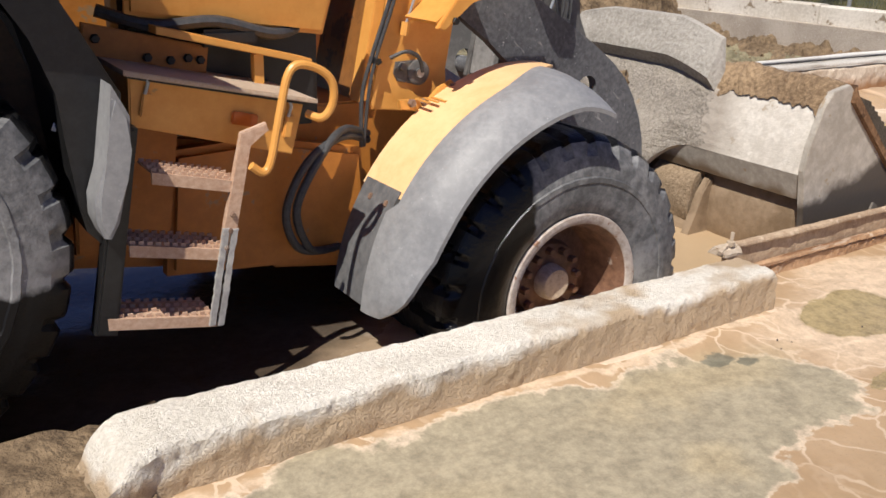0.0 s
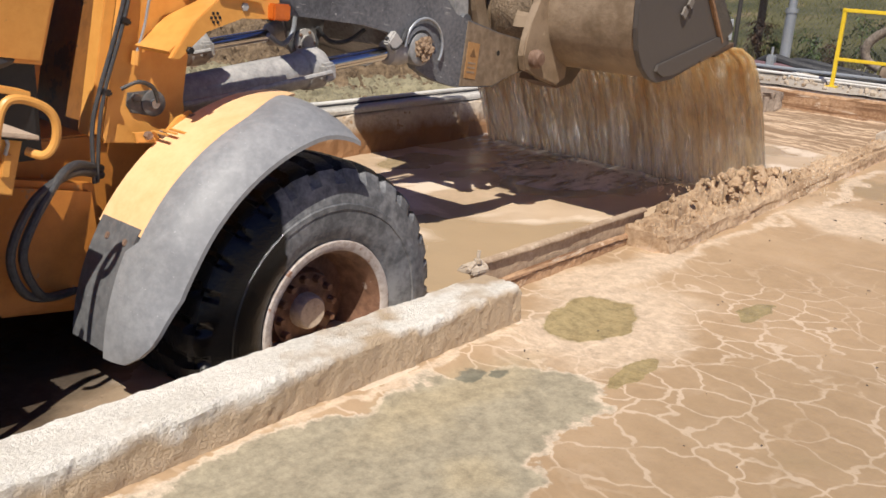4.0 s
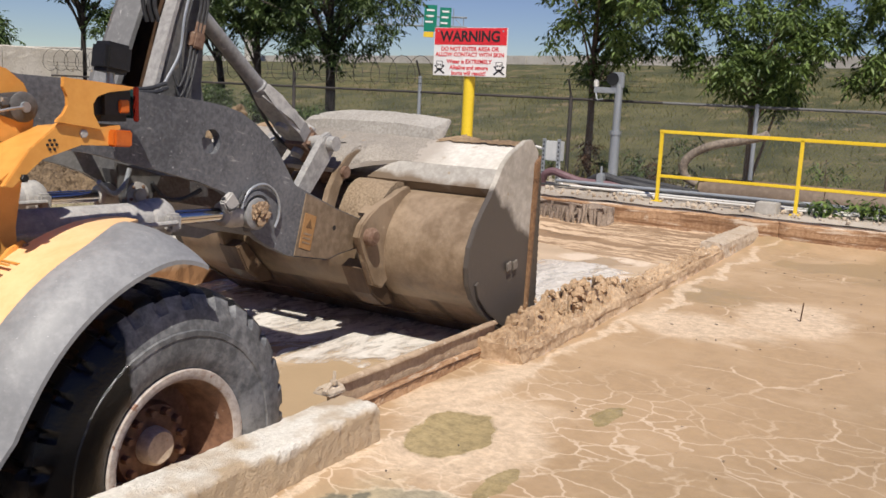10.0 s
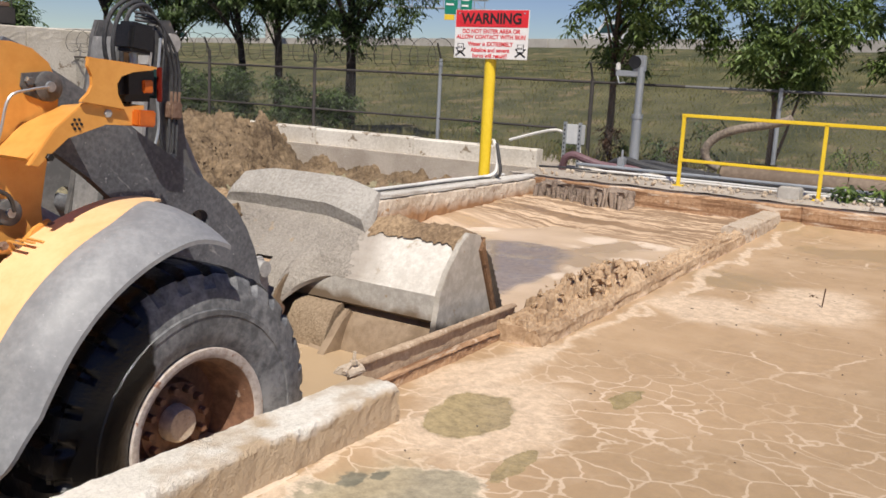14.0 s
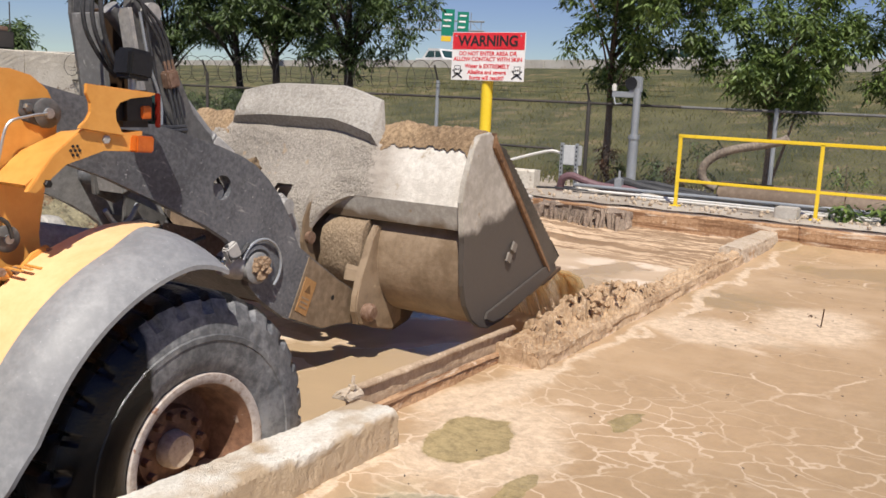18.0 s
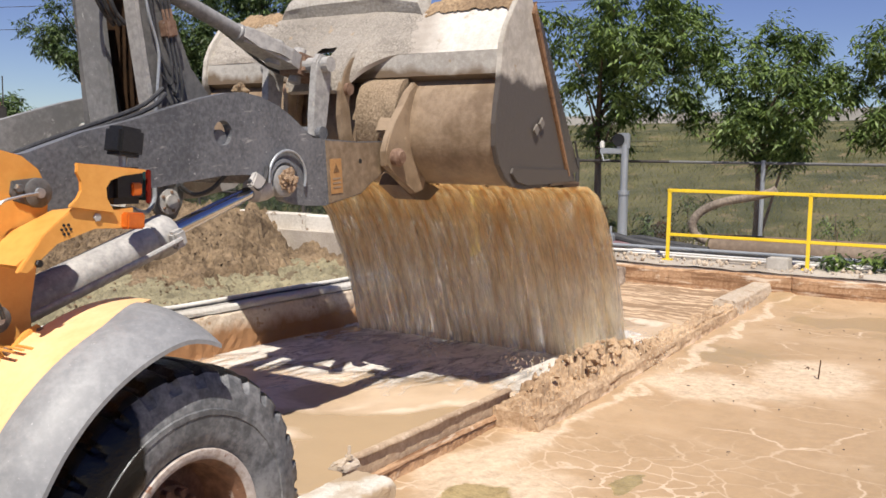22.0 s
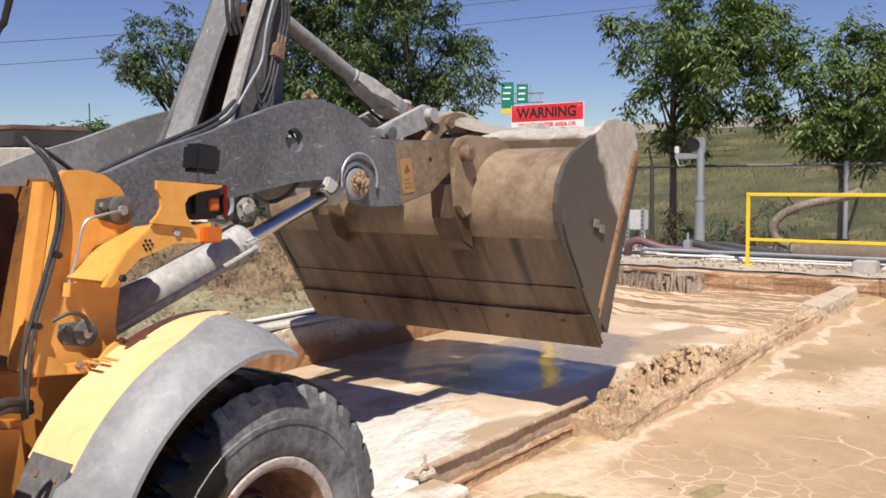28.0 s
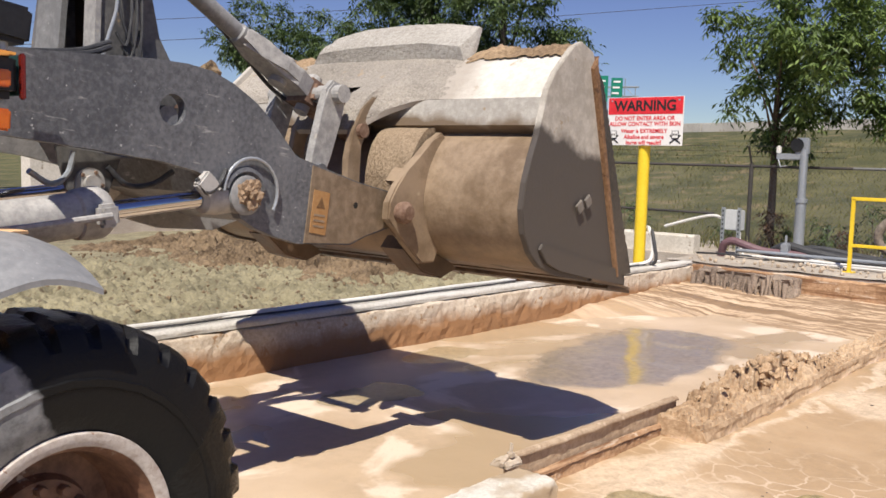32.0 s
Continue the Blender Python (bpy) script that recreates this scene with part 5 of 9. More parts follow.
    part("grease_line", tube([(2.46, 3.67, 1.30), (2.36, 3.665, 1.285), (2.27, 3.67, 1.25), (2.23, 3.68, 1.10), (2.19, 3.69, 0.98)], 0.007, 6, smooth=5), M_GALV, loader, "thin steel grease line", True)
    part("grease_fitting", tube([(2.18, 3.69, 0.93), (2.19, 3.69, 0.99)], 0.02, 8), M_YELLOW, loader)
    part("grease_line", tube([(2.10, 3.68, 0.83), (2.17, 3.65, 0.86), (2.24, 3.65, 0.83), (2.27, 3.66, 0.76)], 0.010, 6, smooth=5), M_HOSE, loader, "", True)
    # looped hoses at the articulation
    for k, (dx, dz) in enumerate(((0, 0), (0.05, 0.03))):
        part("steering_hose", tube([(2.02, 3.75, 0.44 + dz), (1.82, 3.62, 0.50 + dz), (1.62 + dx, 3.56, 0.42), (1.50 + dx, 3.54, 0.22), (1.55 + dx, 3.56, 0.04), (1.70, 3.62, -0.03), (1.95, 3.72, -0.05)], 0.019, 10, smooth=7), M_HOSE, loader, "dusty black steering hose", True)


front_frame()


def rough_strap(x0, z0, x1, z1, width):
    """An upright rubber strap with frayed edges."""
    bm = bmesh.new()
    rows = []
    for k in range(25):
        u = k / 24
        x, z = x0 + (x1 - x0) * u, z0 + (z1 - z0) * u
        a, c = 0.004 * fbm(k * 1.3, x0 * 9), width + 0.004 * fbm(k * 1.7, x0 * 5, 3)
        rows.append([bm.verts.new(q) for q in ((x + a, 3.160, z), (x + c, 3.160, z), (x + c, 3.176, z), (x + a, 3.176, z))])
    for p, q in zip(rows, rows[1:]):
        for j in range(4):
            bm.faces.new((p[j], p[(j + 1) % 4], q[(j + 1) % 4], q[j]))
    bm.faces.new(rows[0]), bm.faces.new(rows[-1][::-1])
    return bm


def rear_frame():
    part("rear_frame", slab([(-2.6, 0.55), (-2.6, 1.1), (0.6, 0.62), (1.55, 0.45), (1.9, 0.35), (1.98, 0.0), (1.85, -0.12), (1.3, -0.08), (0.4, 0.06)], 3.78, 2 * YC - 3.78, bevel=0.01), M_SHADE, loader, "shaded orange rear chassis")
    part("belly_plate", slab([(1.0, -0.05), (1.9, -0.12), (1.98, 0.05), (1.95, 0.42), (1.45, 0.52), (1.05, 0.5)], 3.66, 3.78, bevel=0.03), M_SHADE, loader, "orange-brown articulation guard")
    part("side_plate", slab([(0.62, 0.15), (0.98, 0.12), (1.08, 0.78), (0.66, 0.82)], 3.56, 3.62, bevel=0.01), M_SHADE, loader)
    part("rear_axle", tube([(HUB_REAR.x, 3.5, HUB_REAR.z), (HUB_REAR.x, 2 * YC - 3.5, HUB_REAR.z)], 0.17, 16), M_SHADE, loader)
    # storage box that carries the ladder
    store = part("battery_box", slab([(0.80, 0.705), (1.43, 0.53), (1.485, 0.735), (0.81, 0.885)], 3.30, 3.75, bevel=0.006), M_YELLOW, loader, "yellow steel storage box")
    part("box_lid", slab([(0.78, 0.895), (1.52, 0.738), (1.52, 0.756), (0.78, 0.915)], 3.24, 3.80, bevel=0.004), material("pale_grip_sheet", (0.5, 0.36, 0.24), (0.62, 0.5, 0.38), 20, 0.7, 0.8, 160), store, "dusty pale non-slip lid")
    part("reflector", turned_box((0.105, 0.016, 0.05), pose(1.23, 3.290, 0.695, 0, 13, 0), 0.005), M_ORANGE, store, "orange reflector")
    for x, z in ((0.86, 0.82), (1.41, 0.69)):
        latch = part("latch", turned_box((0.035, 0.02, 0.09), pose(x, 3.29, z - 0.04, 0, 12, 0), 0.005), M_YELLOW, store, "steel toggle latch")
        part("latch_hook", tube([(x, 3.285, z), (x + 0.012, 3.28, z + 0.04), (x + 0.004, 3.285, z + 0.075)], 0.007, 6), M_GALV, store)
    # ladder
    step_mat = material("dusty_pink_step", (0.42, 0.26, 0.17), (0.58, 0.41, 0.30), 10, 0.8, 0.3)
    ladder = part("ladder", slab([(1.065, 0.21), (1.115, 0.20), (1.13, 0.28), (1.20, 0.62), (1.28, 0.67), (1.27, 0.70), (1.17, 0.67), (1.09, 0.33)], 3.17, 3.20, bevel=0.004), step_mat, loader, "steel boarding ladder")
    for dx in (0.0, 0.034):
        part("ladder_strap", rough_strap(1.0 + dx, -0.075 - 0.2 * dx, 1.078 + dx, 0.31 - 0.2 * dx, 0.024), M_GREY, ladder, "frayed grey rubber ladder strap")
    for x, z in ((1.085, 0.235), (1.105, 0.30), (1.12, 0.36)):
        part("strap_bolt", bolt(x, 3.17, z, 0.011, 0.012), M_RUST, ladder)
    # black strip painted in for the shaded gap below the lid
    part("lid_seal", slab([(0.80, 0.880), (1.49, 0.731), (1.49, 0.744), (0.80, 0.896)], 3.276, 3.30), M_BLACK, store, "black strip for the dark gap under the lid")
    part("ladder_side", slab([(0.58, -0.03), (0.66, -0.05), (0.80, 0.72), (0.73, 0.74)], 3.18, 3.26, bevel=0.01), M_BLACK, ladder, "black rubber ladder side")
    for xl, xr, zl, zr in ((0.83, 1.15, 0.56, 0.485), (0.73, 1.10, 0.30, 0.22), (0.63, 1.035, 0.03, -0.045)):
        part("step", slab([(xl, zl - 0.045), (xr, zr - 0.045), (xr, zr + 0.0), (xl, zl + 0.0)], 3.176, 3.19), step_mat, ladder, "saw-toothed steel step")
        bm = slab([(xl, zl - 0.006), (xr, zr - 0.006), (xr, zr), (xl, zl)], 3.19, 3.36)
        for row in range(4):
            for k in range(12):
                u = (k + 0.5) / 12
                x, z = xl + (xr - xl) * u, zl + (zr - zl) * u
                turned_box((0.019, 0.006, 0.016), pose(x, 3.194 + 0.052 * row, z + 0.006), 0, bm)
        part("tread_plate", bm, step_mat, ladder)
    part("grab_handle", tube([(1.19, 3.14, 0.55), (1.235, 3.14, 0.52), (1.27, 3.14, 0.56), (1.315, 3.14, 0.75), (1.35, 3.14, 0.88), (1.40, 3.14, 0.915), (1.49, 3.14, 0.885), (1.535, 3.14, 0.83), (1.535, 3.15, 0.75), (1.50, 3.17, 0.70), (1.46, 3.22, 0.71)], 0.0165, 10, smooth=5), M_YELLOW, loader, "yellow grab handle", True)
    # rear fender and flap before the rear wheel
    # one rubber sheet: black holds its inner shade, grey its sunlit edge
    inner = [(0.40, 1.40), (0.59, 1.15), (0.64, 1.06), (0.76, 0.84), (0.745, 0.715), (0.72, 0.57), (0.69, 0.40), (0.66, 0.29), (0.60, 0.36), (0.58, 0.47), (0.557, 0.70), (0.545, 0.856), (0.50, 1.05), (0.30, 1.30)]
    part("rear_fender", slab(inner, 3.20, 3.62, bevel=0.02), M_BLACK, loader, "rubber rear fender, inner shade in its black")
    skirt = [(0.69, 0.90), (0.741, 0.793), (0.735, 0.68), (0.715, 0.581), (0.675, 0.428), (0.645, 0.375), (0.622, 0.38), (0.602, 0.44), (0.605, 0.518), (0.647, 0.636), (0.670, 0.769)]
    part("fender_skirt", slab(skirt, 3.04, 3.20, bevel=0.015), M_RUBBER, loader, "scuffed rubber fender skirt in a sunlit grey", True)
    part("flap_stay", tube([(0.55, 3.35, 0.72), (0.62, 3.33, 0.68), (0.66, 3.32, 0.55)], 0.018, 8, smooth=4), M_PVC, loader)
    part("wheel_arch", slab([(-1.5, 0.25), (0.70, 0.25), (0.80, 0.75), (0.62, 1.30), (0.2, 1.75), (-1.5, 1.8)], 3.66, 3.72, bevel=0.01), M_UNDER, loader, "wheel arch with shade in its dark brown")
    # unseen overhang, added to throw shade on the wheel arch
    part("catwalk", slab([(-1.4, 1.62), (0.95, 1.22), (0.95, 1.27), (-1.4, 1.67)], 3.05, 3.75, bevel=0.01), M_BLACK, loader, "added black platform shading the rear wheel arch")
    # engine deck, cab foot and panels overhead
    bm = slab([(0.9, 1.06), (1.74, 0.955), (1.80, 1.25), (0.92, 1.7)], 3.62, 3.68, bevel=0.02)
    for v in bm.verts:
        v.co.y -= 0.17 * (v.co.z - 1.0)
    part("engine_panel", bm, M_YELLOW, loader, "yellow lower cab panel")
    part("deck_rail", slab([(0.98, 1.00), (1.62, 0.85), (1.62, 0.875), (0.98, 1.03)], 3.50, 3.62, bevel=0.004), M_YELLOW, loader)
    part("deck_post", boxed(1.38, 1.42, 3.54, 3.58, 0.74, 0.90), M_YELLOW, loader)
    part("frame_bracket", slab([(0.72, 0.90), (1.20, 0.79), (1.22, 0.93), (0.74, 1.04)], 3.62, 3.66, bevel=0.006), M_SHADE, loader, "orange frame bracket with bolts")
    for x, z in ((0.78, 0.98), (0.97, 0.90), (1.06, 0.885), (1.13, 0.89), (1.18, 0.88)):
        part("frame_bolt", bolt(x, 3.62, z, 0.018, 0.02), M_BLACK, loader)
    # plain block, kept black for the dark void behind the panels
    part("machinery", boxed(0.9, 1.75, 3.7, 4.3, 0.55, 1.15, 0.03), M_BLACK, loader, "plain black machinery block behind the panels")
    part("filter_block", boxed(1.18, 1.42, 3.58, 3.70, 0.93, 1.0, 0.015), M_BLACK, loader)
    part("cable_loom", tube([(0.8, 3.66, 1.08), (1.0, 3.62, 1.02), (1.25, 3.6, 1.03), (1.5, 3.62, 0.97), (1.7, 3.7, 1.0)], 0.025, 8, smooth=5), M_HOSE, loader, "", True)
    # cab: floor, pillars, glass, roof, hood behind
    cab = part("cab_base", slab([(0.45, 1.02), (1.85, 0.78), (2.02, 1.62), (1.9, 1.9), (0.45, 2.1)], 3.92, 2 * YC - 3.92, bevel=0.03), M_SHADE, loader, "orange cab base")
    part("cab_pillar", tube([(1.75, 3.95, 1.7), (1.12, 3.98, 3.1)], 0.05, 8), M_BLACK, cab)
    part("cab_pillar", tube([(1.75, 2 * YC - 3.95, 1.7), (1.12, 2 * YC - 3.98, 3.1)], 0.05, 8), M_BLACK, cab)
    part("cab_pillar", tube([(0.2, 3.95, 2.0), (0.1, 3.98, 3.3)], 0.05, 8), M_BLACK, cab)
    part("cab_glass", slab([(0.2, 2.0), (1.72, 1.75), (1.12, 3.08), (0.12, 3.25)], 3.96, 2 * YC - 3.96), M_GLASS, cab, "dark green cab glass")
    part("cab_roof", slab([(0.0, 3.25), (1.15, 3.06), (1.15, 3.18), (0.0, 3.4)], 3.8, 2 * YC - 3.8, bevel=0.04), M_YELLOW, cab, "yellow cab roof")
    part("hood", slab([(-2.8, 1.1), (0.4, 0.62), (0.4, 1.9), (-2.4, 2.2)], 3.75, 2 * YC - 3.75, bevel=0.06), M_YELLOW, loader, "yellow engine hood")
    part("mirror_arm", tube([(1.93, 3.94, 1.95), (2.02, 3.80, 2.12), (2.04, 3.78, 2.22)], 0.016, 8), M_BLACK, loader)
    part("wiper", tube([(1.92, 3.92, 1.78), (2.03, 3.86, 2.10)], 0.012, 6), M_BLACK, loader)


rear_frame()

# ---- arms, linkage and bucket (each built about its own pin) ----
ARM = [(-0.14, -0.14), (-0.15, 0.04), (-0.05, 0.08), (0.08, 0.09), (0.40, 0.165), (0.70, 0.205), (0.98, 0.26), (1.20, 0.30), (1.38, 0.322), (1.52, 0.322), (1.66, 0.29), (1.80, 0.235),
       (1.92, 0.165), (2.02, 0.085), (2.12, 0.010), (2.26, -0.010), (2.60, -0.055), (2.92, -0.075), (2.98, -0.11), (2.97, -0.27), (2.88, -0.30), (2.72, -0.36), (2.60, -0.42), (2.40, -0.435), (2.20, -0.45),
       (2.02, -0.425), (1.90, -0.40), (1.80, -0.36), (1.72, -0.27), (1.64, -0.20), (1.50, -0.165), (1.30, -0.15), (1.00, -0.155), (0.60, -0.165), (0.25, -0.205), (0.0, -0.20)]


def cut_hole(bm, x, z, r, y0, y1):
    """Bore a round hole through a plate, with a clean bore wall."""
    me = bpy.data.meshes.new("tmp")
    bm.to_mesh(me)
    bm.free()
    ob = new("tmp", me)
    cyl = bmesh.new()
    lathe([(r, y0 - 0.1), (r, y1 + 0.1)], 40, (x, 0, z), cyl)
    bmesh.ops.recalc_face_normals(cyl, faces=cyl.faces)
    cme = bpy.data.meshes.new("tmp2")
    cyl.to_mesh(cme)
    cyl.free()
    cob = new("tmp2", cme)
    mod = ob.modifiers.new("bore", "BOOLEAN")
    mod.operation, mod.object, mod.solver = "DIFFERENCE", cob, "EXACT"
    dg = bpy.context.evaluated_depsgraph_get()
    out = bmesh.new()
    out.from_mesh(ob.evaluated_get(dg).to_mesh())
    bpy.data.objects.remove(ob), bpy.data.objects.remove(cob)
    return out


def arms():
    bm = slab(ARM, 3.87, 3.93)
    bmesh.ops.recalc_face_normals(bm, faces=bm.faces)
    bm = cut_hole(bm, 1.33, 0.095, 0.072, 3.87, 3.93)
    far = mirrored(bm)
    near = part("lift_arm", bm, M_BOOM, loader, "dark grey lift arm with dried concrete splashes")
    other = part("lift_arm", far, M_FAR_ARM, loader, "dark grey lift arm with dried concrete splashes")
    tip_mat = material("brown_muddy_arm_tip", (0.15, 0.105, 0.065), (0.27, 0.20, 0.135), 5, 0.55, 0.3, 40)
    tip = [(2.24, -0.018), (2.60, -0.062), (2.90, -0.081), (2.965, -0.115), (2.955, -0.262), (2.87, -0.293), (2.71, -0.353), (2.59, -0.412), (2.39, -0.428), (2.24, -0.44)]
    for side, a in ((0, near), (1, other)):
        b = slab(tip, 3.862, 3.87)
        part("arm_tip", mirrored(b) if side else b, tip_mat, a, "mud-browned arm tip")
    part("tip_hole", lathe([(0.018, 3.861), (0.018, 3.864)], 16, (2.60, 0, -0.19)), M_INK, near)
    sticker = part("warning_label", slab([(2.265, -0.145), (2.385, -0.15), (2.385, -0.385), (2.265, -0.38)], 3.858, 3.862), material("faded_orange_label", (0.34, 0.17, 0.06), (0.42, 0.24, 0.10), 9, 0.6, 0.1), near, "faded orange warning label")
    part("label_triangle", slab([(2.293, -0.24), (2.357, -0.24), (2.325, -0.18)], 3.856, 3.858), material("faded_label_print", (0.12, 0.06, 0.025), (0.20, 0.11, 0.045), 9, 0.6, 0), near)
    for z in (-0.275, -0.305, -0.335):
        part("label_bar", slab([(2.283, z), (2.365, z), (2.365, z - 0.012), (2.283, z - 0.012)], 3.856, 3.858), M_BUCKET, near)
    # pin boss with packed mud, its guard arc and hose
    part("pin_boss", lathe([(0.10, 3.90), (0.10, 3.845), (0.085, 3.835), (0.001, 3.835)], 28, (LIFT_PIN[0], 0, LIFT_PIN[1])), M_FAR_ARM, near, "", True)
    bm = bmesh.new()
    bmesh.ops.create_icosphere(bm, subdivisions=4, radius=0.066)
    for v in bm.verts:
        v.co *= 1 + 0.5 * fbm(v.co.x * 24, v.co.y * 24, v.co.z * 24) + 0.25 * fbm(v.co.x * 70, v.co.y * 70, v.co.z * 70)
        v.co.y *= 0.55
        v.co += Vector((LIFT_PIN[0] + 0.01, 3.83, LIFT_PIN[1] + 0.01))
    part("packed_mud", bm, material("packed_straw_mud", (0.13, 0.075, 0.038), (0.36, 0.25, 0.16), 14, 0.95, 1.0, 60), near, "brown mud packed on the pin")
    ring = [(LIFT_PIN[0] + 0.03 + 0.17 * math.cos(radians(a)), 3.850, LIFT_PIN[1] + 0.02 + 0.17 * math.sin(radians(a))) for a in range(185, -30, -14)]
    part("pin_hose", tube(ring, 0.009, 8), M_GALV, near, "dusty hose looped round the pin", True)
    ring2 = [(LIFT_PIN[0] + 0.125 * math.cos(radians(a)), 3.863, LIFT_PIN[1] + 0.125 * math.sin(radians(a))) for a in range(170, 10, -10)]
    part("pin_guard", tube(ring2, 0.02, 6), M_BOOM, near)
    part("hose_block", turned_box((0.10, 0.05, 0.10), pose(1.56, 3.86, -0.22, 0, 35, 0), 0.01), M_GREY, near)
    part("arm_hose", tube([(1.50, 3.86, -0.20), (1.56, 3.845, -0.26), (1.63, 3.85, -0.20), (1.66, 3.855, -0.13)], 0.013, 8, smooth=5), M_HOSE, near, "", True)
    # hose run along the top of the arm
    part("top_hose", tube([(0.0, 4.02, 0.02), (0.15, 4.01, 0.07), (0.42, 4.0, 0.14), (0.72, 4.0, 0.20), (0.95, 4.0, 0.265), (1.08, 4.04, 0.33)], 0.014, 8, smooth=5), M_HOSE, near, "black ribbed hose along the arm", True)
    part("top_hose", tube([(0.02, 4.06, 0.04), (0.2, 4.05, 0.10), (0.5, 4.05, 0.17), (0.9, 4.05, 0.265), (1.1, 4.08, 0.36)], 0.013, 8, smooth=5), M_HOSE, near, "", True)
    bm = bmesh.new()
    bmesh.ops.create_icosphere(bm, subdivisions=2, radius=0.05)
    for v in bm.verts:
        v.co *= 1 + 0.5 * fbm(v.co.x * 25, v.co.y * 25, v.co.z * 25)
        v.co += Vector((1.55, 3.92, 0.33))
    part("mud_lump", bm, M_SOIL, near, "dried mud lump on the arm")
    part("cross_tube", tube([(1.33, 3.90, 0.06), (1.33, 2 * YC - 3.90, 0.06)], 0.055, 16), M_BOOM, near, "arm cross tube", True)
    part("lower_bracket", slab([(0.95, -0.14), (1.28, -0.14), (1.24, -0.32), (1.18, -0.40), (1.08, -0.40), (1.03, -0.33)], 4.16, 4.19, bevel=0.005), M_CRANK, near, "grey bracket under the arms")
    part("lower_pin", lathe([(0.075, 4.16), (0.075, 4.145), (0.04, 4.14), (0.04, 4.12), (0.001, 4.12)], 24, (1.13, 0, -0.29)), M_GREY, near, "", True)
    for k in range(5):
        part("lower_bolt", bolt(1.13 + 0.057 * math.cos(1.257 * k), 4.145, -0.29 + 0.057 * math.sin(1.257 * k), 0.010, 0.012), M_RUST, near)
    part("lower_hose", tube([(1.20, 4.14, -0.20), (1.30, 4.12, -0.27), (1.42, 4.10, -0.25), (1.50, 4.05, -0.17)], 0.014, 8, smooth=5), M_HOSE, near, "", True)
    part("lower_hose", tube([(1.02, 4.13, -0.16), (1.00, 4.12, -0.26), (0.92, 4.10, -0.32), (0.80, 4.08, -0.28)], 0.014, 8, smooth=5), M_GALV, near, "", True)
    part("cross_plate", slab([(1.60, -0.1), (2.40, -0.25), (2.40, -0.35), (1.7, -0.25)], 3.92, 2 * YC - 3.92), M_BOOM, near)
    return near, other


ARMS = arms()


def cylinders():
    made = []
    for y in (3.95, 2 * YC - 3.95):
        barrel = part("lift_cylinder", lathe([(0.001, 0), (0.088, 0), (0.100, 0.03), (0.100, 0.94), (0.110, 0.95), (0.118, 1.0), (0.118, 1.06), (0.10, 1.09), (0.05, 1.1), (0.001, 1.1)], 32), M_GREY, loader, "dust-coated grey lift cylinder", True)
        part("port_lug", turned_box((0.06, 0.09, 0.10), pose(0.15, 1.02, 0.0), 0.015), M_GREY, barrel)
        part("feed_pipe", tube([(0.18, 1.02, 0), (0.19, 0.75, 0.0), (0.19, 0.35, 0), (0.18, -0.05, 0)], 0.015, 8), M_GREY, barrel, "steel feed pipe", True)
        rod = part("lift_rod", lathe([(0.042, 0.0), (0.042, -0.95)], 28), M_CHROME, loader, "bright chrome piston rod", True)
        part("rod_eye", lathe([(0.05, -0.22), (0.075, -0.20), (0.09, -0.12), (0.09, 0.0), (0.06, 0.05)], 20), M_GREY, rod, "grey rod eye", True)
        made.append((barrel, rod, y))
    return made


CYLINDERS = cylinders()


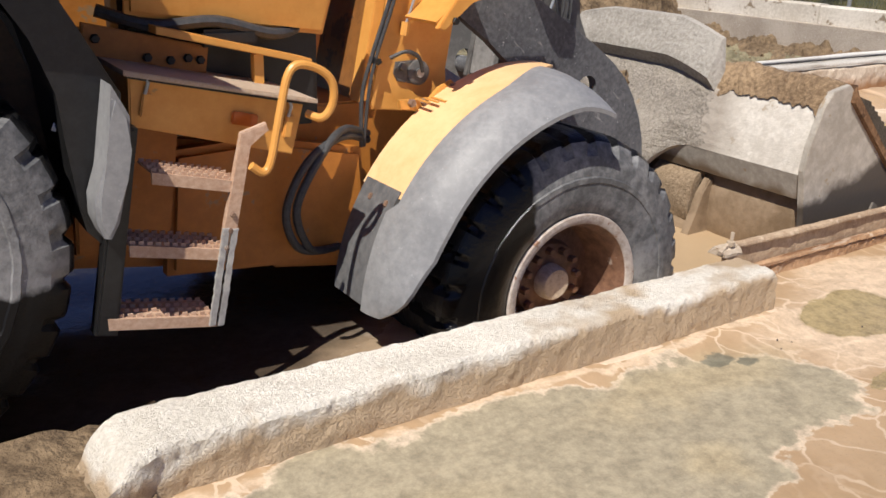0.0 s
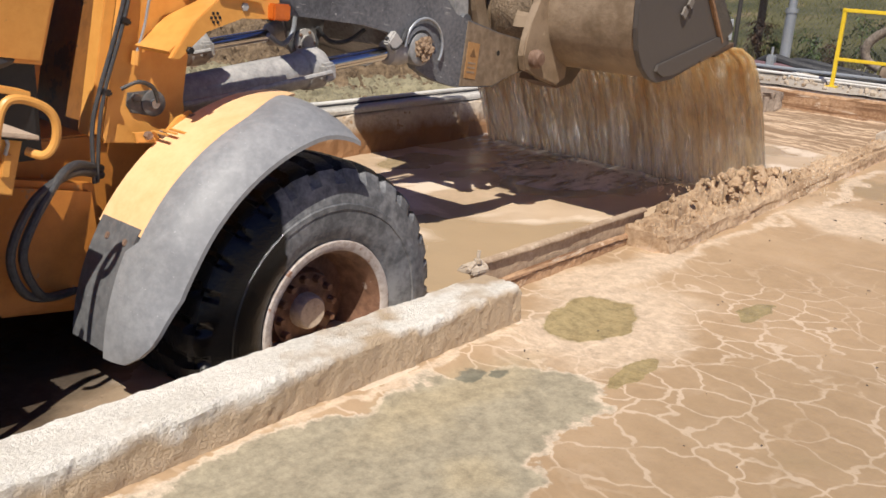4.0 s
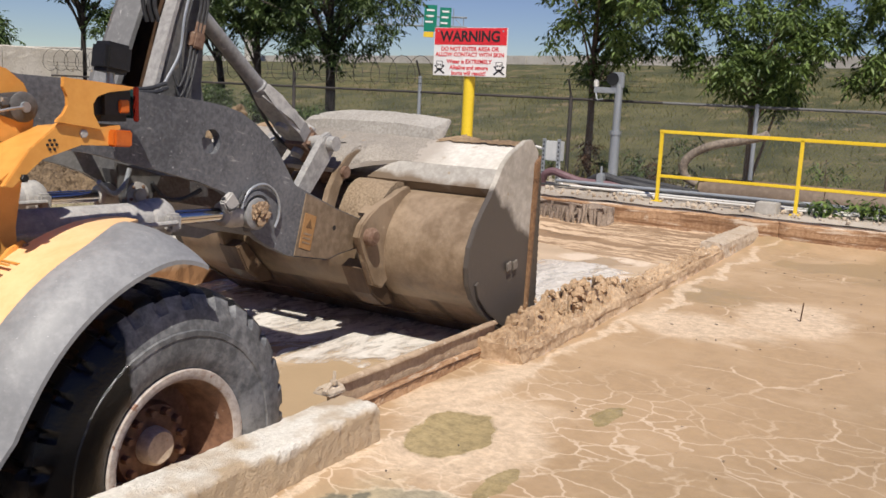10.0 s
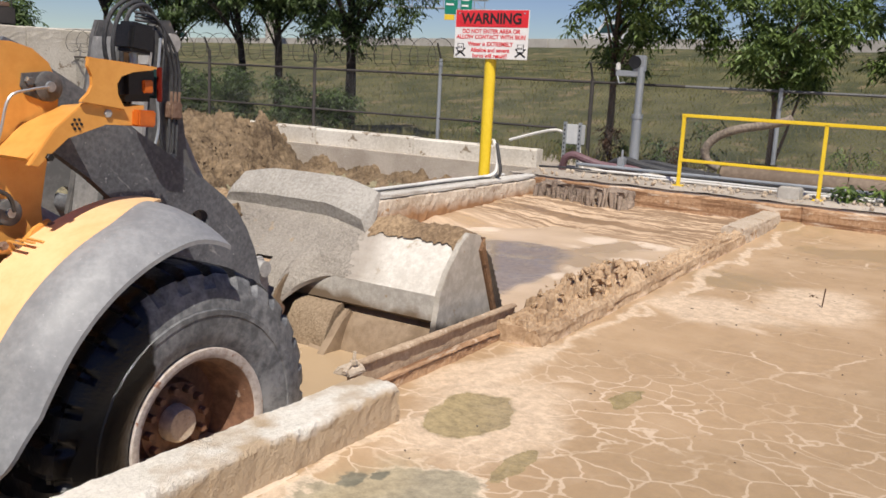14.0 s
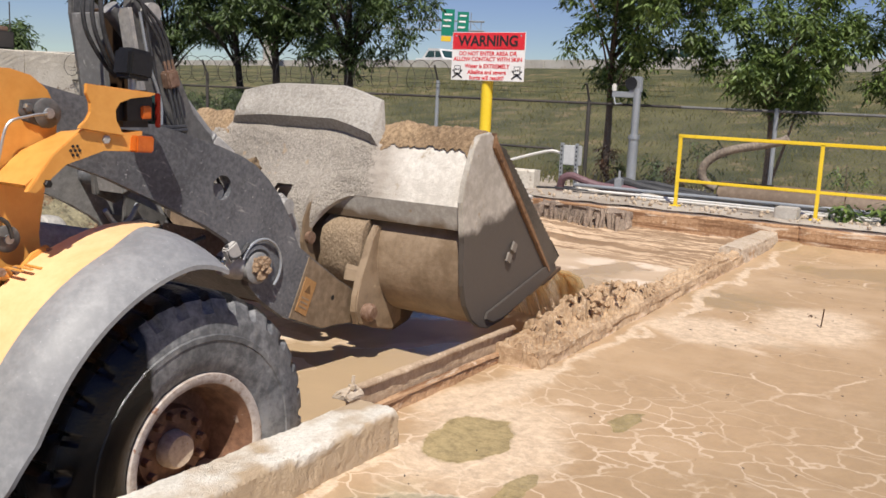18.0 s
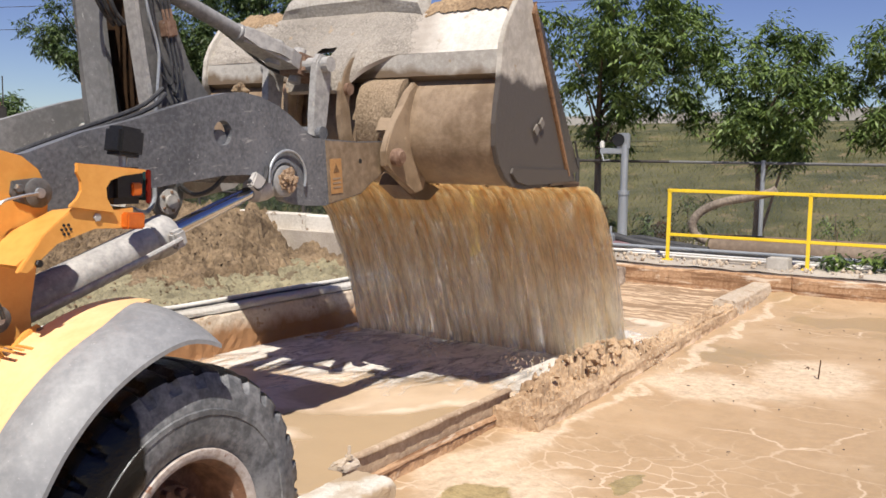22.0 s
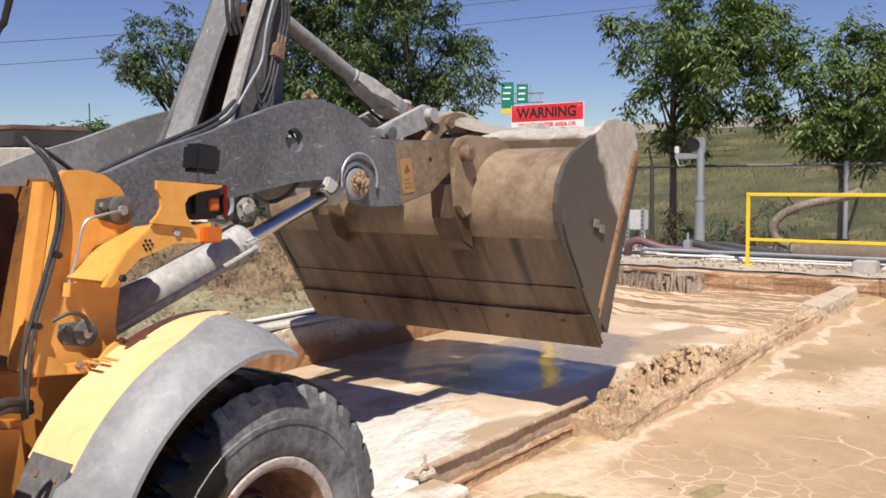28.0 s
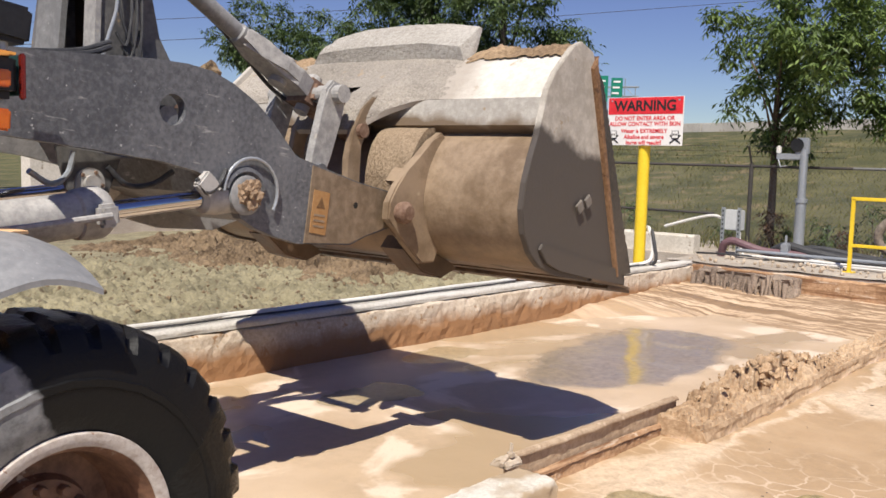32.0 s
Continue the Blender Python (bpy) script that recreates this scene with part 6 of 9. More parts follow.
def bellcrank():
    """Upright crank between the arms, built about its pivot; its long way is +z."""
    prof = [(-0.22, -0.12), (-0.10, -0.22), (0.22, -0.16), (0.36, 0.02), (0.34, 0.14), (0.22, 0.30), (0.16, 0.62), (0.13, 0.95), (0.05, 1.06), (-0.04, 1.05), (-0.07, 0.95), (-0.11, 0.55), (-0.17, 0.15)]
    near = [(-0.12, -0.18), (0.18, -0.16), (0.32, 0.02), (0.30, 0.14), (0.18, 0.30), (0.125, 0.62), (0.105, 0.95), (0.04, 1.06), (-0.05, 1.05), (-0.10, 0.96), (-0.135, 0.55), (-0.165, 0.15)]
    crank = part("bell_crank", slab(near, YC - 0.30, YC - 0.22, bevel=0.012), M_CRANK, loader, "tall grey bell crank plates with hoses")
    part("crank_plate", slab(prof, YC + 0.25, YC + 0.30, bevel=0.008), M_CRANK, crank)
    # the crank's rear faces take paler steel for the sun on them
    part("crank_back", slab([(-0.20, -0.1), (-0.13, 0.55), (-0.08, 0.95), (-0.05, 0.95), (-0.10, 0.55), (-0.16, -0.1)], YC + 0.02, YC + 0.25, bevel=0.004), M_FAR_ARM, crank, "pale back plate of the crank, sunlight in its tone")
    # web colour mixes rust brown with the dark of the open gap
    part("crank_core", slab([(0.06, -0.1), (0.10, -0.1), (0.10, 0.95), (0.06, 0.95)], YC - 0.22, YC + 0.25), M_UNDER, crank, "dark brown inner web")
    part("crank_rib", slab([(-0.185, -0.05), (-0.148, 0.6), (-0.115, 0.98), (-0.09, 0.98), (-0.122, 0.6), (-0.15, -0.05)], YC - 0.315, YC - 0.215, bevel=0.003), M_GREY, crank, "pale back edge, sunlight in its tone")
    part("valve_block", turned_box((0.085, 0.07, 0.10), pose(0.045, YC - 0.335, 0.55), 0.01), M_RUST, crank, "rusty hydraulic valve block")
    for k in range(3):
        x = 0.02 + 0.028 * k
        part("fitting", tube([(x, YC - 0.345, 0.60), (x, YC - 0.345, 0.66)], 0.009, 6), M_RUST, crank)
        part("crank_hose", tube([(x, YC - 0.345, 0.66), (x - 0.01, YC - 0.35, 0.78), (x - 0.05, YC - 0.345, 0.90), (-0.06 - 0.02 * k, YC - 0.33, 1.02 + 0.02 * k), (-0.15, YC - 0.22, 1.04 + 0.02 * k)], 0.009, 8, smooth=5), M_HOSE, crank, "", True)
        part("crank_hose", tube([(x - 0.01, YC - 0.345, 0.50), (x - 0.03, YC - 0.37, 0.36 - 0.03 * k), (x - 0.06, YC - 0.37, 0.24 - 0.05 * k), (x - 0.10, YC - 0.35, 0.30 - 0.06 * k)], 0.008, 8, smooth=5), M_HOSE, crank, "", True)
    part("crank_hose", tube([(-0.06, YC - 0.33, 0.95), (-0.085, YC - 0.345, 0.66), (-0.07, YC - 0.35, 0.44), (-0.13, YC - 0.36, 0.26), (-0.19, YC - 0.35, 0.05), (-0.20, YC - 0.33, -0.12)], 0.009, 8, smooth=6), M_GALV, crank, "pale dusty hose", True)
    part("crank_hose", tube([(-0.02, YC - 0.33, 0.98), (-0.055, YC - 0.345, 0.70), (-0.06, YC - 0.35, 0.42), (0.0, YC - 0.37, 0.24), (0.05, YC - 0.35, 0.32)], 0.008, 8, smooth=6), M_HOSE, crank, "", True)
    # coil of hoses looping over the head to the back
    for k in range(3):
        y = YC - 0.20 + 0.05 * k
        part("crank_hose", tube([(0.02, y, 1.05), (-0.06, y, 1.13 + 0.02 * k), (-0.17 - 0.02 * k, y, 1.08), (-0.22 - 0.02 * k, y, 0.90), (-0.20, y, 0.70), (-0.14, y, 0.60)], 0.013, 8, smooth=6), M_HOSE, crank, "", True)
    part("head_pin", lathe([(0.055, YC - 0.345), (0.055, YC - 0.30)], 18, (0.02, 0, 0.93)), M_GREY, crank, "grey pin at the crank head")
    bar = part("tilt_link", lathe([(0.001, 0), (0.052, 0.0), (0.052, 1.05), (0.062, 1.06), (0.062, 1.12), (0.045, 1.14), (0.001, 1.14)], 24), M_FAR_ARM, loader, "grey tilt cylinder", True)
    cl = part("tilt_clevis", slab([(-0.065, 1.08), (0.065, 1.08), (0.085, 1.22), (0.115, 1.40), (0.11, 1.52), (0.085, 1.66), (0.05, 1.77), (0.0, 1.79), (-0.05, 1.77), (-0.085, 1.66), (-0.11, 1.52), (-0.115, 1.40), (-0.085, 1.22)], -0.055, 0.055, bevel=0.025), M_GREY, bar, "forked clevis of the tilt cylinder")
    # the clevis outline lies in x and y of the bar
    for v in cl.data.vertices:
        v.co = (v.co.x, v.co.z, v.co.y)
    part("link_hose", tube([(-0.07, 0.4, -0.02), (-0.085, 0.9, 0), (-0.13, 1.25, -0.02), (-0.16, 1.55, -0.05), (-0.10, 1.78, -0.06)], 0.013, 8, smooth=5), M_HOSE, bar, "", True)
    part("link_hose", tube([(-0.07, 0.3, 0.03), (-0.10, 1.0, 0.03), (-0.16, 1.3, 0.02), (-0.15, 1.6, 0.0)], 0.013, 8, smooth=5), M_HOSE, bar, "", True)
    part("clevis_pin", tube([(0.0, 1.45, -0.09), (0.0, 1.45, 0.09)], 0.055, 16), M_GREY, bar)
    part("clevis_pin", tube([(0.0, 1.70, -0.13), (0.0, 1.70, 0.13)], 0.045, 16), M_GREY, bar)
    lever = part("lever", slab([(-0.06, -0.07), (0.06, -0.07), (0.075, 0.10), (0.085, 0.40), (0.085, 0.50), (0.05, 0.57), (-0.05, 0.57), (-0.085, 0.50), (-0.08, 0.40), (-0.07, 0.1)], YC - 0.26, YC - 0.20, bevel=0.012), M_GREY, loader, "grey bucket lever")
    part("lever_plate", slab([(-0.06, -0.07), (0.06, -0.07), (0.075, 0.10), (0.085, 0.50), (0.05, 0.57), (-0.05, 0.57), (-0.085, 0.50)], YC + 0.20, YC + 0.26), M_GREY, lever)
    part("lever_pin", tube([(0, YC - 0.32, 0.5), (0, YC + 0.32, 0.5)], 0.055, 16), M_GREY, lever)
    part("lever_foot", tube([(0, YC - 0.30, 0.0), (0, YC + 0.30, 0.0)], 0.05, 16), M_BOOM, lever)
    link = part("bucket_link", slab([(-0.08, -0.08), (0.08, -0.08), (0.08, 0.53), (-0.08, 0.53)], YC - 0.12, YC + 0.12, bevel=0.03), M_RUST, loader, "muddy bucket link")
    return crank, bar, lever, link


CRANK_PARTS = bellcrank()


def bucket():
    y0, y1 = 3.045, 2 * YC - 3.045
    lip = [(1.54, -0.015), (1.10, -0.075), (0.80, -0.115), (0.62, -0.135)]
    curve = [(0.62, -0.135), (0.48, -0.13), (0.36, -0.085), (0.26, 0.0), (0.19, 0.12), (0.165, 0.26), (0.18, 0.40), (0.225, 0.53), (0.30, 0.62)]
    drum = smooth_line([Vector(p) for p in curve], 3)
    drum = [(p.x, p.y) for p in drum]
    b = part("bucket", shell(drum, -0.03, y0 + 0.04, y1 - 0.04), M_BUCKET, loader, "wide mud-coated loading bucket", True)
    part("floor_plate", shell(lip, -0.035, y0 + 0.04, y1 - 0.04), M_BUCKET_DARK, b, "wet brown bucket floor with bounced light in its colour")
    part("back_step", shell([(0.29, 0.60), (0.20, 0.625), (0.185, 0.79)], -0.03, y0 + 0.04, y1 - 0.04), M_BAND, b, "grey steel back band with a wet stain")

    def along_line(line, m):
        """m + 1 points at even steps along a line in x and z."""
        d = [0.0]
        for p, q in zip(line, line[1:]):
            d.append(d[-1] + math.hypot(q[0] - p[0], q[1] - p[1]))
        at = [d[-1] * i / m for i in range(m + 1)]
        return list(zip(np.interp(at, d, [p[0] for p in line]), np.interp(at, d, [p[1] for p in line])))

    def back_shell():
        """The upper back: a sloping plate at the ends that swells into an arched cover over the link in the middle."""
        bm = bmesh.new()
        m, n = 34, 330
        ends = along_line([(0.45, 1.215), (0.36, 1.11), (0.26, 0.945), (0.185, 0.79)], m)
        bulge = along_line([(0.45, 1.215), (0.37, 1.11), (0.25, 0.965), (0.13, 0.875), (0.02, 0.77), (-0.06, 0.64), (-0.095, 0.48)], m)
        outer, inner = [], []
        for j in range(n + 1):
            y = y0 + 0.04 + (y1 - y0 - 0.08) * j / n
            u = max(0.0, min(1.0, (0.60 - abs(y - YC)) / 0.33))
            w = 1 - math.sqrt(max(0.0, 1 - u * u))
            thick = min(1, max(0, (y - 3.60 + 0.10 * fbm(y * 2, 1.0)) / 0.35))
            a, c = [], []
            for i in range(m + 1):
                s = i / m
                x, z = (p + (q - p) * w for p, q in zip(ends[i], bulge[i]))
                e = min(1, 8 * s, 10 * (1 - s) + 0.25)
                lump = thick * e * (0.016 + 0.016 * fbm(s * 3, y * 2.6) + 0.007 * fbm(s * 14, y * 13, 2) + 0.004 * fbm(s * 40, y * 40, 5)) + 0.002 * fbm(s * 9, y * 9, 8)
                a.append(bm.verts.new((x - 0.84 * lump, y, z + 0.54 * lump)))
                c.append(bm.verts.new((x + 0.026, y, z - 0.017)))
            outer.append(a), inner.append(c)

        def open_at(i, j):
            y = y0 + 0.04 + (y1 - y0 - 0.08) * (j + 0.5) / n
            return abs(y - YC) < 0.075 and 0.56 < (i + 0.5) / m < 0.68
        for j in range(n):
            for i in range(m):
                if open_at(i, j):
                    continue
                f = bm.faces.new((outer[j][i], outer[j][i + 1], outer[j + 1][i + 1], outer[j + 1][i]))
                y = y0 + (y1 - y0) * j / n
                f.material_index = 1 if y > 3.84 + 0.10 * fbm(i * 0.16, j * 0.05, 3) + 0.05 * fbm(i * 0.6, j * 0.3, 7) else 0
                bm.faces.new((inner[j][i], inner[j + 1][i], inner[j + 1][i + 1], inner[j][i + 1]))
            for i in (0, m):
                bm.faces.new((outer[j][i], outer[j + 1][i], inner[j + 1][i], inner[j][i]))
        for j in (0, n):
            for i in range(m):
                bm.faces.new((outer[j][i], outer[j][i + 1], inner[j][i + 1], inner[j][i]))
        return bm

    part("back_top", back_shell(), [M_CAKED, M_CRUST], b, "back plate caked with dried concrete", True)
    # spoil left along the top edge: one low ragged ridge
    def ridge(ya, yb, seed):
        bm = bmesh.new()
        n, rings = int((yb - ya) * 130), []
        for i in range(n + 1):
            y = ya + (yb - ya) * i / n
            e = min(1, 5 * i / n, 5 * (1 - i / n))
            hh = e * (0.042 + 0.04 * fbm(y * 2.5, seed) + 0.025 * fbm(y * 12, seed, 4))
            ring = []
            for k in range(9):
                u = k / 8
                hump = math.sin(math.pi * u) ** 0.7
                r = 0.012 * fbm(u * 6, y * 16, seed)
                fringe = (1 - u) ** 3 * (0.026 + 0.085 * abs(fbm(y * 4, seed, 2)) + 0.022 * fbm(y * 13, seed))
                ring.append(bm.verts.new((0.385 + 0.20 * u + r - 0.62 * fringe, y + 0.01 * fbm(u * 9, y * 9), 1.168 + 0.07 * min(1, u * 1.9) + max(0.0, hh) * hump + r - 0.9 * fringe)))
            rings.append(ring)
        for p, q in zip(rings, rings[1:]):
            for k in range(8):
                bm.faces.new((p[k], p[k + 1], q[k + 1], q[k]))
        return bm
    part("edge_spoil", ridge(y0 + 0.03, 3.95, 2.0), M_SPOIL, b, "brown spoil caked on the bucket edge", True)
    part("edge_spoil", ridge(5.35, y1 - 0.08, 7.0), M_SPOIL, b, "brown spoil caked on the bucket edge", True)

    def guard():
        """The raised middle of the back: a plate with sloping ends, its back under crust."""
        bm = bmesh.new()
        nu, nv = 60, 14
        g = []
        for face in (0, 1):
            rows = []
            for i in range(nu + 1):
                u = i / nu
                hgt = 0.37 * min(1, (u * 1.56 / 0.05) ** 0.8 if u > 0 else 0, ((1 - u) * 1.56 / 0.10) ** 0.6 if u < 1 else 0) * (1 - 0.20 * max(0, (u - 0.70) / 0.30) ** 1.4) + 0.012 * math.sin(u * 3.1)
                bend = max(0, (0.30 - u) / 0.30) ** 1.2
                row = []
                for j in range(nv + 1):
                    v = j / nv
                    # the near end is bent down over the shoulder
                    y, z = 3.84 + 1.56 * u, 1.13 - 0.09 * bend + hgt * v
                    # bent plate: the foot leans out, the upper half leans back under its crust
                    lean = -0.075 * min(1, v / 0.42) + 0.15 * max(0, (v - 0.42) / 0.58)
                    crust = max(0, min(1, (v - 0.36) * 6)) * min(1, max(0, (u - 0.12) * 6))
                    lump = crust * (0.016 + 0.020 * fbm(u * 5, v * 2, 3) + 0.009 * fbm(u * 34, v * 12, 5)) + 0.002 * fbm(u * 12, v * 6, 1)
                    x = 0.47 - 0.09 * bend + lean * hgt / 0.37 - (lump if face == 0 else -0.032)
                    row.append(bm.verts.new((x, y, z)))
                rows.append(row)
            g.append(rows)
        for face in (0, 1):
            for i in range(nu):
                for j in range(nv):
                    r = g[face]
                    bm.faces.new((r[i][j], r[i + 1][j], r[i + 1][j + 1], r[i][j + 1]))
        for i in range(nu):
            for j in (0, nv):
                bm.faces.new((g[0][i][j], g[0][i + 1][j], g[1][i + 1][j], g[1][i][j]))
        return bm
    part("spill_guard", guard(), M_GUARD, b, "concrete-crusted spill guard plate", True)
    for y in (3.90, 5.33):
        o = part("guard_hole", lathe([(0.001, 0), (0.02, 0), (0.02, 0.004), (0.001, 0.004)], 14), M_BLACK, b, "dark bolt hole")
        o.location, o.rotation_euler = (0.445, y, 1.20), (0, 0, radians(90))
    side = [(0.33, 1.17), (0.41, 1.235), (0.56, 1.235), (0.66, 1.12), (1.545, 0.03), (1.56, -0.03), (1.0, -0.105), (0.65, -0.155), (0.46, -0.15), (0.34, -0.105), (0.235, -0.015), (0.165, 0.11), (0.14, 0.26), (0.15, 0.41), (0.17, 0.55), (0.165, 0.66), (0.16, 0.83), (0.205, 0.96)]
    for k, (ya, yb) in enumerate(((y0, y0 + 0.04), (y1 - 0.04, y1))):
        s = part("bucket_side", slab(side, ya, yb, bevel=0.005), M_SIDE_PLATE, b, "scuffed grey steel bucket side")
        out = (y0 - 0.02, y0) if k == 0 else (y1, y1 + 0.02)
        part("side_edge", slab([(0.60, 1.225), (0.603, 1.16), (1.408, 0.022), (1.38, 0.005), (0.565, 1.13)], ya - 0.025, yb + 0.025, bevel=0.006), M_EDGE, b, "rusty worn side edge")
        grip, zig = [], []
        for i in range(49):
            u = i / 48
            p = Vector((0.72, 1.07)).lerp(Vector((1.54, 0.06)), u)
            q = Vector((0.78, 0.63)) * ((0.012 if i % 2 else 0.024) + 0.02 * u)
            zig.append((p.x + q.x, p.y + q.y))
            grip.append(tuple(Vector((0.606, 1.158)).lerp(Vector((1.411, 0.022)), u)))
        part("side_grip", slab(zig + grip[::-1], ya - 0.018, yb + 0.018), M_GRIP, b, "dark ridged wear strip")
        part("wear_plate", slab([(1.40, 0.07), (1.52, -0.01), (1.02, -0.08), (0.66, -0.125), (0.50, -0.115), (0.40, -0.06), (0.42, -0.02)], out[0], out[1], bevel=0.004), M_SIDE_PLATE, b, "corner wear plate")
        for dx in (0.0, 0.13):
            part("lift_lug", turned_box((0.065, 0.014, 0.07), pose(0.74 + dx * 0.62, out[0] if k == 0 else out[1], 0.30 + dx * 0.46, 0, 38, 0), 0.003), M_SIDE, b)
    part("cutting_edge", slab([(1.06, -0.09), (1.60, -0.022), (1.60, -0.01), (1.50, -0.015), (1.06, -0.07)], y0 - 0.02, y1 + 0.02), M_BUCKET_DARK, b, "worn cutting edge")
    n = 3
    for k in range(n):
        ya = y0 - 0.015 + (y1 - y0 + 0.03) * k / n + 0.002
        yb = y0 - 0.015 + (y1 - y0 + 0.03) * (k + 1) / n - 0.002
        seg = part("edge_segment", slab([(1.30, -0.085), (1.62, -0.045), (1.62, -0.022), (1.30, -0.06)], ya, yb, bevel=0.004), M_BUCKET_DARK, b, "bolted edge segment")
        for u in (0.25, 0.75):
            o = part("edge_bolt", lathe([(0.016, 0), (0.016, 0.01)], 8), M_RUST, b)
            o.location, o.rotation_euler = (1.38, ya + (yb - ya) * u, -0.082), (radians(-90), 0, 0)
    ear = [(0.21, 0.58), (0.14, 0.50), (0.06, 0.37), (-0.02, 0.25), (-0.08, 0.14), (-0.11, 0.03), (-0.09, -0.07), (0.05, -0.12), (0.10, -0.16), (0.30, -0.24), (0.42, -0.20), (0.45, 0.0), (0.36, 0.3), (0.30, 0.55)]
    for ya in (3.78, 2 * YC - 3.84):
        part("bucket_ear", slab(ear, ya, ya + 0.06, bevel=0.01), M_BUCKET, b, "muddy bucket hinge ear")
    for ya, yb in ((3.80, 3.99), (2 * YC - 3.99, 2 * YC - 3.80)):
        web = [(0.06, 0.19), (0.09, 0.26), (0.14, 0.33), (0.20, 0.40)]
        part("ear_web", shell(web, 0.03, ya, yb), M_BUCKET, b, "mud-coated web between the hinge ears")
        part("ear_foot", slab([(0.20, -0.10), (0.62, -0.15), (0.72, -0.17), (0.58, -0.27), (0.38, -0.28), (0.16, -0.19)], ya + 0.02, yb + 0.04, bevel=0.012), M_BUCKET_DARK, b, "dark wet hinge foot under the drum")
    for ya, yb in ((3.86, YC - 0.29), (YC + 0.29, 2 * YC - 3.86)):
        pad = smooth_line([Vector(q) for q in ((0.22, 0.04), (0.14, 0.12), (0.095, 0.24), (0.08, 0.34), (0.085, 0.43), (0.11, 0.52), (0.155, 0.58), (0.23, 0.62))], 4)
        bm = shell([(p.x, p.y) for p in pad], -0.06, ya, yb)
        bmesh.ops.subdivide_edges(bm, edges=[e for e in bm.edges if abs(e.verts[0].co.y - e.verts[1].co.y) > 0.1], cuts=8)
        for v in bm.verts:
            v.co.x -= 0.016 * fbm(v.co.y * 7, v.co.z * 7, 3)
        part("drum_pad", bm, M_CRUST_BROWN, b, "rough brown mud on the drum", True)
    for ya in (3.73, 2 * YC - 4.07):
        part("hinge_pin", lathe([(0.06, ya), (0.06, ya + 0.34)], 20), M_RUST, b, "", True)
        part("hinge_cap", lathe([(0.066, ya + 0.03), (0.066, ya), (0.042, ya - 0.025), (0.001, ya - 0.025)], 16), M_RUST, b, "crusted hinge pin cap", True)
    wing = [(0.20, 0.02), (0.06, -0.02), (-0.03, 0.12), (-0.08, 0.30), (-0.10, 0.48), (-0.065, 0.63), (0.0, 0.735), (0.08, 0.80), (0.18, 0.85), (0.20, 0.78), (0.12, 0.73), (0.05, 0.66), (0.01, 0.56), (0.0, 0.40), (0.06, 0.18)]
    for ya in (YC - 0.285, YC + 0.235):
        part("back_gusset", slab(wing, ya, ya + 0.05, bevel=0.006), M_BUCKET, b, "mud-coated curved back gusset")
    for ya in (YC - 0.315, YC + 0.285):
        part("gusset_lug", lathe([(0.045, ya), (0.045, ya + 0.03)], 14, (-0.03, 0, 0.50)), M_RUST, b, "crusted pin boss")
    return b


BUCKET = bucket()


# ---- the yard behind: rail, sign, fence, pipes, trees, road ----
def guard_rail():
    rail = thing("guard_rail", (13.34, 1.0, 0), "bright yellow steel guard rail on the deck", "railing")
    ys = [4.33 - 2.0 * k for k in range(6)]
    for y in ys:
        post = part("post", boxed(13.315, 13.365, y - 0.025, y + 0.025, 0.0, 1.07, 0.006), M_RAIL, rail)
        part("foot_plate", boxed(13.27, 13.41, y - 0.07, y + 0.07, 0.012, 0.035, 0.004), M_RAIL, post)
    part("top_rail", boxed(13.315, 13.365, ys[-1] - 0.02, 4.36, 1.045, 1.095, 0.006), M_RAIL, rail)
    part("mid_rail", boxed(13.318, 13.362, ys[-1] - 0.02, 4.32, 0.385, 0.43, 0.006), M_RAIL, rail)


guard_rail()


def words(text, size, y, z, x, mat, parent, offset=0.0):
    """Flat lettering that faces -x, centred at y and z."""
    c = bpy.data.curves.new("lettering", "FONT")
    c.body, c.size, c.align_x, c.align_y, c.extrude, c.offset = text, size, "CENTER", "CENTER", 0.001, offset
    c.materials.append(mat)
    ob = new("lettering", c)
    ob.parent = parent
    base = parent.matrix_basis.translation if parent.type == "EMPTY" else Vector((0, 0, 0))
    ob.matrix_basis = Matrix.Translation(Vector((x, y, z)) - base) @ pose(0, 0, 0, 90, 0, -90)
    return ob


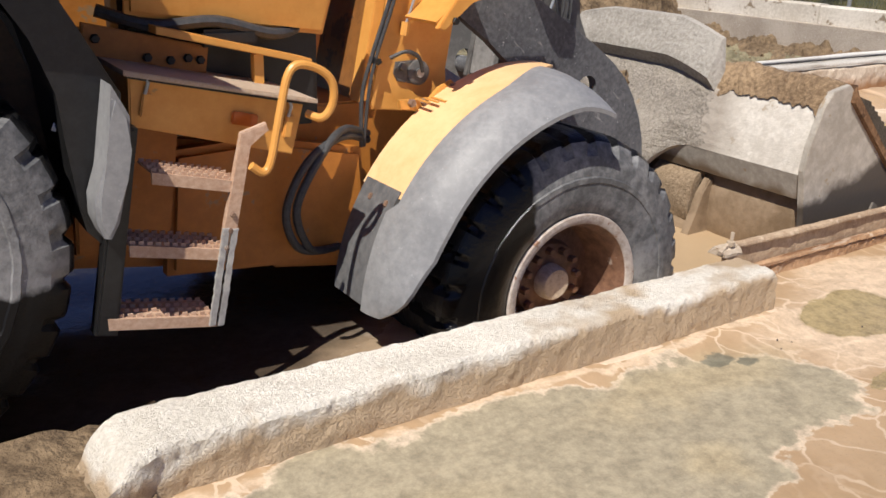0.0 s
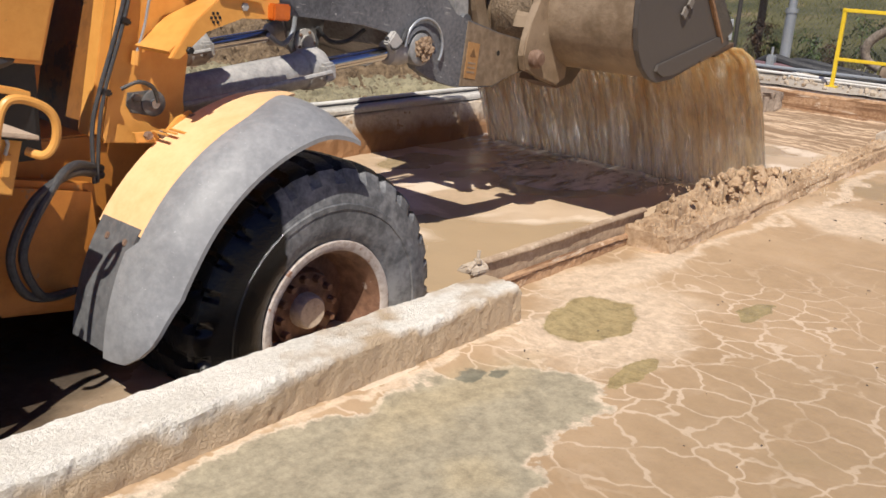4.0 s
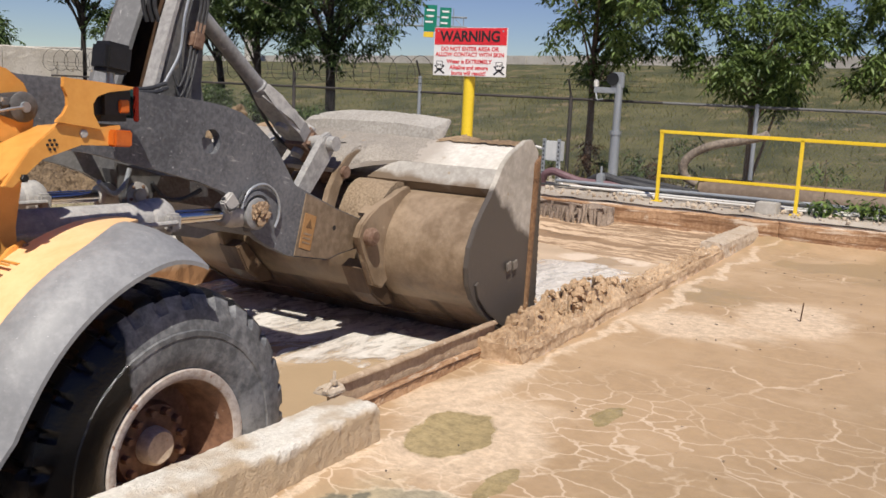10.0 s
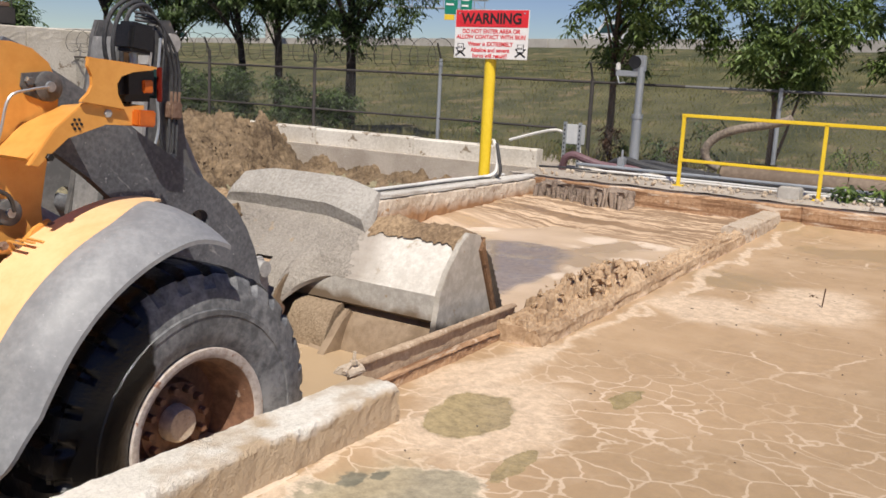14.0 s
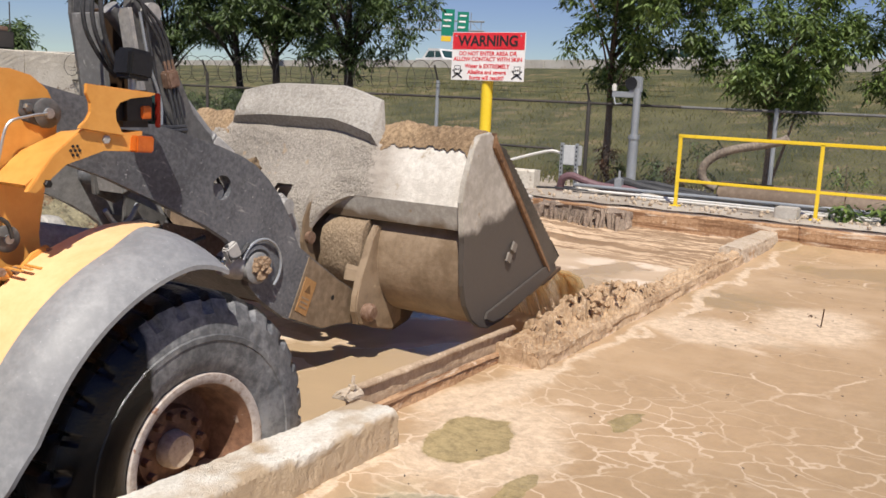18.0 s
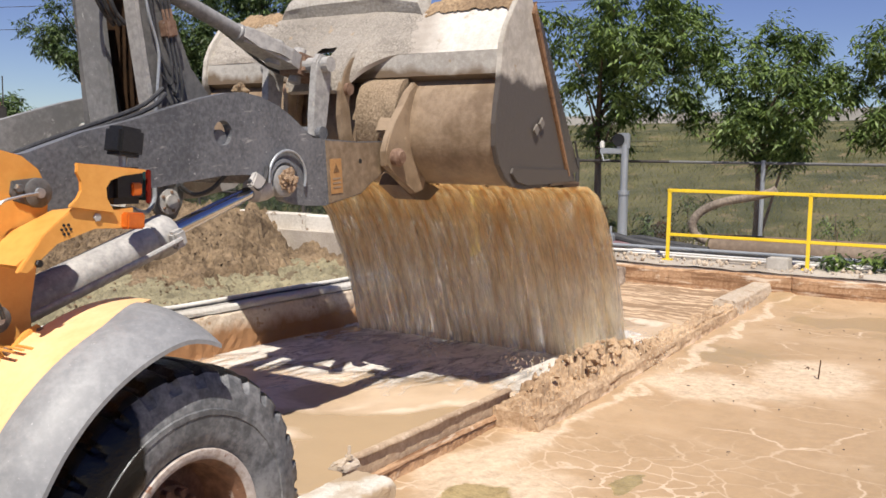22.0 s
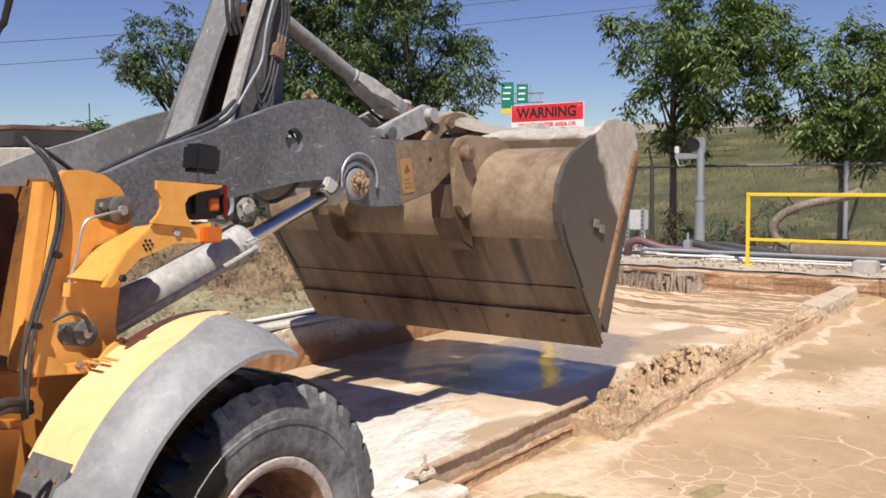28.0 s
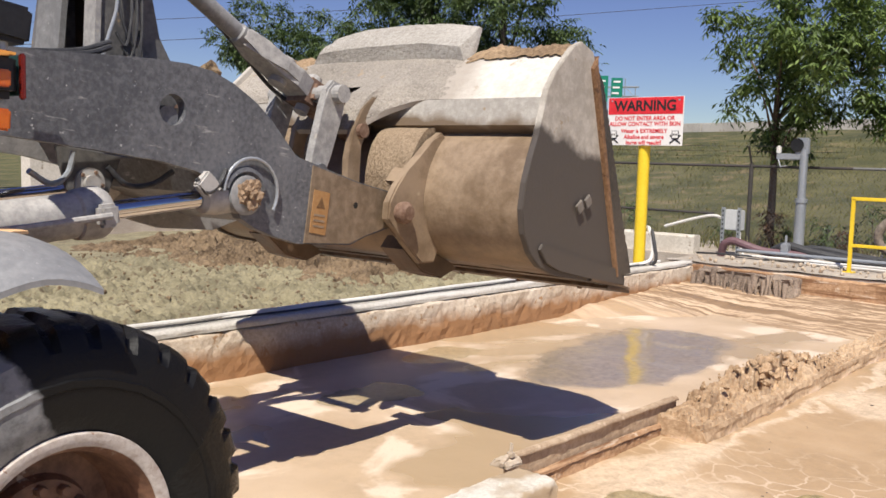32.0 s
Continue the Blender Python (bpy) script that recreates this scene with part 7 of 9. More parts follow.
def warning_sign():
    s = thing("warning_sign", (11.67, 6.75, 0), "white and red warning sign on a thick yellow pipe post", "sign")
    p = part("post", lathe([(0.085, 0.0), (0.085, 1.80), (0.06, 1.83), (0.001, 1.83)], 24), M_RAIL, s, "thick yellow pipe post", True)
    p.location, p.rotation_euler = (0, 0, -0.05), (radians(90), 0, 0)
    y0, y1, z0, z1 = 6.10, 7.32, 1.74, 2.43
    x = 11.56
    part("panel", boxed(x, x + 0.012, y0, y1, z0, z1, 0.003), M_WHITE, s, "white sign panel")
    part("red_band", boxed(x - 0.003, x, y0 + 0.01, y1 - 0.01, z1 - 0.245, z1 - 0.005), M_RED, s, "red heading band")
    bm = bmesh.new()
    n = 40
    vs = [bm.verts.new((x - 0.006, 6.71 + 0.57 * math.cos(2 * math.pi * k / n), z1 - 0.125 + 0.112 * math.sin(2 * math.pi * k / n))) for k in range(n)]
    f = bm.faces.new(vs)
    r = bmesh.ops.extrude_face_region(bm, geom=[f])
    for v in r["geom"]:
        if isinstance(v, bmesh.types.BMVert):
            v.co.x += 0.003
    part("heading_oval", bm, M_RED, s)
    words("WARNING", 0.205, 6.71, z1 - 0.13, x - 0.008, M_INK, s, 0.006)
    words("DO NOT ENTER AREA OR", 0.082, 6.71, z1 - 0.305, x - 0.003, M_RED, s, 0.002)
    words("ALLOW CONTACT WITH SKIN", 0.082, 6.71, z1 - 0.385, x - 0.003, M_RED, s, 0.002)
    words("Water is EXTREMELY", 0.082, 6.71, z1 - 0.485, x - 0.003, M_RED, s, 0.002)
    words("Alkaline and severe", 0.082, 6.71, z1 - 0.57, x - 0.003, M_RED, s, 0.002)
    words("burns will result!!", 0.082, 6.71, z1 - 0.65, x - 0.003, M_RED, s, 0.002)
    for y in (y0 + 0.11, y1 - 0.11):
        for a in (35, -35):
            part("bone", turned_box((0.003, 0.20, 0.022), pose(x - 0.003, y, z0 + 0.09, a, 0, 0)), M_INK, s)
        part("skull", turned_box((0.004, 0.11, 0.12), pose(x - 0.005, y, z0 + 0.15), 0.0018), M_INK, s)
        part("skull_face", turned_box((0.004, 0.085, 0.095), pose(x - 0.008, y, z0 + 0.155), 0.0018), M_WHITE, s)
        for d in (-0.02, 0.02):
            part("eye", turned_box((0.003, 0.022, 0.026), pose(x - 0.0115, y + d, z0 + 0.155)), M_INK, s)
    for y in (y0 + 0.07, y1 - 0.07):
        o = part("screw", lathe([(0.014, 0), (0.014, -0.006)], 8), M_GALV, s)
        o.location, o.rotation_euler = Vector((x - 0.003, y, z1 - 0.05)) - s.location, (0, 0, radians(-90))


warning_sign()


def fence():
    """Chain link panels between posts, with a top rail, barbed strands and coiled wire."""
    fx, top, low = 15.6, 1.50, -0.15
    ys = [-13.2 + 3.34 * k for k in range(15)]
    kinds = {}
    fence_e = thing("chain_link_fence", (fx, 7, low), "galvanised chain link fence with barbed wire along the yard", "fence")
    for k, y in enumerate(ys):
        dark = abs(y - 6.84) < 1.6 or y > 12.5
        h = top + (0.32 if y > 8 else 0.05)
        part("fence_post", tube([(fx, y, low - 0.3), (fx, y, h)], 0.038, 10), M_DARKPOST if dark else M_GALV, fence_e)
        if y > 5:
            part("barb_arm", tube([(fx, y, h - 0.02), (fx - 0.16, y, h + 0.30)], 0.02, 6), M_DARKPOST, fence_e)
    part("top_rail", tube([(fx, ys[0], top), (fx, 5.1, top)], 0.024, 8), M_DULL, fence_e)
    part("top_rail", tube([(fx, 5.1, top), (fx, ys[-1], top)], 0.024, 8), M_DARKPOST, fence_e)
    part("mid_rail", tube([(fx, 7.5, 0.62), (fx, ys[-1], 0.62)], 0.022, 8), M_DARKPOST, fence_e)
    w, step, r = 3.34, 0.075, 0.0018
    bm = bmesh.new()
    n = int((w + (top - low)) / step)
    for sgn in (1, -1):
        for i in range(n + 1):
            a = i * step - (top - low)
            ya, za, yb, zb = a, low, a + (top - low), top
            if ya < 0:
                za, ya = low - a, 0
            if yb > w:
                zb, yb = top - (yb - w), w
            if yb - ya < 0.02:
                continue
            if sgn < 0:
                ya, yb = w - ya, w - yb
            d = Vector((0, zb - za, -(yb - ya))).normalized() * r
            vs = [bm.verts.new((0, ya + d.y, za + d.z)), bm.verts.new((0, yb + d.y, zb + d.z)), bm.verts.new((0, yb - d.y, zb - d.z)), bm.verts.new((0, ya - d.y, za - d.z)),
                  bm.verts.new((r * 1.5, (ya), za)), bm.verts.new((r * 1.5, yb, zb))]
            bm.faces.new(vs[:4]), bm.faces.new((vs[0], vs[4], vs[5], vs[1])), bm.faces.new((vs[4], vs[3], vs[2], vs[5]))
    me = mesh_of(bm, "wire_mesh", M_DULL)
    for y in ys[:-1]:
        ob = new("wire_mesh", me)
        ob.parent = fence_e
        ob.location = Vector((fx + 0.03, y, 0)) - fence_e.location
    for q in range(3):
        part("barbed_strand", tube([(fx - 0.05 * q - 0.04, 5.2, top + 0.17 + 0.09 * q), (fx - 0.05 * q - 0.04, ys[-1], top + 0.17 + 0.09 * q)], 0.005, 4), M_DARKPOST, fence_e)
    pts = []
    for i in range(640):
        a = i * 0.42
        pts.append((fx - 0.1 + 0.30 * math.cos(a), 10.0 + 0.030 * i, top + 0.42 + 0.30 * math.sin(a)))
    part("coiled_wire", tube(pts, 0.007, 4), M_DARKPOST, fence_e, "dark coiled razor wire")


fence()


def deck_clutter():
    # utility box on slotted legs
    b = thing("utility_box", (14.45, 7.0, 0), "grey utility box on slotted steel legs", "box")
    part("box_body", boxed(14.40, 14.55, 6.80, 7.14, 0.52, 0.86, 0.01), M_BOX, b, "pale grey box")
    for y in (6.83, 7.11):
        leg = part("leg", boxed(14.37, 14.40, y - 0.03, y + 0.03, 0.0, 0.90, 0.003), M_GALV, b)
        for k in range(11):
            part("slot", boxed(14.366, 14.37, y - 0.011, y + 0.011, 0.07 + 0.075 * k, 0.105 + 0.075 * k), M_INK, leg)
    part("conduit", tube([(14.48, 7.14, 0.70), (14.48, 7.35, 0.74), (14.46, 7.7, 0.66), (14.4, 8.2, 0.5)], 0.025, 8, smooth=5), M_PVC, b, "white conduit", True)
    part("conduit", tube([(14.45, 6.84, 0.52), (14.42, 6.80, 0.30), (14.35, 6.70, 0.12), (14.25, 6.5, 0.06)], 0.02, 8, smooth=5), M_PVC, b, "", True)
    b.location += Vector((0, -0.36, -0.10))
    # davit post
    d = thing("davit_post", (14.9, 6.02, 0), "galvanised davit post with pulley and winch", "hoist post")
    part("post_tube", tube([(14.9, 6.02, 0.0), (14.9, 6.02, 0.95)], 0.085, 16), M_GALV, d, "", True)
    part("post_upper", tube([(14.9, 6.02, 0.95), (14.9, 6.02, 1.78)], 0.065, 16), M_GALV, d, "", True)
    part("collar", tube([(14.9, 6.02, 0.92), (14.9, 6.02, 0.99)], 0.10, 16), M_GALV, d)
    part("cross_arm", boxed(14.85, 14.95, 5.98, 6.46, 1.62, 1.72, 0.01), M_GALV, d)
    part("pulley_box", boxed(14.86, 14.94, 5.94, 6.16, 1.70, 1.98, 0.02), M_GALV, d)
    pul = part("pulley", lathe([(0.11, -0.02), (0.09, 0), (0.11, 0.02)], 20), M_BLACK, d)
    pul.location, pul.rotation_euler = (-0.05, 0.10, 1.86), (0, 0, radians(90))
    part("winch", turned_box((0.08, 0.07, 0.14), pose(14.9, 6.44, 1.78), 0.02), M_PVC, d)
    part("winch_crank", tube([(14.85, 6.42, 1.62), (14.8, 6.36, 1.50), (14.8, 6.26, 1.52)], 0.012, 6), M_GALV, d)
    d.location.y -= 0.36
    # hoses on the deck
    rnd = random.Random(8)
    heap = thing("hose_heap", (14.2, 5.6, 0), "tangle of dark hoses and valves on the deck", "hose")
    purple = material("faded_purple_hose", (0.10, 0.05, 0.06), (0.18, 0.10, 0.11), 8, 0.6, 0.3)
    part("suction_hose", tube([(14.1, 6.62, 0.0), (14.05, 6.55, 0.20), (14.05, 6.40, 0.27), (14.05, 6.2, 0.22), (14.1, 5.9, 0.14), (14.15, 5.5, 0.12), (14.2, 5.1, 0.10)], 0.065, 10, smooth=6), purple, heap, "faded purple suction hose", True)
    part("suction_hose", tube([(14.3, 5.9, 0.1), (14.25, 5.6, 0.24), (14.2, 5.2, 0.18), (14.2, 4.7, 0.12), (14.2, 4.2, 0.10)], 0.07, 10, smooth=6), M_HOSE, heap, "black suction hose", True)
    part("suction_hose", tube([(14.5, 6.0, 0.05), (14.45, 5.7, 0.12), (14.4, 5.2, 0.22), (14.4, 4.6, 0.16), (14.35, 4.0, 0.10)], 0.06, 10, smooth=6), M_HOSE, heap, "", True)
    part("valve", boxed(14.05, 14.2, 5.50, 5.62, 0.10, 0.30, 0.02), M_GALV, heap, "steel valve body")
    part("valve_stem", tube([(14.12, 5.56, 0.28), (14.12, 5.56, 0.42)], 0.02, 8), M_GALV, heap)
    for k in range(4):
        part("cable", tube([(13.8 + 0.1 * k, 6.9 - 0.5 * k, 0.05), (13.7 + 0.1 * k, 6.3 - 0.4 * k, 0.08), (13.9, 5.6 - 0.3 * k, 0.06), (13.8 + 0.08 * k, 4.8 - 0.2 * k, 0.05)], 0.018, 6, smooth=5), M_PVC if k % 2 else M_HOSE, heap, "", True)
    # long pipes along the deck
    for k, (x, z, r, mat, lab) in enumerate(((14.0, 0.13, 0.030, M_GALV, "galvanised pipe along the deck"), (13.86, 0.07, 0.022, M_PVC, "white pipe along the deck"), (13.72, 0.05, 0.016, M_PVC, "thin white pipe along the deck"),
                                             (14.12, 0.07, 0.05, M_HOSE, "black pipe along the deck"))):
        y1 = 6.3 - 0.6 * k
        lone("deck_pipe", tube([(x, -9, z), (x, -2, z + 0.01), (x + 0.02, 2, z), (x, y1, z)], r, 10), mat, lab, "pipe", "pipes along the deck", smooth=True)
    bm = lathe([(0.27, -10), (0.27, 4.05), (0.24, 4.07), (0.001, 4.07)], 28, (14.75, 0, 0.08))
    lone("large_pipe", bm, material("dull_brown_pipe", (0.13, 0.09, 0.06), (0.22, 0.16, 0.11), 3, 0.6, 0.2), "large dull brown steel pipe lying behind the rail", "pipe", smooth=True)
    lone("suction_pipe", tube([(14.4, 4.05, 0.25), (14.35, 4.22, 0.35), (14.3, 4.25, 0.55), (14.3, 4.1, 0.74), (14.3, 3.8, 0.88), (14.3, 3.4, 0.97), (14.3, 3.1, 1.05), (14.3, 3.0, 1.10)], 0.066, 12, smooth=6),
         material("crusted_suction_pipe", (0.12, 0.095, 0.075), (0.34, 0.28, 0.22), 6, 0.8, 0.5), "crusted flexible suction pipe curving over the rail", "pipe", smooth=True)
    # white hose along the pit wall
    lone("wall_hose", tube([(3.4, 6.70, 0.02), (5.0, 6.60, 0.03), (7.0, 6.66, 0.02), (9.0, 6.62, 0.03), (10.4, 6.68, 0.04), (11.2, 6.66, 0.03), (11.55, 6.50, 0.10), (11.62, 6.52, 0.40), (11.64, 6.58, 0.52), (11.8, 6.7, 0.55), (12.0, 6.95, 0.5)], 0.028, 8, smooth=6), M_PVC, "white hose along the pit wall and up the post", "hose", smooth=True)
    lone("wall_hose", tube([(3.4, 6.78, 0.015), (6.0, 6.72, 0.02), (9.5, 6.75, 0.02), (11.3, 6.74, 0.03)], 0.022, 8, smooth=6), M_PVC, "second white hose along the pit wall", "hose", smooth=True)
    lone("hanging_cable", tube([(11.60, 6.52, 0.54), (11.58, 6.46, 0.35), (11.58, 6.42, 0.12), (11.6, 6.5, 0.02)], 0.024, 8, smooth=5), M_HOSE, "black cable sleeve hanging beside the sign post", "cable", smooth=True)
    # crusted lump with bars at the corner of the pit
    bm = rough_bar(12.42, 12.95, 4.75, 6.25, -0.7, -0.06, 18, 0.06, 31)
    for v in bm.verts:
        v.co.z += 0.06 * fbm(v.co.x * 6, v.co.y * 6)
    sump_mat = material("crusted_grey_sump", (0.12, 0.088, 0.068), (0.36, 0.28, 0.215), 9, 0.9, 0.9)
    lone("crusted_sump", bm, sump_mat, "crusted grey sump at the pit corner", "sump")
    bm = bmesh.new()
    for k in range(34):
        y, x = 4.78 + 0.044 * k + rnd.uniform(-0.02, 0.02), 12.40 + rnd.uniform(-0.05, 0.08)
        r, top = rnd.uniform(0.015, 0.05), -0.08 + rnd.uniform(-0.12, 0.05)
        tube([(x, y, top), (x - 0.03, y + rnd.uniform(-0.02, 0.02), top - 0.14), (x - 0.05, y + rnd.uniform(-0.03, 0.03), -0.46)], r, 7, bm, 3, r * 0.5)
    for v in bm.verts:
        v.co += Vector((0.02 * fbm(v.co.y * 14, v.co.z * 14), 0.015 * fbm(v.co.x * 14, v.co.z * 14, 3), 0.012 * fbm(v.co.x * 14, v.co.y * 14, 6)))
    lone("sump_drips", bm, sump_mat, "crusted drips hanging down the sump face", "crust", kind="stuff", smooth=True)
    lone("anchor_block", boxed(13.15, 13.45, 2.55, 2.85, 0.0, 0.17, 0.015), M_CONC, "small pale concrete block at the wall end", "block")
    rnd = random.Random(21)
    bm = bmesh.new()
    for _ in range(420):
        x, y = rnd.uniform(12.85, 13.75), rnd.uniform(-8, 6.8)
        s = 0.010 + 0.035 * rnd.random() ** 2
        r = bmesh.ops.create_icosphere(bm, subdivisions=1, radius=s)
        for v in r["verts"]:
            v.co = v.co * rnd.uniform(0.7, 1.3) + Vector((x, y, 0.03 + s * 0.3))
    lone("deck_rubble", bm, M_STUB, "pale broken rubble along the deck edge", "rubble", kind="stuff")


deck_clutter()


def leaf_cloud(rnd, spots, count, size, bm):
    """Drooping sprays of long pointed leaves about points with radii; two bent halves each."""
    for _ in range(count // 6):
        c, r = rnd.choice(spots)
        p = c + Vector((rnd.gauss(0, 1), rnd.gauss(0, 1), rnd.gauss(0, 1))).normalized() * r * rnd.random() ** 0.45
        turn, droop = rnd.uniform(0, 6.28), rnd.uniform(-0.5, 1.3)
        stem = Vector((math.cos(turn), math.sin(turn), -droop)).normalized()
        side = Vector((-stem.y, stem.x, 0)).normalized()
        for k in range(6):
            s = size * rnd.uniform(0.65, 1.25)
            o = p + stem * size * 0.38 * k
            d = (stem * 0.8 + side * rnd.uniform(0.5, 1.1) * (1 if k % 2 else -1) + Vector((rnd.uniform(-0.2, 0.2), rnd.uniform(-0.2, 0.2), rnd.uniform(-0.9, 0.1)))).normalized()
            w = d.cross(Vector((rnd.uniform(-0.7, 0.7), rnd.uniform(-0.7, 0.7), 1.0))).normalized() * s * 0.16
            v = [bm.verts.new(q) for q in (o, o + d * s * 0.45 + w, o + d * s - Vector((0, 0, s * 0.12)), o + d * s * 0.45 - w)]
            bm.faces.new((v[0], v[1], v[2])), bm.faces.new((v[0], v[2], v[3]))
    return bm


def tree(at, height, crown_r, crown_lo, seed, mat, leaves, size, label, trunk_r=0.10, lean=0.0, name="tree", off=0.0, twin=False, clumps=64):
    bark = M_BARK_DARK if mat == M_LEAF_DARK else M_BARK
    rnd = random.Random(seed)
    x, y, z = at
    t = thing(name, at, label, "tree", "trees behind the fence")
    top = height * 0.62
    trunk = [(x, y, z - 0.2), (x + 0.04, y + lean * 0.3, z + top * 0.35), (x - 0.03, y + lean * 0.7, z + top * 0.7), (x, y + lean, z + top)]
    bm = tube(trunk, trunk_r, 9, smooth=4, taper=trunk_r * 0.35)
    if twin:
        tube([(x, y, z + 0.1), (x, y - 0.25, z + top * 0.4), (x, y - 0.5, z + top * 0.8)], trunk_r * 0.6, 8, bm, 4, trunk_r * 0.25)
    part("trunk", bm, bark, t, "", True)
    spots = []
    zc = z + crown_lo + (height - crown_lo) * 0.5
    hh = (height - crown_lo) * 0.5
    for k in range(clumps):
        while True:
            d = Vector((rnd.uniform(-1, 1), rnd.uniform(-1, 1), rnd.uniform(-1, 1)))
            if 0.25 < d.length < 1:
                break
        taper = (1.0 - 0.35 * max(0, d.z)) * (0.95 + 0.5 * fbm(d.x * 1.6 + seed, d.y * 1.6, d.z * 1.6))
        if fbm(d.x * 2.2, d.y * 2.2 + seed, d.z * 2.2) < -0.27:
            continue
        c = Vector((x + d.x * crown_r * taper, y + lean + off + d.y * crown_r * taper, zc + d.z * hh))
        spots.append((c, min(0.34, crown_r * rnd.uniform(0.08, 0.22))))
    for k, (c, r) in enumerate(spots[:16]):
        s0 = z + min(top * 0.95, max(crown_lo * 0.75, (c.z - z) * 0.62))
        u = (s0 - z) / top
        p0 = Vector((x, y + lean * u, s0))
        mid = (p0 + c) / 2 + Vector((0, 0, 0.12 * (c - p0).length))
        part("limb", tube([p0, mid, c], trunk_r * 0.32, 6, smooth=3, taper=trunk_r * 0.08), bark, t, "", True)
    part("crown", leaf_cloud(rnd, spots, leaves, size, bmesh.new()), mat, t, "uneven crown of narrow leaves")
    return t


def trees():
    tree((16.4, 6.78, -0.2), 6.1, 1.95, 1.8, 2, M_LEAF, 22000, 0.135, "slender young tree with bright narrow leaves", 0.085, off=-0.55, clumps=112)
    tree((16.45, 3.78, -0.2), 4.15, 1.3, 1.65, 5, M_LEAF, 15000, 0.125, "small young tree with a rounded bright crown", 0.06, off=-0.2, twin=True, clumps=96)
    tree((16.6, 1.48, -0.2), 4.35, 1.1, 1.95, 8, M_LEAF, 10000, 0.125, "young leafy tree beyond the rail", 0.09, clumps=80)
    tree((17.5, -3.2, -0.2), 4.8, 1.5, 1.8, 9, M_LEAF, 5000, 0.18, "young leafy tree further along the fence", 0.08)
    tree((17.7, 14.2, -0.2), 7.2, 2.2, 2.15, 11, M_LEAF_DARK, 22000, 0.15, "tall dark leafy tree behind the block wall", 0.16, clumps=150)
    tree((17.8, 16.7, -0.2), 7.6, 2.1, 2.6, 12, M_LEAF_DARK, 18000, 0.15, "tall dark leafy tree with a bare lower trunk", 0.13, clumps=120)
    tree((17.9, 18.0, -0.2), 6.6, 2.1, 2.55, 14, M_LEAF_DARK, 17000, 0.15, "dark leafy tree with a slim trunk", 0.13, lean=0.3, clumps=120)
    tree((18.5, 21.6, -0.2), 5.4, 1.9, 2.4, 15, M_LEAF_DARK, 14000, 0.15, "dark leafy tree at the far end of the fence", 0.12)
    tree((18.3, 24.5, -0.2), 7.0, 2.3, 3.9, 17, M_LEAF_DARK, 9000, 0.17, "dark leafy tree past the end of the bay", 0.13, lean=-0.3)
    # far trees by the road
    for x, y, h, r, s in ((95, 150, 9, 4.0, 31), (80, 128, 6, 3.0, 32), (70, 118, 5, 2.6, 33), (90, 170, 7, 3.5, 34)):
        tree((x, y, 3.6), h, r, h * 0.15, s, M_LEAF_DARK, 900, 1.1, "far dark tree beyond the road", 0.3, name="far_tree")
    # bushes and weeds along the fence
    rnd = random.Random(77)
    for y, r, hgt in ((15.8, 1.1, 1.1), (14.4, 0.8, 0.9), (17.6, 1.0, 1.2), (19.3, 0.9, 1.2)):
        b = thing("bush", (16.9, y, -0.2), "dark scrubby bush under the trees", "bush", "bushes under the trees")
        spots = [(Vector((16.9 + rnd.uniform(-r, r) * 0.6, y + rnd.uniform(-r, r), 0.1 + rnd.uniform(0, hgt))), r * 0.35) for _ in range(14)]
        part("foliage", leaf_cloud(rnd, spots, 5400, 0.11, bmesh.new()), M_LEAF_DARK, b)
    for y in (2.05, 1.2, -0.4):
        b = thing("weed_clump", (13.75, y, 0.02), "broad-leaved green weed beside the pipes", "weed", "weeds beside the pipes")
        spots = [(Vector((13.75 + rnd.uniform(-0.12, 0.12), y + rnd.uniform(-0.22, 0.22), 0.08 + rnd.uniform(0, 0.2))), 0.1) for _ in range(9)]
        bm = leaf_cloud(rnd, spots, 160, 0.16, bmesh.new())
        part("foliage", bm, M_LEAF, b)
        part("stalk", tube([(13.75, y, 0.0), (13.75, y - 0.03, 0.55)], 0.008, 5), M_BARK, b)
    # wild grass
    def tufts(n, area, height, bm):
        for _ in range(n):
            x, y = area(rnd)
            z = ground_z(x, y)
            for _ in range(3):
                a, hgt = rnd.uniform(0, 6.28), height * rnd.uniform(0.5, 1.3)
                w = 0.005 + 0.0004 * x
                dx, dy = math.cos(a), math.sin(a)
                lean_x, lean_y = rnd.uniform(-0.5, 0.5) * hgt, rnd.uniform(-0.5, 0.5) * hgt
                v = [bm.verts.new(q) for q in ((x - dx * w, y - dy * w, z - 0.03), (x + dx * w, y + dy * w, z - 0.03), (x + lean_x, y + lean_y, z + hgt))]
                bm.faces.new(v)
        return bm
    bm = tufts(1500, lambda r: (r.uniform(15.0, 16.6), r.uniform(-12, 22)), 0.34, bmesh.new())
    lone("fence_weeds", bm, M_GRASS, "tall weeds along the fence foot", "weeds", kind="stuff")
    bm = tufts(10000, lambda r: (16.6 + 26 * r.random() ** 1.5, r.uniform(-14, 30)), 0.15, bmesh.new())
    lone("bank_grass", bm, M_GRASS, "long rough grass over the embankment", "grass", kind="stuff")
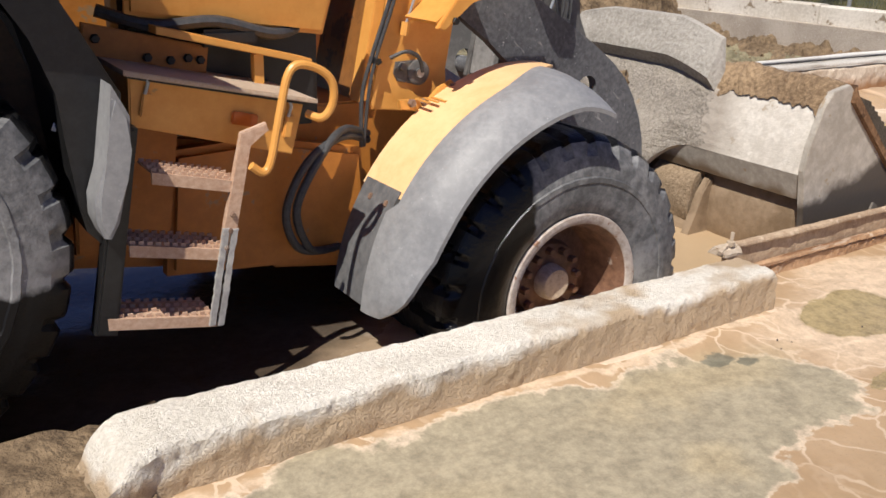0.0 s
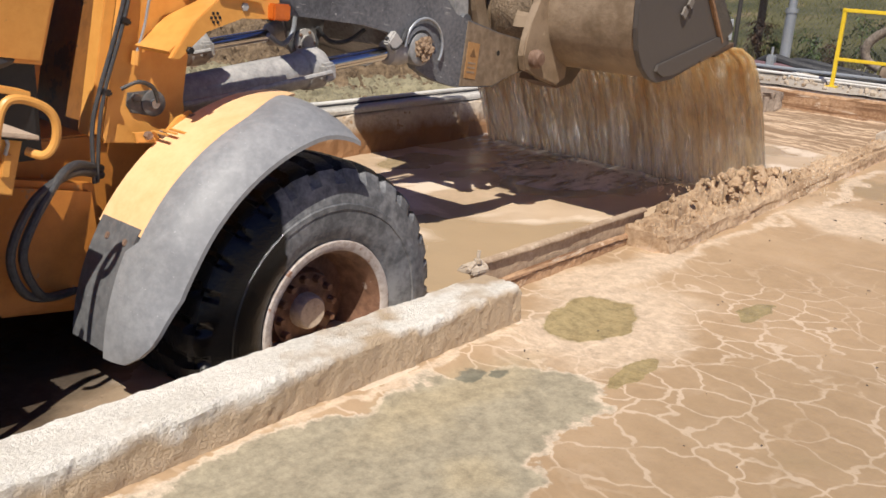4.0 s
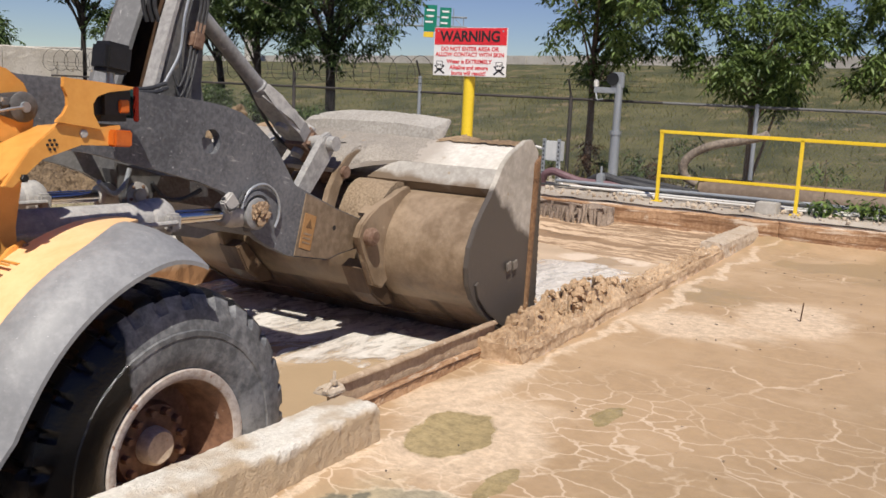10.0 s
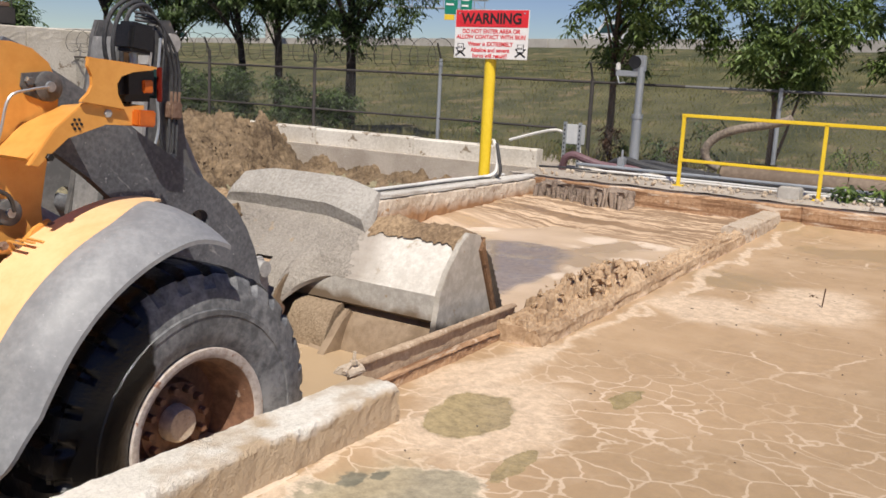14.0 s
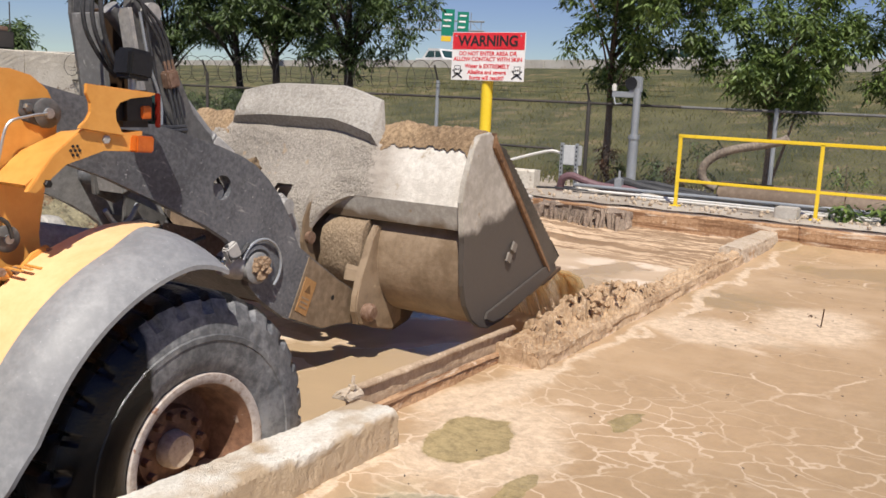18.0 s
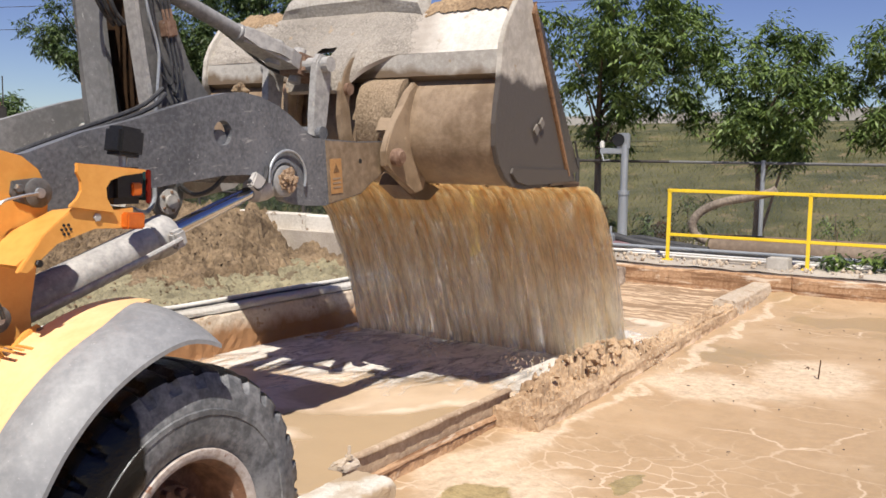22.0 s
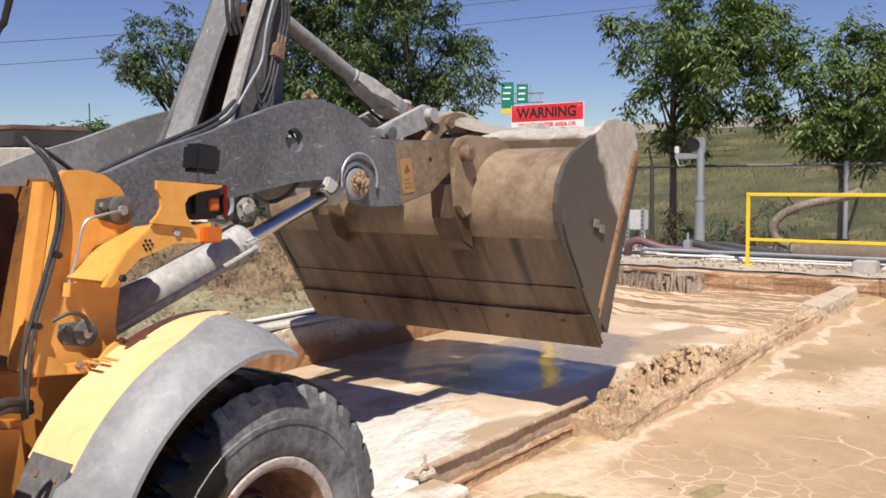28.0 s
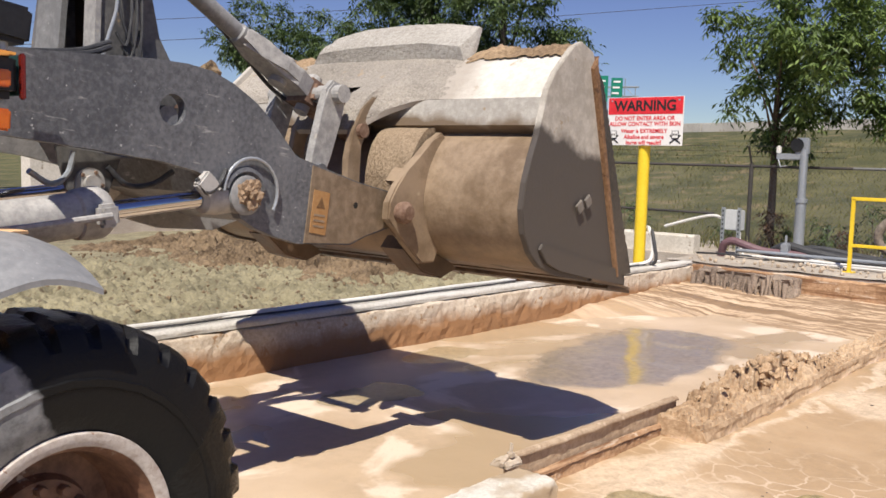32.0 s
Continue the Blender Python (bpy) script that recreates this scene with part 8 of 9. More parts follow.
    for x, y, r, hgt, mat, lab in ((15.9, 6.55, 0.16, 0.75, M_DOCK, "rusty brown seeded dock by the fence"), (15.9, 6.2, 0.22, 0.45, M_LEAF_DARK, "dark leafy weed by the fence"),
                              (16.0, 5.55, 0.28, 0.55, M_LEAF_DARK, "dark leafy weed by the fence"), (15.95, 5.2, 0.2, 0.4, M_DOCK, "rusty brown seeded dock by the fence"),
                              (16.2, 7.6, 0.3, 0.5, M_LEAF_DARK, "dark leafy weed by the fence"), (17.2, 5.2, 0.4, 0.9, M_LEAF_DARK, "dark leafy weed by the fence"),
                              (16.2, 2.4, 0.35, 0.7, M_LEAF, "broad green weed by the fence"), (16.1, -0.6, 0.3, 0.6, M_LEAF, "broad green weed by the fence"), (17.0, 10.2, 0.5, 0.8, M_LEAF_DARK, "dark leafy weed by the fence")):
        b = thing("tall_weed", (x, y, -0.2), lab, "weed", "tall weeds by the fence")
        spots = [(Vector((x + rnd.uniform(-r, r) * 0.6, y + rnd.uniform(-r, r) * 0.8, 0.0 + rnd.uniform(0, hgt))), r * 0.5) for _ in range(8)]
        part("foliage", leaf_cloud(rnd, spots, 420, 0.10, bmesh.new()), mat, b)
        part("stalk", tube([(x, y, -0.25), (x, y + 0.03, hgt)], 0.008, 5), M_BARK, b)
    spots = [(Vector((8.1, 1.27, POND_Z + 0.09)), 0.07)]
    bm = leaf_cloud(rnd, spots, 9, 0.045, bmesh.new())
    tube([(8.1, 1.27, POND_Z), (8.11, 1.26, POND_Z + 0.16)], 0.006, 5, bm)
    lone("pond_weed", bm, M_DOCK, "small dead weed standing in the slurry", "weed")


trees()


def distance():
    # road on the bank: barrier wall, posts, gantry
    wall = thing("road_barrier", (road_x(20), 20, 3.9), "pale concrete road barrier along the embankment", "barrier")
    for k in range(46):
        y = -60 + 6 * k
        a, b = (road_x(y), y), (road_x(y + 5.96), y + 5.96)
        bm = bmesh.new()
        m = Matrix.Translation(((a[0] + b[0]) / 2, (a[1] + b[1]) / 2, 4.23)) @ pose(0, 0, 0, 0, 0, math.degrees(math.atan2(b[1] - a[1], b[0] - a[0])))
        part("barrier_block", turned_box((math.hypot(b[0] - a[0], b[1] - a[1]), 0.4, 0.80), m, 0.05), M_CONC, wall)
    g = thing("sign_gantry", (118, 80, 4), "steel truss gantry with green road signs", "road sign")
    gm = pose(118, 74.5, 0, 0, 0, 32)

    def at(u, z, v=0.0):
        return gm @ Vector((v, u, z))
    for z in (11.9, 13.3):
        for v in (0, 1.2):
            part("chord", tube([at(-4.5, z, v), at(22, z - 0.4, v)], 0.09, 6), M_GALV, g)
    for k in range(17):
        u = -4.0 + 1.55 * k
        part("truss_post", tube([at(u, 11.7), at(u, 14.5 if k % 2 else 13.3)], 0.07, 5), M_GALV, g)
        part("truss_brace", tube([at(u, 11.8), at(u + 1.5, 13.2)], 0.05, 5), M_GALV, g)
    part("gantry_leg", tube([at(21, 2.0, 0.6), at(21, 13.5, 0.6)], 0.35, 10), M_GALV, g)
    for u, w, hgt, z in ((1.0, 1.9, 3.9, 12.9), (-1.25, 1.7, 2.9, 13.1)):
        m = gm @ pose(-0.4, u, z)
        part("sign_panel", turned_box((0.12, w, hgt), m, 0.02), M_GREEN_SIGN, g, "green road sign panel")
        for k in range(3):
            part("text_bar", turned_box((0.04, w * 0.6, 0.26), m @ pose(-0.09, 0.1 * k, hgt * 0.3 - 0.85 * k)), M_WHITE, g)
    part("exit_panel", turned_box((0.12, 1.5, 0.8), gm @ pose(-0.4, 1.2, 10.5), 0.02), material("yellow_exit_panel", (0.7, 0.45, 0.02), (0.75, 0.5, 0.03), 3, 0.5, 0), g, "yellow exit panel")
    lone("light_mast", tube([(64, 61, 3), (64, 61, 20)], 0.5, 12), M_CONC, "tall pale road mast beyond the trees", "mast", smooth=True)
    for x, y, h in ((61.3, 120, 19.6), (75, 120, 12)):
        lone("lamp_pole", tube([(x, y, 3), (x, y, h)], 0.09, 6), M_DARKPOST, "thin far lamp pole", "lamp pole", "far lamp poles")
    pole = thing("utility_pole", (-6, 64, 3), "far wooden utility pole with overhead wires", "utility pole")
    part("mast", tube([(-6, 64, -1), (-6, 64, 8.4)], 0.14, 8), M_BARK, pole)
    for z in (6.9, 8.2):
        part("wire", tube([(-6, 64, z), (18, 58, z + 0.35), (38.3, 46.2, z + 2.6), (70, 20, z + 7.5), (200, -87, z + 28)], 0.022, 4, smooth=6), M_DARKPOST, pole, "thin black overhead wire")
    # block wall and flat trailer at the far end of the bay
    wall2 = thing("wall_blocks", (15.5, 22, 0), "tall pale concrete block wall on the embankment", "wall", kind="structure")
    for k in range(8):
        o = part("wall_panel", rough_bar(0, 4.0, 0, 0.6, 0.6, 3.2, 10, 0.012, 40 + k), M_CONC, wall2)
        o.location, o.rotation_euler = Vector((34.0, 43.0 + 4.02 * k, 0)) - wall2.location, (0, 0, radians(90))
    trailer = thing("flat_trailer", (17, 30, 0), "dark steel trailer deck with rusty sleepers", "trailer")
    part("deck", boxed(12.2, 14.5, 23.0, 34, 2.25, 2.70, 0.03), M_DARKPOST, trailer)
    for k in range(5):
        part("sleeper", boxed(12.2, 14.4, 23.1 + 1.9 * k, 24.6 + 1.9 * k, 2.70, 2.83 + 0.03 * k, 0.02), M_RUST, trailer)
    for y in (23.4, 27.0, 33.0):
        part("leg", boxed(13.9, 14.3, y, y + 0.3, -0.5, 2.25), M_DARKPOST, trailer)


def road_car(name, label, category, paint, size):
    """A road vehicle about the ground point below its middle, nose to -y."""
    l, w, h = size
    car = thing(name, (0, 0, 0), label, category)
    body = slab([(-l / 2, 0.3 * h), (-l / 2, 0.58 * h), (-0.28 * l, 0.62 * h), (0.5 * l, 0.62 * h), (0.5 * l, 0.28 * h)], -w / 2, w / 2, bevel=0.05)
    cab = slab([(-0.27 * l, 0.62 * h), (-0.15 * l, 0.97 * h), (0.18 * l, h), (0.36 * l, 0.62 * h)], -w * 0.44, w * 0.44, bevel=0.05)
    parts = [("body", body, paint), ("cabin", cab, paint), ("roof", slab([(-0.14 * l, 0.975 * h), (0.18 * l, 1.0 * h), (0.18 * l, 1.03 * h), (-0.14 * l, 1.01 * h)], -w * 0.44, w * 0.44), paint)]
    for x0, x1, x2, x3 in ((-0.205, -0.135, -0.02, -0.02), (0.0, 0.0, 0.165, 0.26)):
        for y in (-w * 0.44 - 0.012, w * 0.44 - 0.012):
            parts.append(("side_window", slab([(x0 * l, 0.66 * h), (x1 * l, 0.92 * h), (x2 * l, 0.93 * h), (x3 * l, 0.66 * h)], y, y + 0.024), M_GLASS))
    parts.append(("windscreen", slab([(-0.262 * l, 0.66 * h), (-0.165 * l, 0.94 * h), (-0.15 * l, 0.94 * h), (-0.247 * l, 0.66 * h)], -w * 0.38, w * 0.38), M_GLASS))
    for x in (-0.32 * l, 0.30 * l):
        for y in (-w / 2, w / 2 - 0.2):
            parts.append(("wheel", lathe([(0.33, y), (0.33, y + 0.2)], 18, (x, 0, 0.33)), M_BLACK))
    turn = Matrix.Rotation(radians(90), 4, "Z")
    for nm, bm, mat in parts:
        bmesh.ops.transform(bm, matrix=turn, verts=bm.verts)
        part(nm, bm, mat, car)
    return car


BLUE = material("blue_car_paint", (0.02, 0.06, 0.25), (0.03, 0.08, 0.32), 3, 0.3, 0, coat=0.5)


def box_lorry():
    """A long lorry about the ground point below its middle, nose to -y."""
    lorry = thing("box_lorry", (0, 0, 0), "long white box lorry passing on the far lane", "truck")
    part("cargo_box", boxed(-1.25, 1.25, -4.6, 7.0, 1.25, 3.85, 0.05), M_WHITE, lorry, "long white cargo box")
    part("chassis", boxed(-0.5, 0.5, -6.5, 6.9, 0.85, 1.22, 0.02), M_BLACK, lorry)
    part("cab", boxed(-1.2, 1.2, -7.3, -5.2, 0.7, 3.2, 0.15), M_WHITE, lorry, "white lorry cab")
    part("windscreen", boxed(-1.1, 1.1, -7.33, -7.28, 1.9, 2.9, 0.02), M_GLASS, lorry)
    for y in (-6.6, -4.2, 4.6, 5.8):
        for x in (-1.2, 0.9):
            o = part("wheel", lathe([(0.001, 0), (0.5, 0), (0.5, 0.3), (0.001, 0.3)], 20), M_BLACK, lorry)
            o.location, o.rotation_euler = (x, y, 0.5), (0, 0, radians(-90))
    return lorry


CARS = [(box_lorry(), 12.37, 27.0, 9.0), (road_car("car", "blue car passing on the road above the embankment", "car", BLUE, (4.6, 1.8, 1.75)), 15.944, 40.0, -3.0),
        (road_car("pickup_truck", "white pickup truck passing on the far lane", "truck", M_WHITE, (5.6, 2.0, 2.2)), 16.9, 20.0, 9.0),
        (road_car("van", "white van passing on the far lane", "van", M_WHITE, (6.0, 2.1, 2.6)), 13.2, 20.0, 9.0),
        (road_car("van", "white van with dark windows on the far lane", "van", M_WHITE, (5.2, 2.0, 2.3)), 18.15, 27.0, 9.0)]


distance()


# ---- falling water and foam ----
FALL_TOP = 2.05


def water_curtain():
    """Upright ribbons of falling water, each standing below its own stretch of the bucket's lip; while nothing pours they lie sunk in the pit."""
    rnd = random.Random(6)
    made = []
    n = 26
    ya, yb = 2.98, 6.15
    group = thing("falling_water", (6.6, YC, -2.7), "sheet of muddy water pouring off the bucket lip", "water")
    for layer in range(2):
        for k in range(n):
            y0 = ya + (yb - ya) * k / n - rnd.uniform(0.0, 0.03)
            y1 = ya + (yb - ya) * (k + 1) / n + rnd.uniform(0.0, 0.03)
            bm = bmesh.new()
            m = 26
            rows = []
            for i in range(m + 1):
                d = FALL_TOP * i / m
                x = 0.86 * math.sqrt(d) + 0.06 * layer
                th = 0.02 + 0.015 * fbm(k * 3.1 + layer, d * 3)
                w = 1 - 0.10 * abs(fbm(k * 1.7, d * 2.5, layer)) - 0.06 * d * rnd.random()
                c, hw = (y0 + y1) / 2 + 0.02 * fbm(k, d * 1.5, layer * 4), (y1 - y0) / 2 * w
                xx = x + 0.03 * fbm(k * 2.2, d * 4, layer + 7)
                rows.append([bm.verts.new(q) for q in ((xx - th, c, -d), (xx, c - hw, -d), (xx + th, c, -d), (xx, c + hw, -d))])
            for p, q in zip(rows, rows[1:]):
                for j in range(4):
                    bm.faces.new((p[j], p[(j + 1) % 4], q[(j + 1) % 4], q[j]))
            bm.faces.new(rows[0]), bm.faces.new(rows[-1][::-1])
            ob = part("water_ribbon", bm, M_FALL, group, "", True)
            made.append((ob, (y0 + y1) / 2, layer, rnd.uniform(0, 6.28)))
    return group, made


CURTAIN = water_curtain()


def mud_fall():
    """The thick last of a load: ropes of brown mud close under the lip."""
    rnd = random.Random(15)
    made = []
    group = thing("falling_mud", (6.6, YC, -2.7), "thick brown mud sliding off the bucket lip", "mud")
    n, m, ya, yb = 15, 22, 3.0, 6.1
    for k in range(n):
        y0 = ya + (yb - ya) * k / n - rnd.uniform(0.01, 0.05)
        y1 = ya + (yb - ya) * (k + 1) / n + rnd.uniform(0.01, 0.05)
        bm, rows = bmesh.new(), []
        long = FALL_TOP * rnd.uniform(0.9, 1.0)
        for i in range(m + 1):
            d = long * i / m
            th = 0.035 + 0.03 * fbm(k * 3.1, d * 3.5)
            c, hw = (y0 + y1) / 2 + 0.03 * fbm(k, d * 1.5, 4), (y1 - y0) / 2 * (1 - 0.16 * abs(fbm(k * 1.7, d * 3, 2)))
            x = 0.80 * math.sqrt(d) - 0.06 + 0.05 * fbm(k * 2.2, d * 4, 7)
            rows.append([bm.verts.new(q) for q in ((x - th, c, -d), (x, c - hw, -d), (x + th, c, -d), (x, c + hw, -d))])
        for p, q in zip(rows, rows[1:]):
            for j in range(4):
                bm.faces.new((p[j], p[(j + 1) % 4], q[(j + 1) % 4], q[j]))
        bm.faces.new(rows[0]), bm.faces.new(rows[-1][::-1])
        made.append((part("mud_rope", bm, M_MUD_FALL, group, "", True), rnd.uniform(0, 0.25)))
    return group, made


M_MUD_FALL = material("falling_brown_mud", (0.17, 0.088, 0.038), (0.44, 0.27, 0.135), 8, 0.35, 0.6, 22, spots=(0.50, 0.36, 0.22), spot_scale=7, spot_at=0.66, depth=0.02)
MUD = mud_fall()


def foam_sheets():
    rnd = random.Random(19)
    made = []
    for k in range(29):
        cx, cy = rnd.uniform(5.0, 10.0), rnd.uniform(3.2, 6.1)
        if k >= 22:
            cx, cy = rnd.uniform(3.9, 5.4), rnd.uniform(3.2, 4.3)
        bm = bmesh.new()
        n, r0 = 40, rnd.uniform(0.55, 1.25) * (0.6 if k >= 22 else 1.0)
        rim = []
        for i in range(n):
            a = 2 * math.pi * i / n
            r = r0 * (1 + 0.55 * fbm(math.cos(a) * 1.3 + k * 5, math.sin(a) * 1.3, 2) + 0.2 * fbm(math.cos(a) * 5 + k, math.sin(a) * 5, 8))
            rim.append((r * math.cos(a) * 1.25, r * math.sin(a)))
        rings = []
        for s, z in ((1.0, -0.012), (0.93, 0.0), (0.6, 0.004), (0.25, 0.006)):
            rings.append([bm.verts.new((x * s, y * s, z + 0.006 * fbm(x * s * 4 + k, y * s * 4))) for x, y in rim])
        for p, q in zip(rings, rings[1:]):
            for i in range(n):
                bm.faces.new((p[i], p[(i + 1) % n], q[(i + 1) % n], q[i]))
        bm.faces.new(rings[-1])
        ob = lone("foam_sheet", bm, M_FOAM, "milky white foam drifting on the muddy water", "foam", "foam on the wash water", smooth=True)
        ob.location = (cx, cy, WATER_Z - 0.1)
        # the near patches gather later and stay longer
        made.append((ob, cx, cy, rnd.uniform(-1, 1), 2.2 if k >= 22 else 0.0))
    return made


FOAM = foam_sheets()


def churned_water():
    """Rough foaming swells where a load has just fallen; they sink away as the pit calms."""
    made = []
    for k, (cx, cy, rx, ry) in enumerate(((7.1, 4.2, 1.1, 0.95), (7.5, 5.1, 1.2, 0.8), (6.7, 5.3, 0.9, 0.7), (7.7, 3.6, 0.9, 0.6))):
        bm = bmesh.new()
        nx, ny = 90, 74

        def swell(x, y):
            r = math.hypot(x / rx, y / ry)
            a = 0.075 * abs(fbm(x * 1.7 + k * 7, y * 1.9, 3)) + 0.05 * (0.5 - abs(fbm(x * 4 + k, y * 4.5, 6))) + 0.022 * fbm(x * 11, y * 12, k)
            return (a + 0.03) * max(0.0, 1 - r ** 3) - 0.05 * max(0.0, r - 0.75)
        field(-rx * 1.1, rx * 1.1, -ry * 1.1, ry * 1.1, nx, ny, swell, bm)
        ob = lone("churned_water", bm, M_CHURN, "rough foaming muddy water where the load fell", "water", "churned wash water", smooth=True)
        made.append((ob, cx, cy, k))
    return made


CHURN = churned_water()


def splashes():
    """Clouds of drops where the water lands."""
    rnd = random.Random(41)
    made = []
    for k in range(4):
        bm = bmesh.new()
        for _ in range(110):
            r = abs(rnd.gauss(0, 0.16))
            a = rnd.uniform(0, 6.28)
            p = Vector((r * math.cos(a), 1.3 * r * math.sin(a), abs(rnd.gauss(0, 0.13)) * max(0.15, 1 - r * 2)))
            s = rnd.uniform(0.002, 0.007)
            q = bmesh.ops.create_icosphere(bm, subdivisions=1, radius=s)
            for v in q["verts"]:
                v.co = Vector((v.co.x, v.co.y, v.co.z * 1.7)) + p
        ob = lone("splash", bm, M_FOAM_DROPS, "spray of muddy drops where the water lands", "splash", kind="stuff")
        made.append((ob, Vector(((7.35, 2.95), (7.7, 2.55), (7.1, 3.6), (7.2, 4.6))[k]), k))
    return made


M_FOAM_DROPS = material("muddy_drops", (0.50, 0.38, 0.25), (0.64, 0.52, 0.38), 9, 0.3, 0)
SPLASHES = splashes()


# ---- what moves ----
# seconds, lift arm angle, bucket angle, in degrees
ARM_ROWS = [(0.0, -42.0, 12.0), (0.5, -38.5, 9.5), (1.0, -34.5, 8.0), (1.5, -30.3, 8.0), (2.0, -25.9, 7.0), (2.5, -21.2, 7.5), (3.5, -12.0, 6.5), (4.5, -2.9, 4.0), (5.0, 1.6, 1.0), (5.5, 4.6, -4.0),
            (6.0, 6.6, -11.0), (6.5, 7.3, -24.0), (7.0, 7.5, -38.0), (7.5, 7.4, -50.0), (8.0, 7.1, -62.5), (8.5, 2.3, -60.5), (9.0, -2.5, -55.0), (9.5, -8.9, -46.0), (10.0, -15.6, -38.0), (10.5, -22.1, -33.0),
            (11.0, -28.1, -27.0), (11.5, -34.3, -22.5), (12.0, -40.5, -20.0), (12.5, -42.0, -20.5), (13.0, -42.3, -20.5), (13.5, -42.3, -19.0)]
ARM_ROWS_2 = [(14.5, -42.3, -4.0), (15.5, -42.3, 10.0), (16.0, -42.0, 9.5), (16.5, -38.7, 8.0), (17.0, -34.8, 6.5), (17.5, -30.4, 8.2), (18.0, -26.1, 8.3), (18.5, -21.6, 8.3), (19.0, -17.0, 7.8), (19.5, -12.8, 7.0), (20.0, -9.3, 5.2),
              (20.5, -5.1, 4.0), (21.0, -0.4, 2.7), (21.5, 3.7, 0.0), (22.0, 5.9, -6.0), (22.5, 6.7, -15.8), (23.0, 6.8, -28.5), (23.5, 6.9, -42.3), (24.0, 7.1, -56.5), (24.5, 8.0, -60.0), (26.5, 8.0, -63.0)]
ARM_ROWS_3 = [(27.0, 8.0, -63.2), (28.0, 7.9, -63.0), (28.5, 7.9, -63.2), (29.0, 7.9, -62.0), (29.5, 8.2, -59.3), (30.0, 8.6, -55.3), (30.5, 8.8, -48.5), (31.0, 7.1, -37.0), (31.5, -0.5, -25.3), (32.0, -8.4, -18.2)]
BACKING = [(0.0, 0.0), (28.7, 0.0), (29.0, 0.03), (29.5, 0.125), (30.0, 0.31), (30.5, 0.60), (31.0, 0.925), (31.5, 1.30), (32.0, 1.63)]

# seconds, turn about the axle in degrees, step to the side
SWING = [(0.0, 0.0, 0.0), (29.0, 0.0, 0.0), (30.0, 0.3, 0.0), (30.5, 0.8, 0.0), (31.0, 1.5, -0.035), (31.5, 2.8, -0.11), (32.0, 4.0, -0.145)]


def eased(rows, t, col):
    return float(np.interp(t, [r[0] for r in rows], [r[col] for r in rows]))


def meet(a, ra, b, rb, side):
    """Where two circles in x and z meet; side picks which of the two."""
    a, b = Vector(a), Vector(b)
    d = b - a
    n = max(d.length, 1e-6)
    n_c = min(n, ra + rb - 1e-4)
    u = (ra * ra - rb * rb + n_c * n_c) / (2 * n_c)
    h = math.sqrt(max(ra * ra - u * u, 0.0))
    e = d / n
    return a + e * u + Vector((-e.y, e.x)) * h * side


def turn2(p, deg):
    c, s = math.cos(radians(deg)), math.sin(radians(deg))
    return Vector((p[0] * c - p[1] * s, p[0] * s + p[1] * c))


